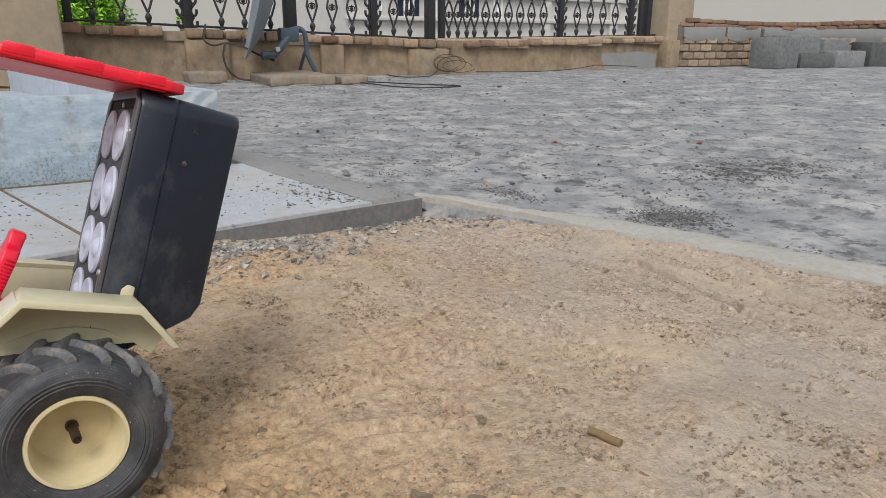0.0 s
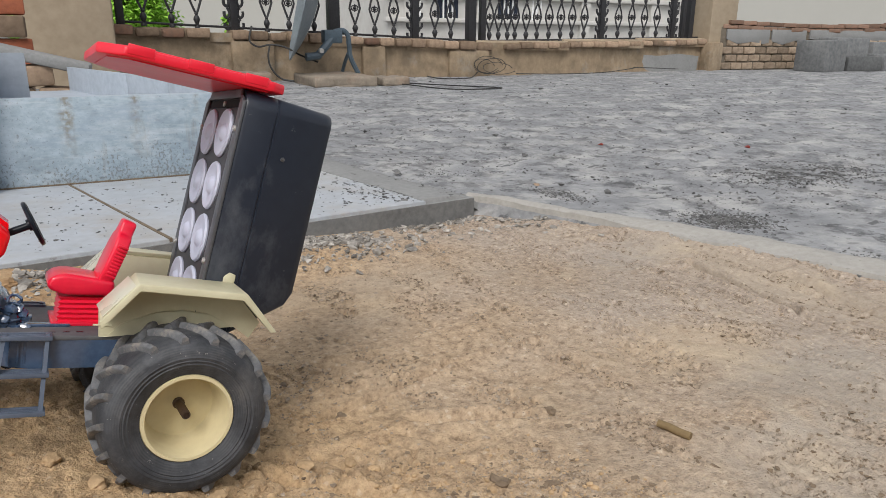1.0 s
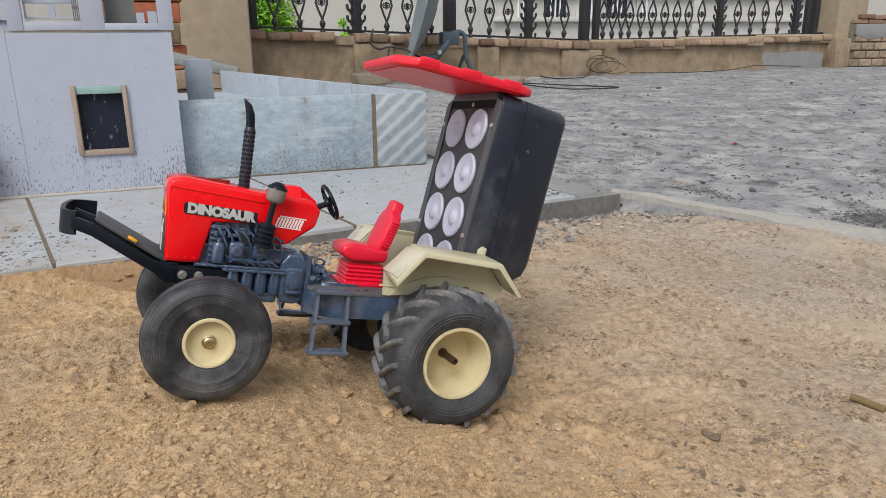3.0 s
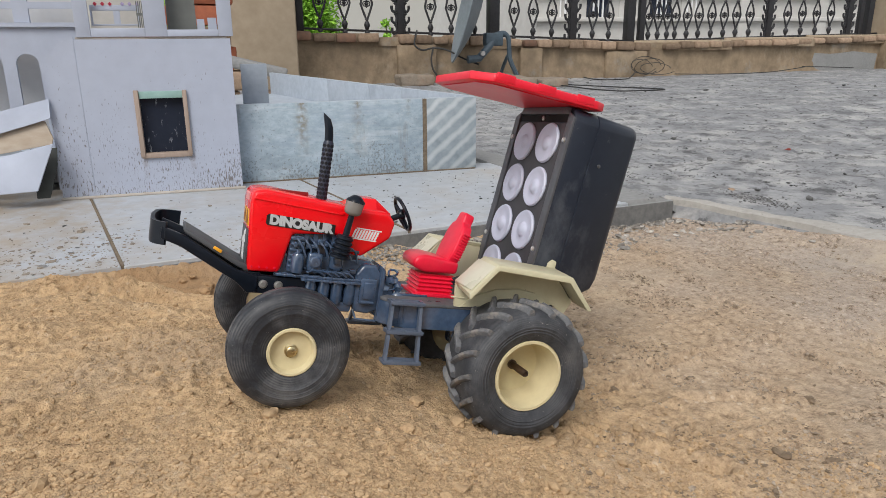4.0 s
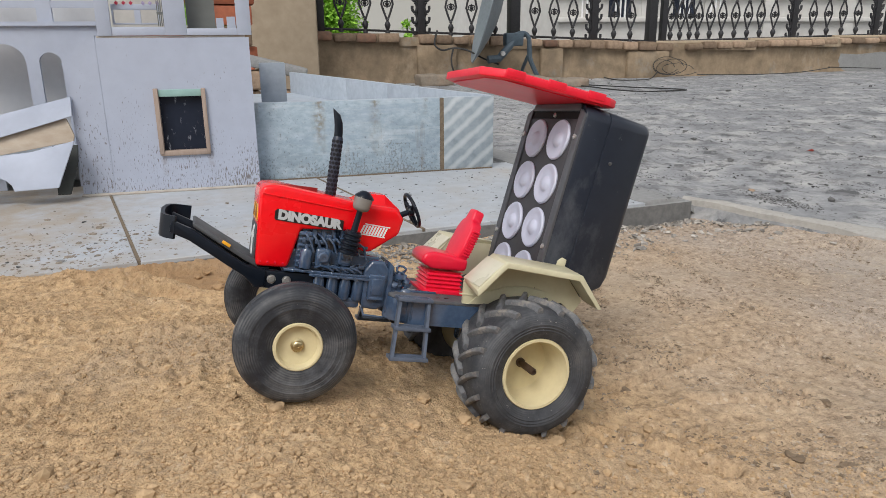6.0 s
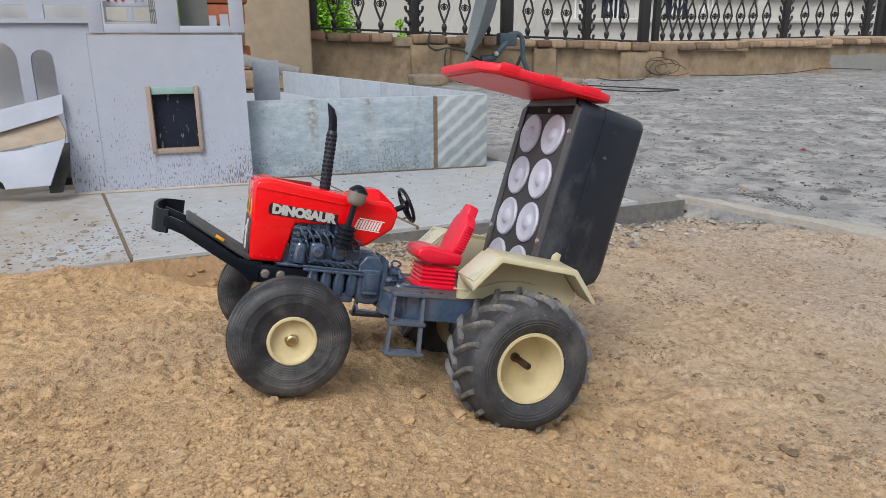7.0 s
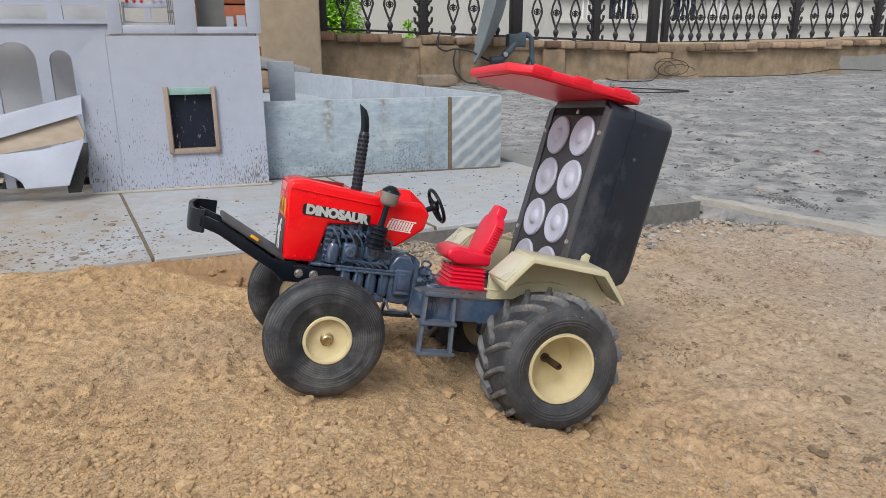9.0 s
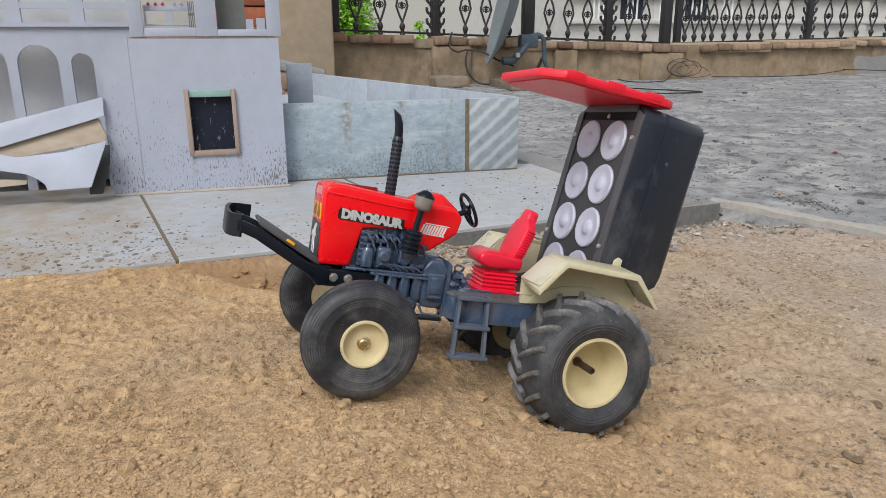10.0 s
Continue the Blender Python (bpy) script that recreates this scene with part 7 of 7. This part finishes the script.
for x0 in (-36, -4, 28):
    for s in (-1, 1):
        tp("edge_clip", block(x0, x0 + 14, s * 47.6 - 0.9, s * 47.6 + 0.9, -1.5, 3.9, 0.5), CANOPY_RED, canopy)
tp("underside", prism([(50, -32), (40, -43), (-38, -43), (-38, 43), (40, 43), (50, 32)], -4.2, -3.5, axis="z"), CANOPY_RED, canopy)

# ---- loose stones, clods and grit ----
rng = random.Random(21)
spots = []
while len(spots) < 78000:
    x, y = rng.uniform(-0.95, 0.30), rng.uniform(-1.14, -0.54)
    dens = 0.35 + 0.30 * smooth_step(-0.15, -0.45, x) + 0.6 * smooth_step(-0.86, -0.98, y) * smooth_step(0.1, -0.2, x)
    dens *= 1 - smooth_step(-0.30, -0.10, x + 0.6 * (y + 0.90))
    dens *= 0.75 + 0.9 * noise.noise((x * 14, y * 14, 3.0))
    if rng.random() > dens or (abs(y + 0.904) < 0.012 and -0.28 < x < -0.12):
        continue
    r = 0.00040 * math.exp(rng.gauss(0.0, 0.52)) * (1 if rng.random() < 0.98 else 2.2) * (1 + 0.5 * smooth_step(-0.88, -1.0, y))
    spots.append((x, y, sand_fine(x, y) + 0.15 * r, min(r, 0.0042)))
scatter("sand_crumbs", spots, CLOD, "small crumbs and clods of dry sand", "crumbs", kinds=18, squash=0.8)
spots = []
while len(spots) < 26000:
    x, y = rng.uniform(-0.35, 0.46), rng.uniform(-1.12, -0.50)
    if crumbled(x, y) + 0.12 < rng.random() or rng.random() > smooth_step(-0.36, -0.12, x + 0.5 * (y + 0.95)):
        continue
    r = 0.00062 * math.exp(rng.gauss(0.0, 0.6))
    spots.append((x, y, sand_fine(x, y), min(r, 0.003)))
scatter("packed_crumbs", spots, material("packed_crumb", (0.44, 0.365, 0.285), (0.21, 0.165, 0.125), rough=0.95, grain=300, patch=70, mix=0.75, spec=0.15), "broken crumbs of packed grey-brown earth", "crumbs", kinds=14, squash=0.6, angular=True)
big = []
for i in range(90):
    x, y = rng.uniform(-0.75, 0.1), rng.uniform(-1.10, -0.86)
    if x > -0.20:
        continue
    r = 0.0022 + 0.0034 * rng.random() ** 2
    big.append((x, y, sand_fine(x, y) + 0.25 * r, r))
for i, (x, y, z, r) in enumerate(big[:44]):
    t = tagged(obj("sand_clod", lump(r, i * 1.9, 0.7, 3, 0.55), CLOD), "rounded clod of dry sand lying on the bed", "clod", "larger clods")
    t.matrix_world = pose(x, y, z, rng.uniform(-10, 10), 0, rng.uniform(0, 360))

# rubble along the slab's foot
spots = []
while len(spots) < 5200:
    x = rng.uniform(-0.42, 0.27)
    off = abs(rng.gauss(0, 0.05 if x > -0.25 else 0.03)) + 0.008
    y = -0.462 + (x + 0.75) * 0.123 - off if x < 0.2 else -0.41 - 0.5 * off - (x - 0.2) * 0.65
    if x < -0.40 or noise.noise((x * 12, y * 16, 9)) < rng.uniform(-0.5, 0.25):
        continue
    if (x < -0.25 and rng.random() < 0.5) or (x > 0.06 and rng.random() < 0.93):
        continue
    r = 0.0018 * math.exp(rng.gauss(0, 0.6))
    spots.append((x, y, sand_fine(x, y) + 0.2 * r, min(r, 0.0075)))
for i in range(900):
    x = rng.uniform(0.05, 0.30)
    y = (-0.366 + (x - 0.05) * 0.123 if x < 0.2 else -0.352 - (x - 0.2) * 1.0) - abs(rng.gauss(0, 0.011))
    if rng.random() < 0.75:
        r = 0.0019 * math.exp(rng.gauss(0, 0.6))
        spots.append((x, y, sand_fine(x, y) + 0.2 * r, min(r, 0.0075)))
scatter("rubble", spots, GRAVEL, "grey broken rubble along the foot of the slab", "rubble", kinds=12, squash=0.6, angular=True)
stones = []
while len(stones) < 34:
    x = rng.uniform(-0.30, 0.20)
    off = abs(rng.gauss(0, 0.04)) + 0.014
    stones.append((x, -0.462 + (x + 0.75) * 0.123 - off, rng.uniform(0.004, 0.0085)))
for i, (x, y, r) in enumerate(stones + list(((0.100, -0.378, 0.013), (0.118, -0.370, 0.010), (0.222, -0.392, 0.008), (0.07, -0.425, 0.007), (0.27, -0.556, 0.006), (-0.2, -0.596, 0.012), (-0.28, -0.575, 0.009), (0.02, -0.50, 0.011), (-0.04, -0.49, 0.010), (0.135, -0.45, 0.007), (-0.33, -0.56, 0.010), (-0.10, -0.53, 0.009)))):
    t = tagged(obj("rubble_stone", shard(r * 0.85, i * 2.7 + 1, 0.5, 11), GRAVEL, smooth=0), "broken grey stone half sunk in sand", "stone", "larger rubble stones")
    t.matrix_world = pose(x, y, sand_fine(x, y) + 0.002, 0, 0, rng.uniform(0, 360))

# brown clods lying in the trench before the slab
for i in range(26):
    x = rng.uniform(-0.60, -0.40)
    y = rng.uniform(-0.545, -0.455) + 0.1 * (x + 0.5)
    r = rng.uniform(0.003, 0.0085)
    t = tagged(obj("earth_clod", lump(r, i * 2.3 + 0.7, 0.7, 3, 0.6), EARTH_CLOD), "brown clod of damp earth in the trench", "clod", "earth clods")
    t.matrix_world = pose(x, y, sand_fine(x, y) + 0.3 * r, 0, 0, rng.uniform(0, 360))

# dark grit on slab and yard
spots = []
for i in range(420):
    x = rng.uniform(-1.1, 0.19)
    f = -0.462 + (x + 0.75) * 0.123
    y = f + abs(rng.gauss(0, 0.16)) + 0.004 if x < -0.35 else rng.uniform(f + 0.01, -0.02)
    if y > -0.02:
        continue
    spots.append((x, y, 0.0008, 0.0012 * math.exp(rng.gauss(0, 0.5))))
for i in range(300):
    x = rng.uniform(-0.38, 0.13)
    spots.append((x, rng.uniform(-0.44 + (x + 0.75) * 0.123, -0.03), 0.0008, 0.0015 * math.exp(rng.gauss(0, 0.5))))
for i in range(420):
    x = rng.gauss(0.10, 0.05)
    y = rng.gauss(-0.27, 0.05) - 0.3 * (x - 0.1)
    if y > -0.345 + (x - 0.2) * 0.123 + 0.003:
        spots.append((x, y, 0.0008, 0.0016 * math.exp(rng.gauss(0.1, 0.5))))
scatter("slab_grit", spots, GRIT, "dark grit and mud crumbs scattered on the slab", "grit", kinds=12, squash=0.3, angular=True)
spots = []
for cx, cy, sx, sy, n in ((0.87, -0.42, 0.085, 0.042, 3600), (0.455, -0.60, 0.030, 0.026, 1900), (0.26, -0.14, 0.04, 0.025, 90), (0.352, -0.36, 0.016, 0.040, 380), (0.447, -0.79, 0.02, 0.02, 160), (1.2, -0.5, 0.2, 0.10, 500)):
    for i in range(n):
        x, y = rng.gauss(cx, sx), rng.gauss(cy, sy)
        if x < 0.24 and y < -0.3:
            continue
        spots.append((x, y, yard_height(x, y) + 0.0004, 0.0014 * math.exp(rng.gauss(0, 0.45))))
for i in range(3600):
    d = 0.3 + 3.2 * rng.random() ** 1.5
    a = radians(rng.uniform(-30, 88))
    x, y = 0.2 + d * math.cos(a), -0.4 + d * math.sin(a)
    spots.append((x, y, yard_height(x, y) + 0.001, 0.0014 * math.exp(rng.gauss(0, 0.65)) * (0.7 + 0.35 * d)))
scatter("yard_gravel", spots, GRIT, "dark gravel patches and loose stones on the concrete", "gravel", kinds=12, squash=0.6, angular=True)
stick = tagged(obj("dry_stick", rod([(0, 0, 0), (0.007, 0.0006, 0.0), (0.015, -0.0004, 0.0), (0.022, 0, 0)], 0.0026, 14), material("dry_stick_brown", (0.24, 0.17, 0.08), (0.15, 0.10, 0.05), rough=0.9, grain=300, patch=60)), "short dry brown stick lying on the sand", "stick")
stick.matrix_world = pose(-0.032, -0.962, sand_fine(-0.02, -0.97) + 0.0020, 0, 0, -74)

# brown mud crumbs washed onto the slab beside the mound
spots = []
for i in range(3000):
    x = rng.uniform(-1.1, -0.42)
    f = -0.462 + (x + 0.75) * 0.123
    y = f + abs(rng.gauss(0, 0.11)) + 0.004
    if x > -0.58 and rng.random() < 0.75:
        continue
    spots.append((x, y, 0.0002, 0.00075 * math.exp(rng.gauss(0, 0.7))))
scatter("mud_crumbs", spots, material("dark_mud", (0.30, 0.255, 0.205), (0.17, 0.14, 0.11), rough=0.95, grain=200, patch=50), "flat brown mud crumbs dried onto the slab", "mud", kinds=12, squash=0.3)
# dark flecks trodden into the packed ground
spots = []
while len(spots) < 8500:
    x, y = rng.uniform(-0.30, 0.42), rng.uniform(-1.08, -0.52)
    if crumbled(x, y) * (0.4 + noise.noise((x * 7, y * 9, 5))) + 0.03 < rng.random():
        continue
    spots.append((x, y, sand_fine(x, y) + 0.0001, min(0.003, 0.00092 * math.exp(rng.gauss(0, 0.6)))))
SOIL = material("dark_soil", (0.25, 0.185, 0.125), (0.14, 0.10, 0.065), rough=0.95, grain=200, patch=50)
scatter("soil_flecks", spots, SOIL, "dark soil flecks trodden into the packed ground", "soil flecks", kinds=12, squash=0.4, angular=True)
for i, (x, y, r) in enumerate(((-0.151, -0.962, 0.006), (-0.125, -0.978, 0.005), (-0.20, -0.845, 0.004), (-0.075, -0.905, 0.004))):
    t = tagged(obj("soil_lump", lump(r * 0.85, i * 3.3 + 2, 0.7, 3, 0.9), SOIL, smooth=0), "crumbled lump of darker soil", "soil lump", "soil lumps")
    t.matrix_world = pose(x, y, sand_fine(x, y) - 0.0004, 0, 0, rng.uniform(0, 360))
for i, (x, y, r) in enumerate(((0.366, -0.278, 0.006), (0.40, -0.30, 0.006), (0.43, -0.385, 0.009), (0.52, -0.02, 0.009), (0.70, -0.22, 0.008), (0.62, 0.25, 0.010))):
    t = tagged(obj("yard_stone", shard(r, i * 5.1 + 2, 0.6, 11), BRICK if i == 0 else GRIT, smooth=0), "loose broken stone on the concrete", "stone", "loose yard stones")
    t.matrix_world = pose(x, y, yard_height(x, y) + 0.3 * r, 0, 0, rng.uniform(0, 360))
for cx, cy in ((1.04, -0.156), (0.76, 0.02)):
    chip = tagged(obj("brick_chip", shard(0.008, 4.4, 0.5, 9), CHIP, smooth=0), "small red brick chip lying on the concrete", "brick chip", "brick chips")
    chip.matrix_world = pose(cx, cy, yard_height(cx, cy) + 0.002)
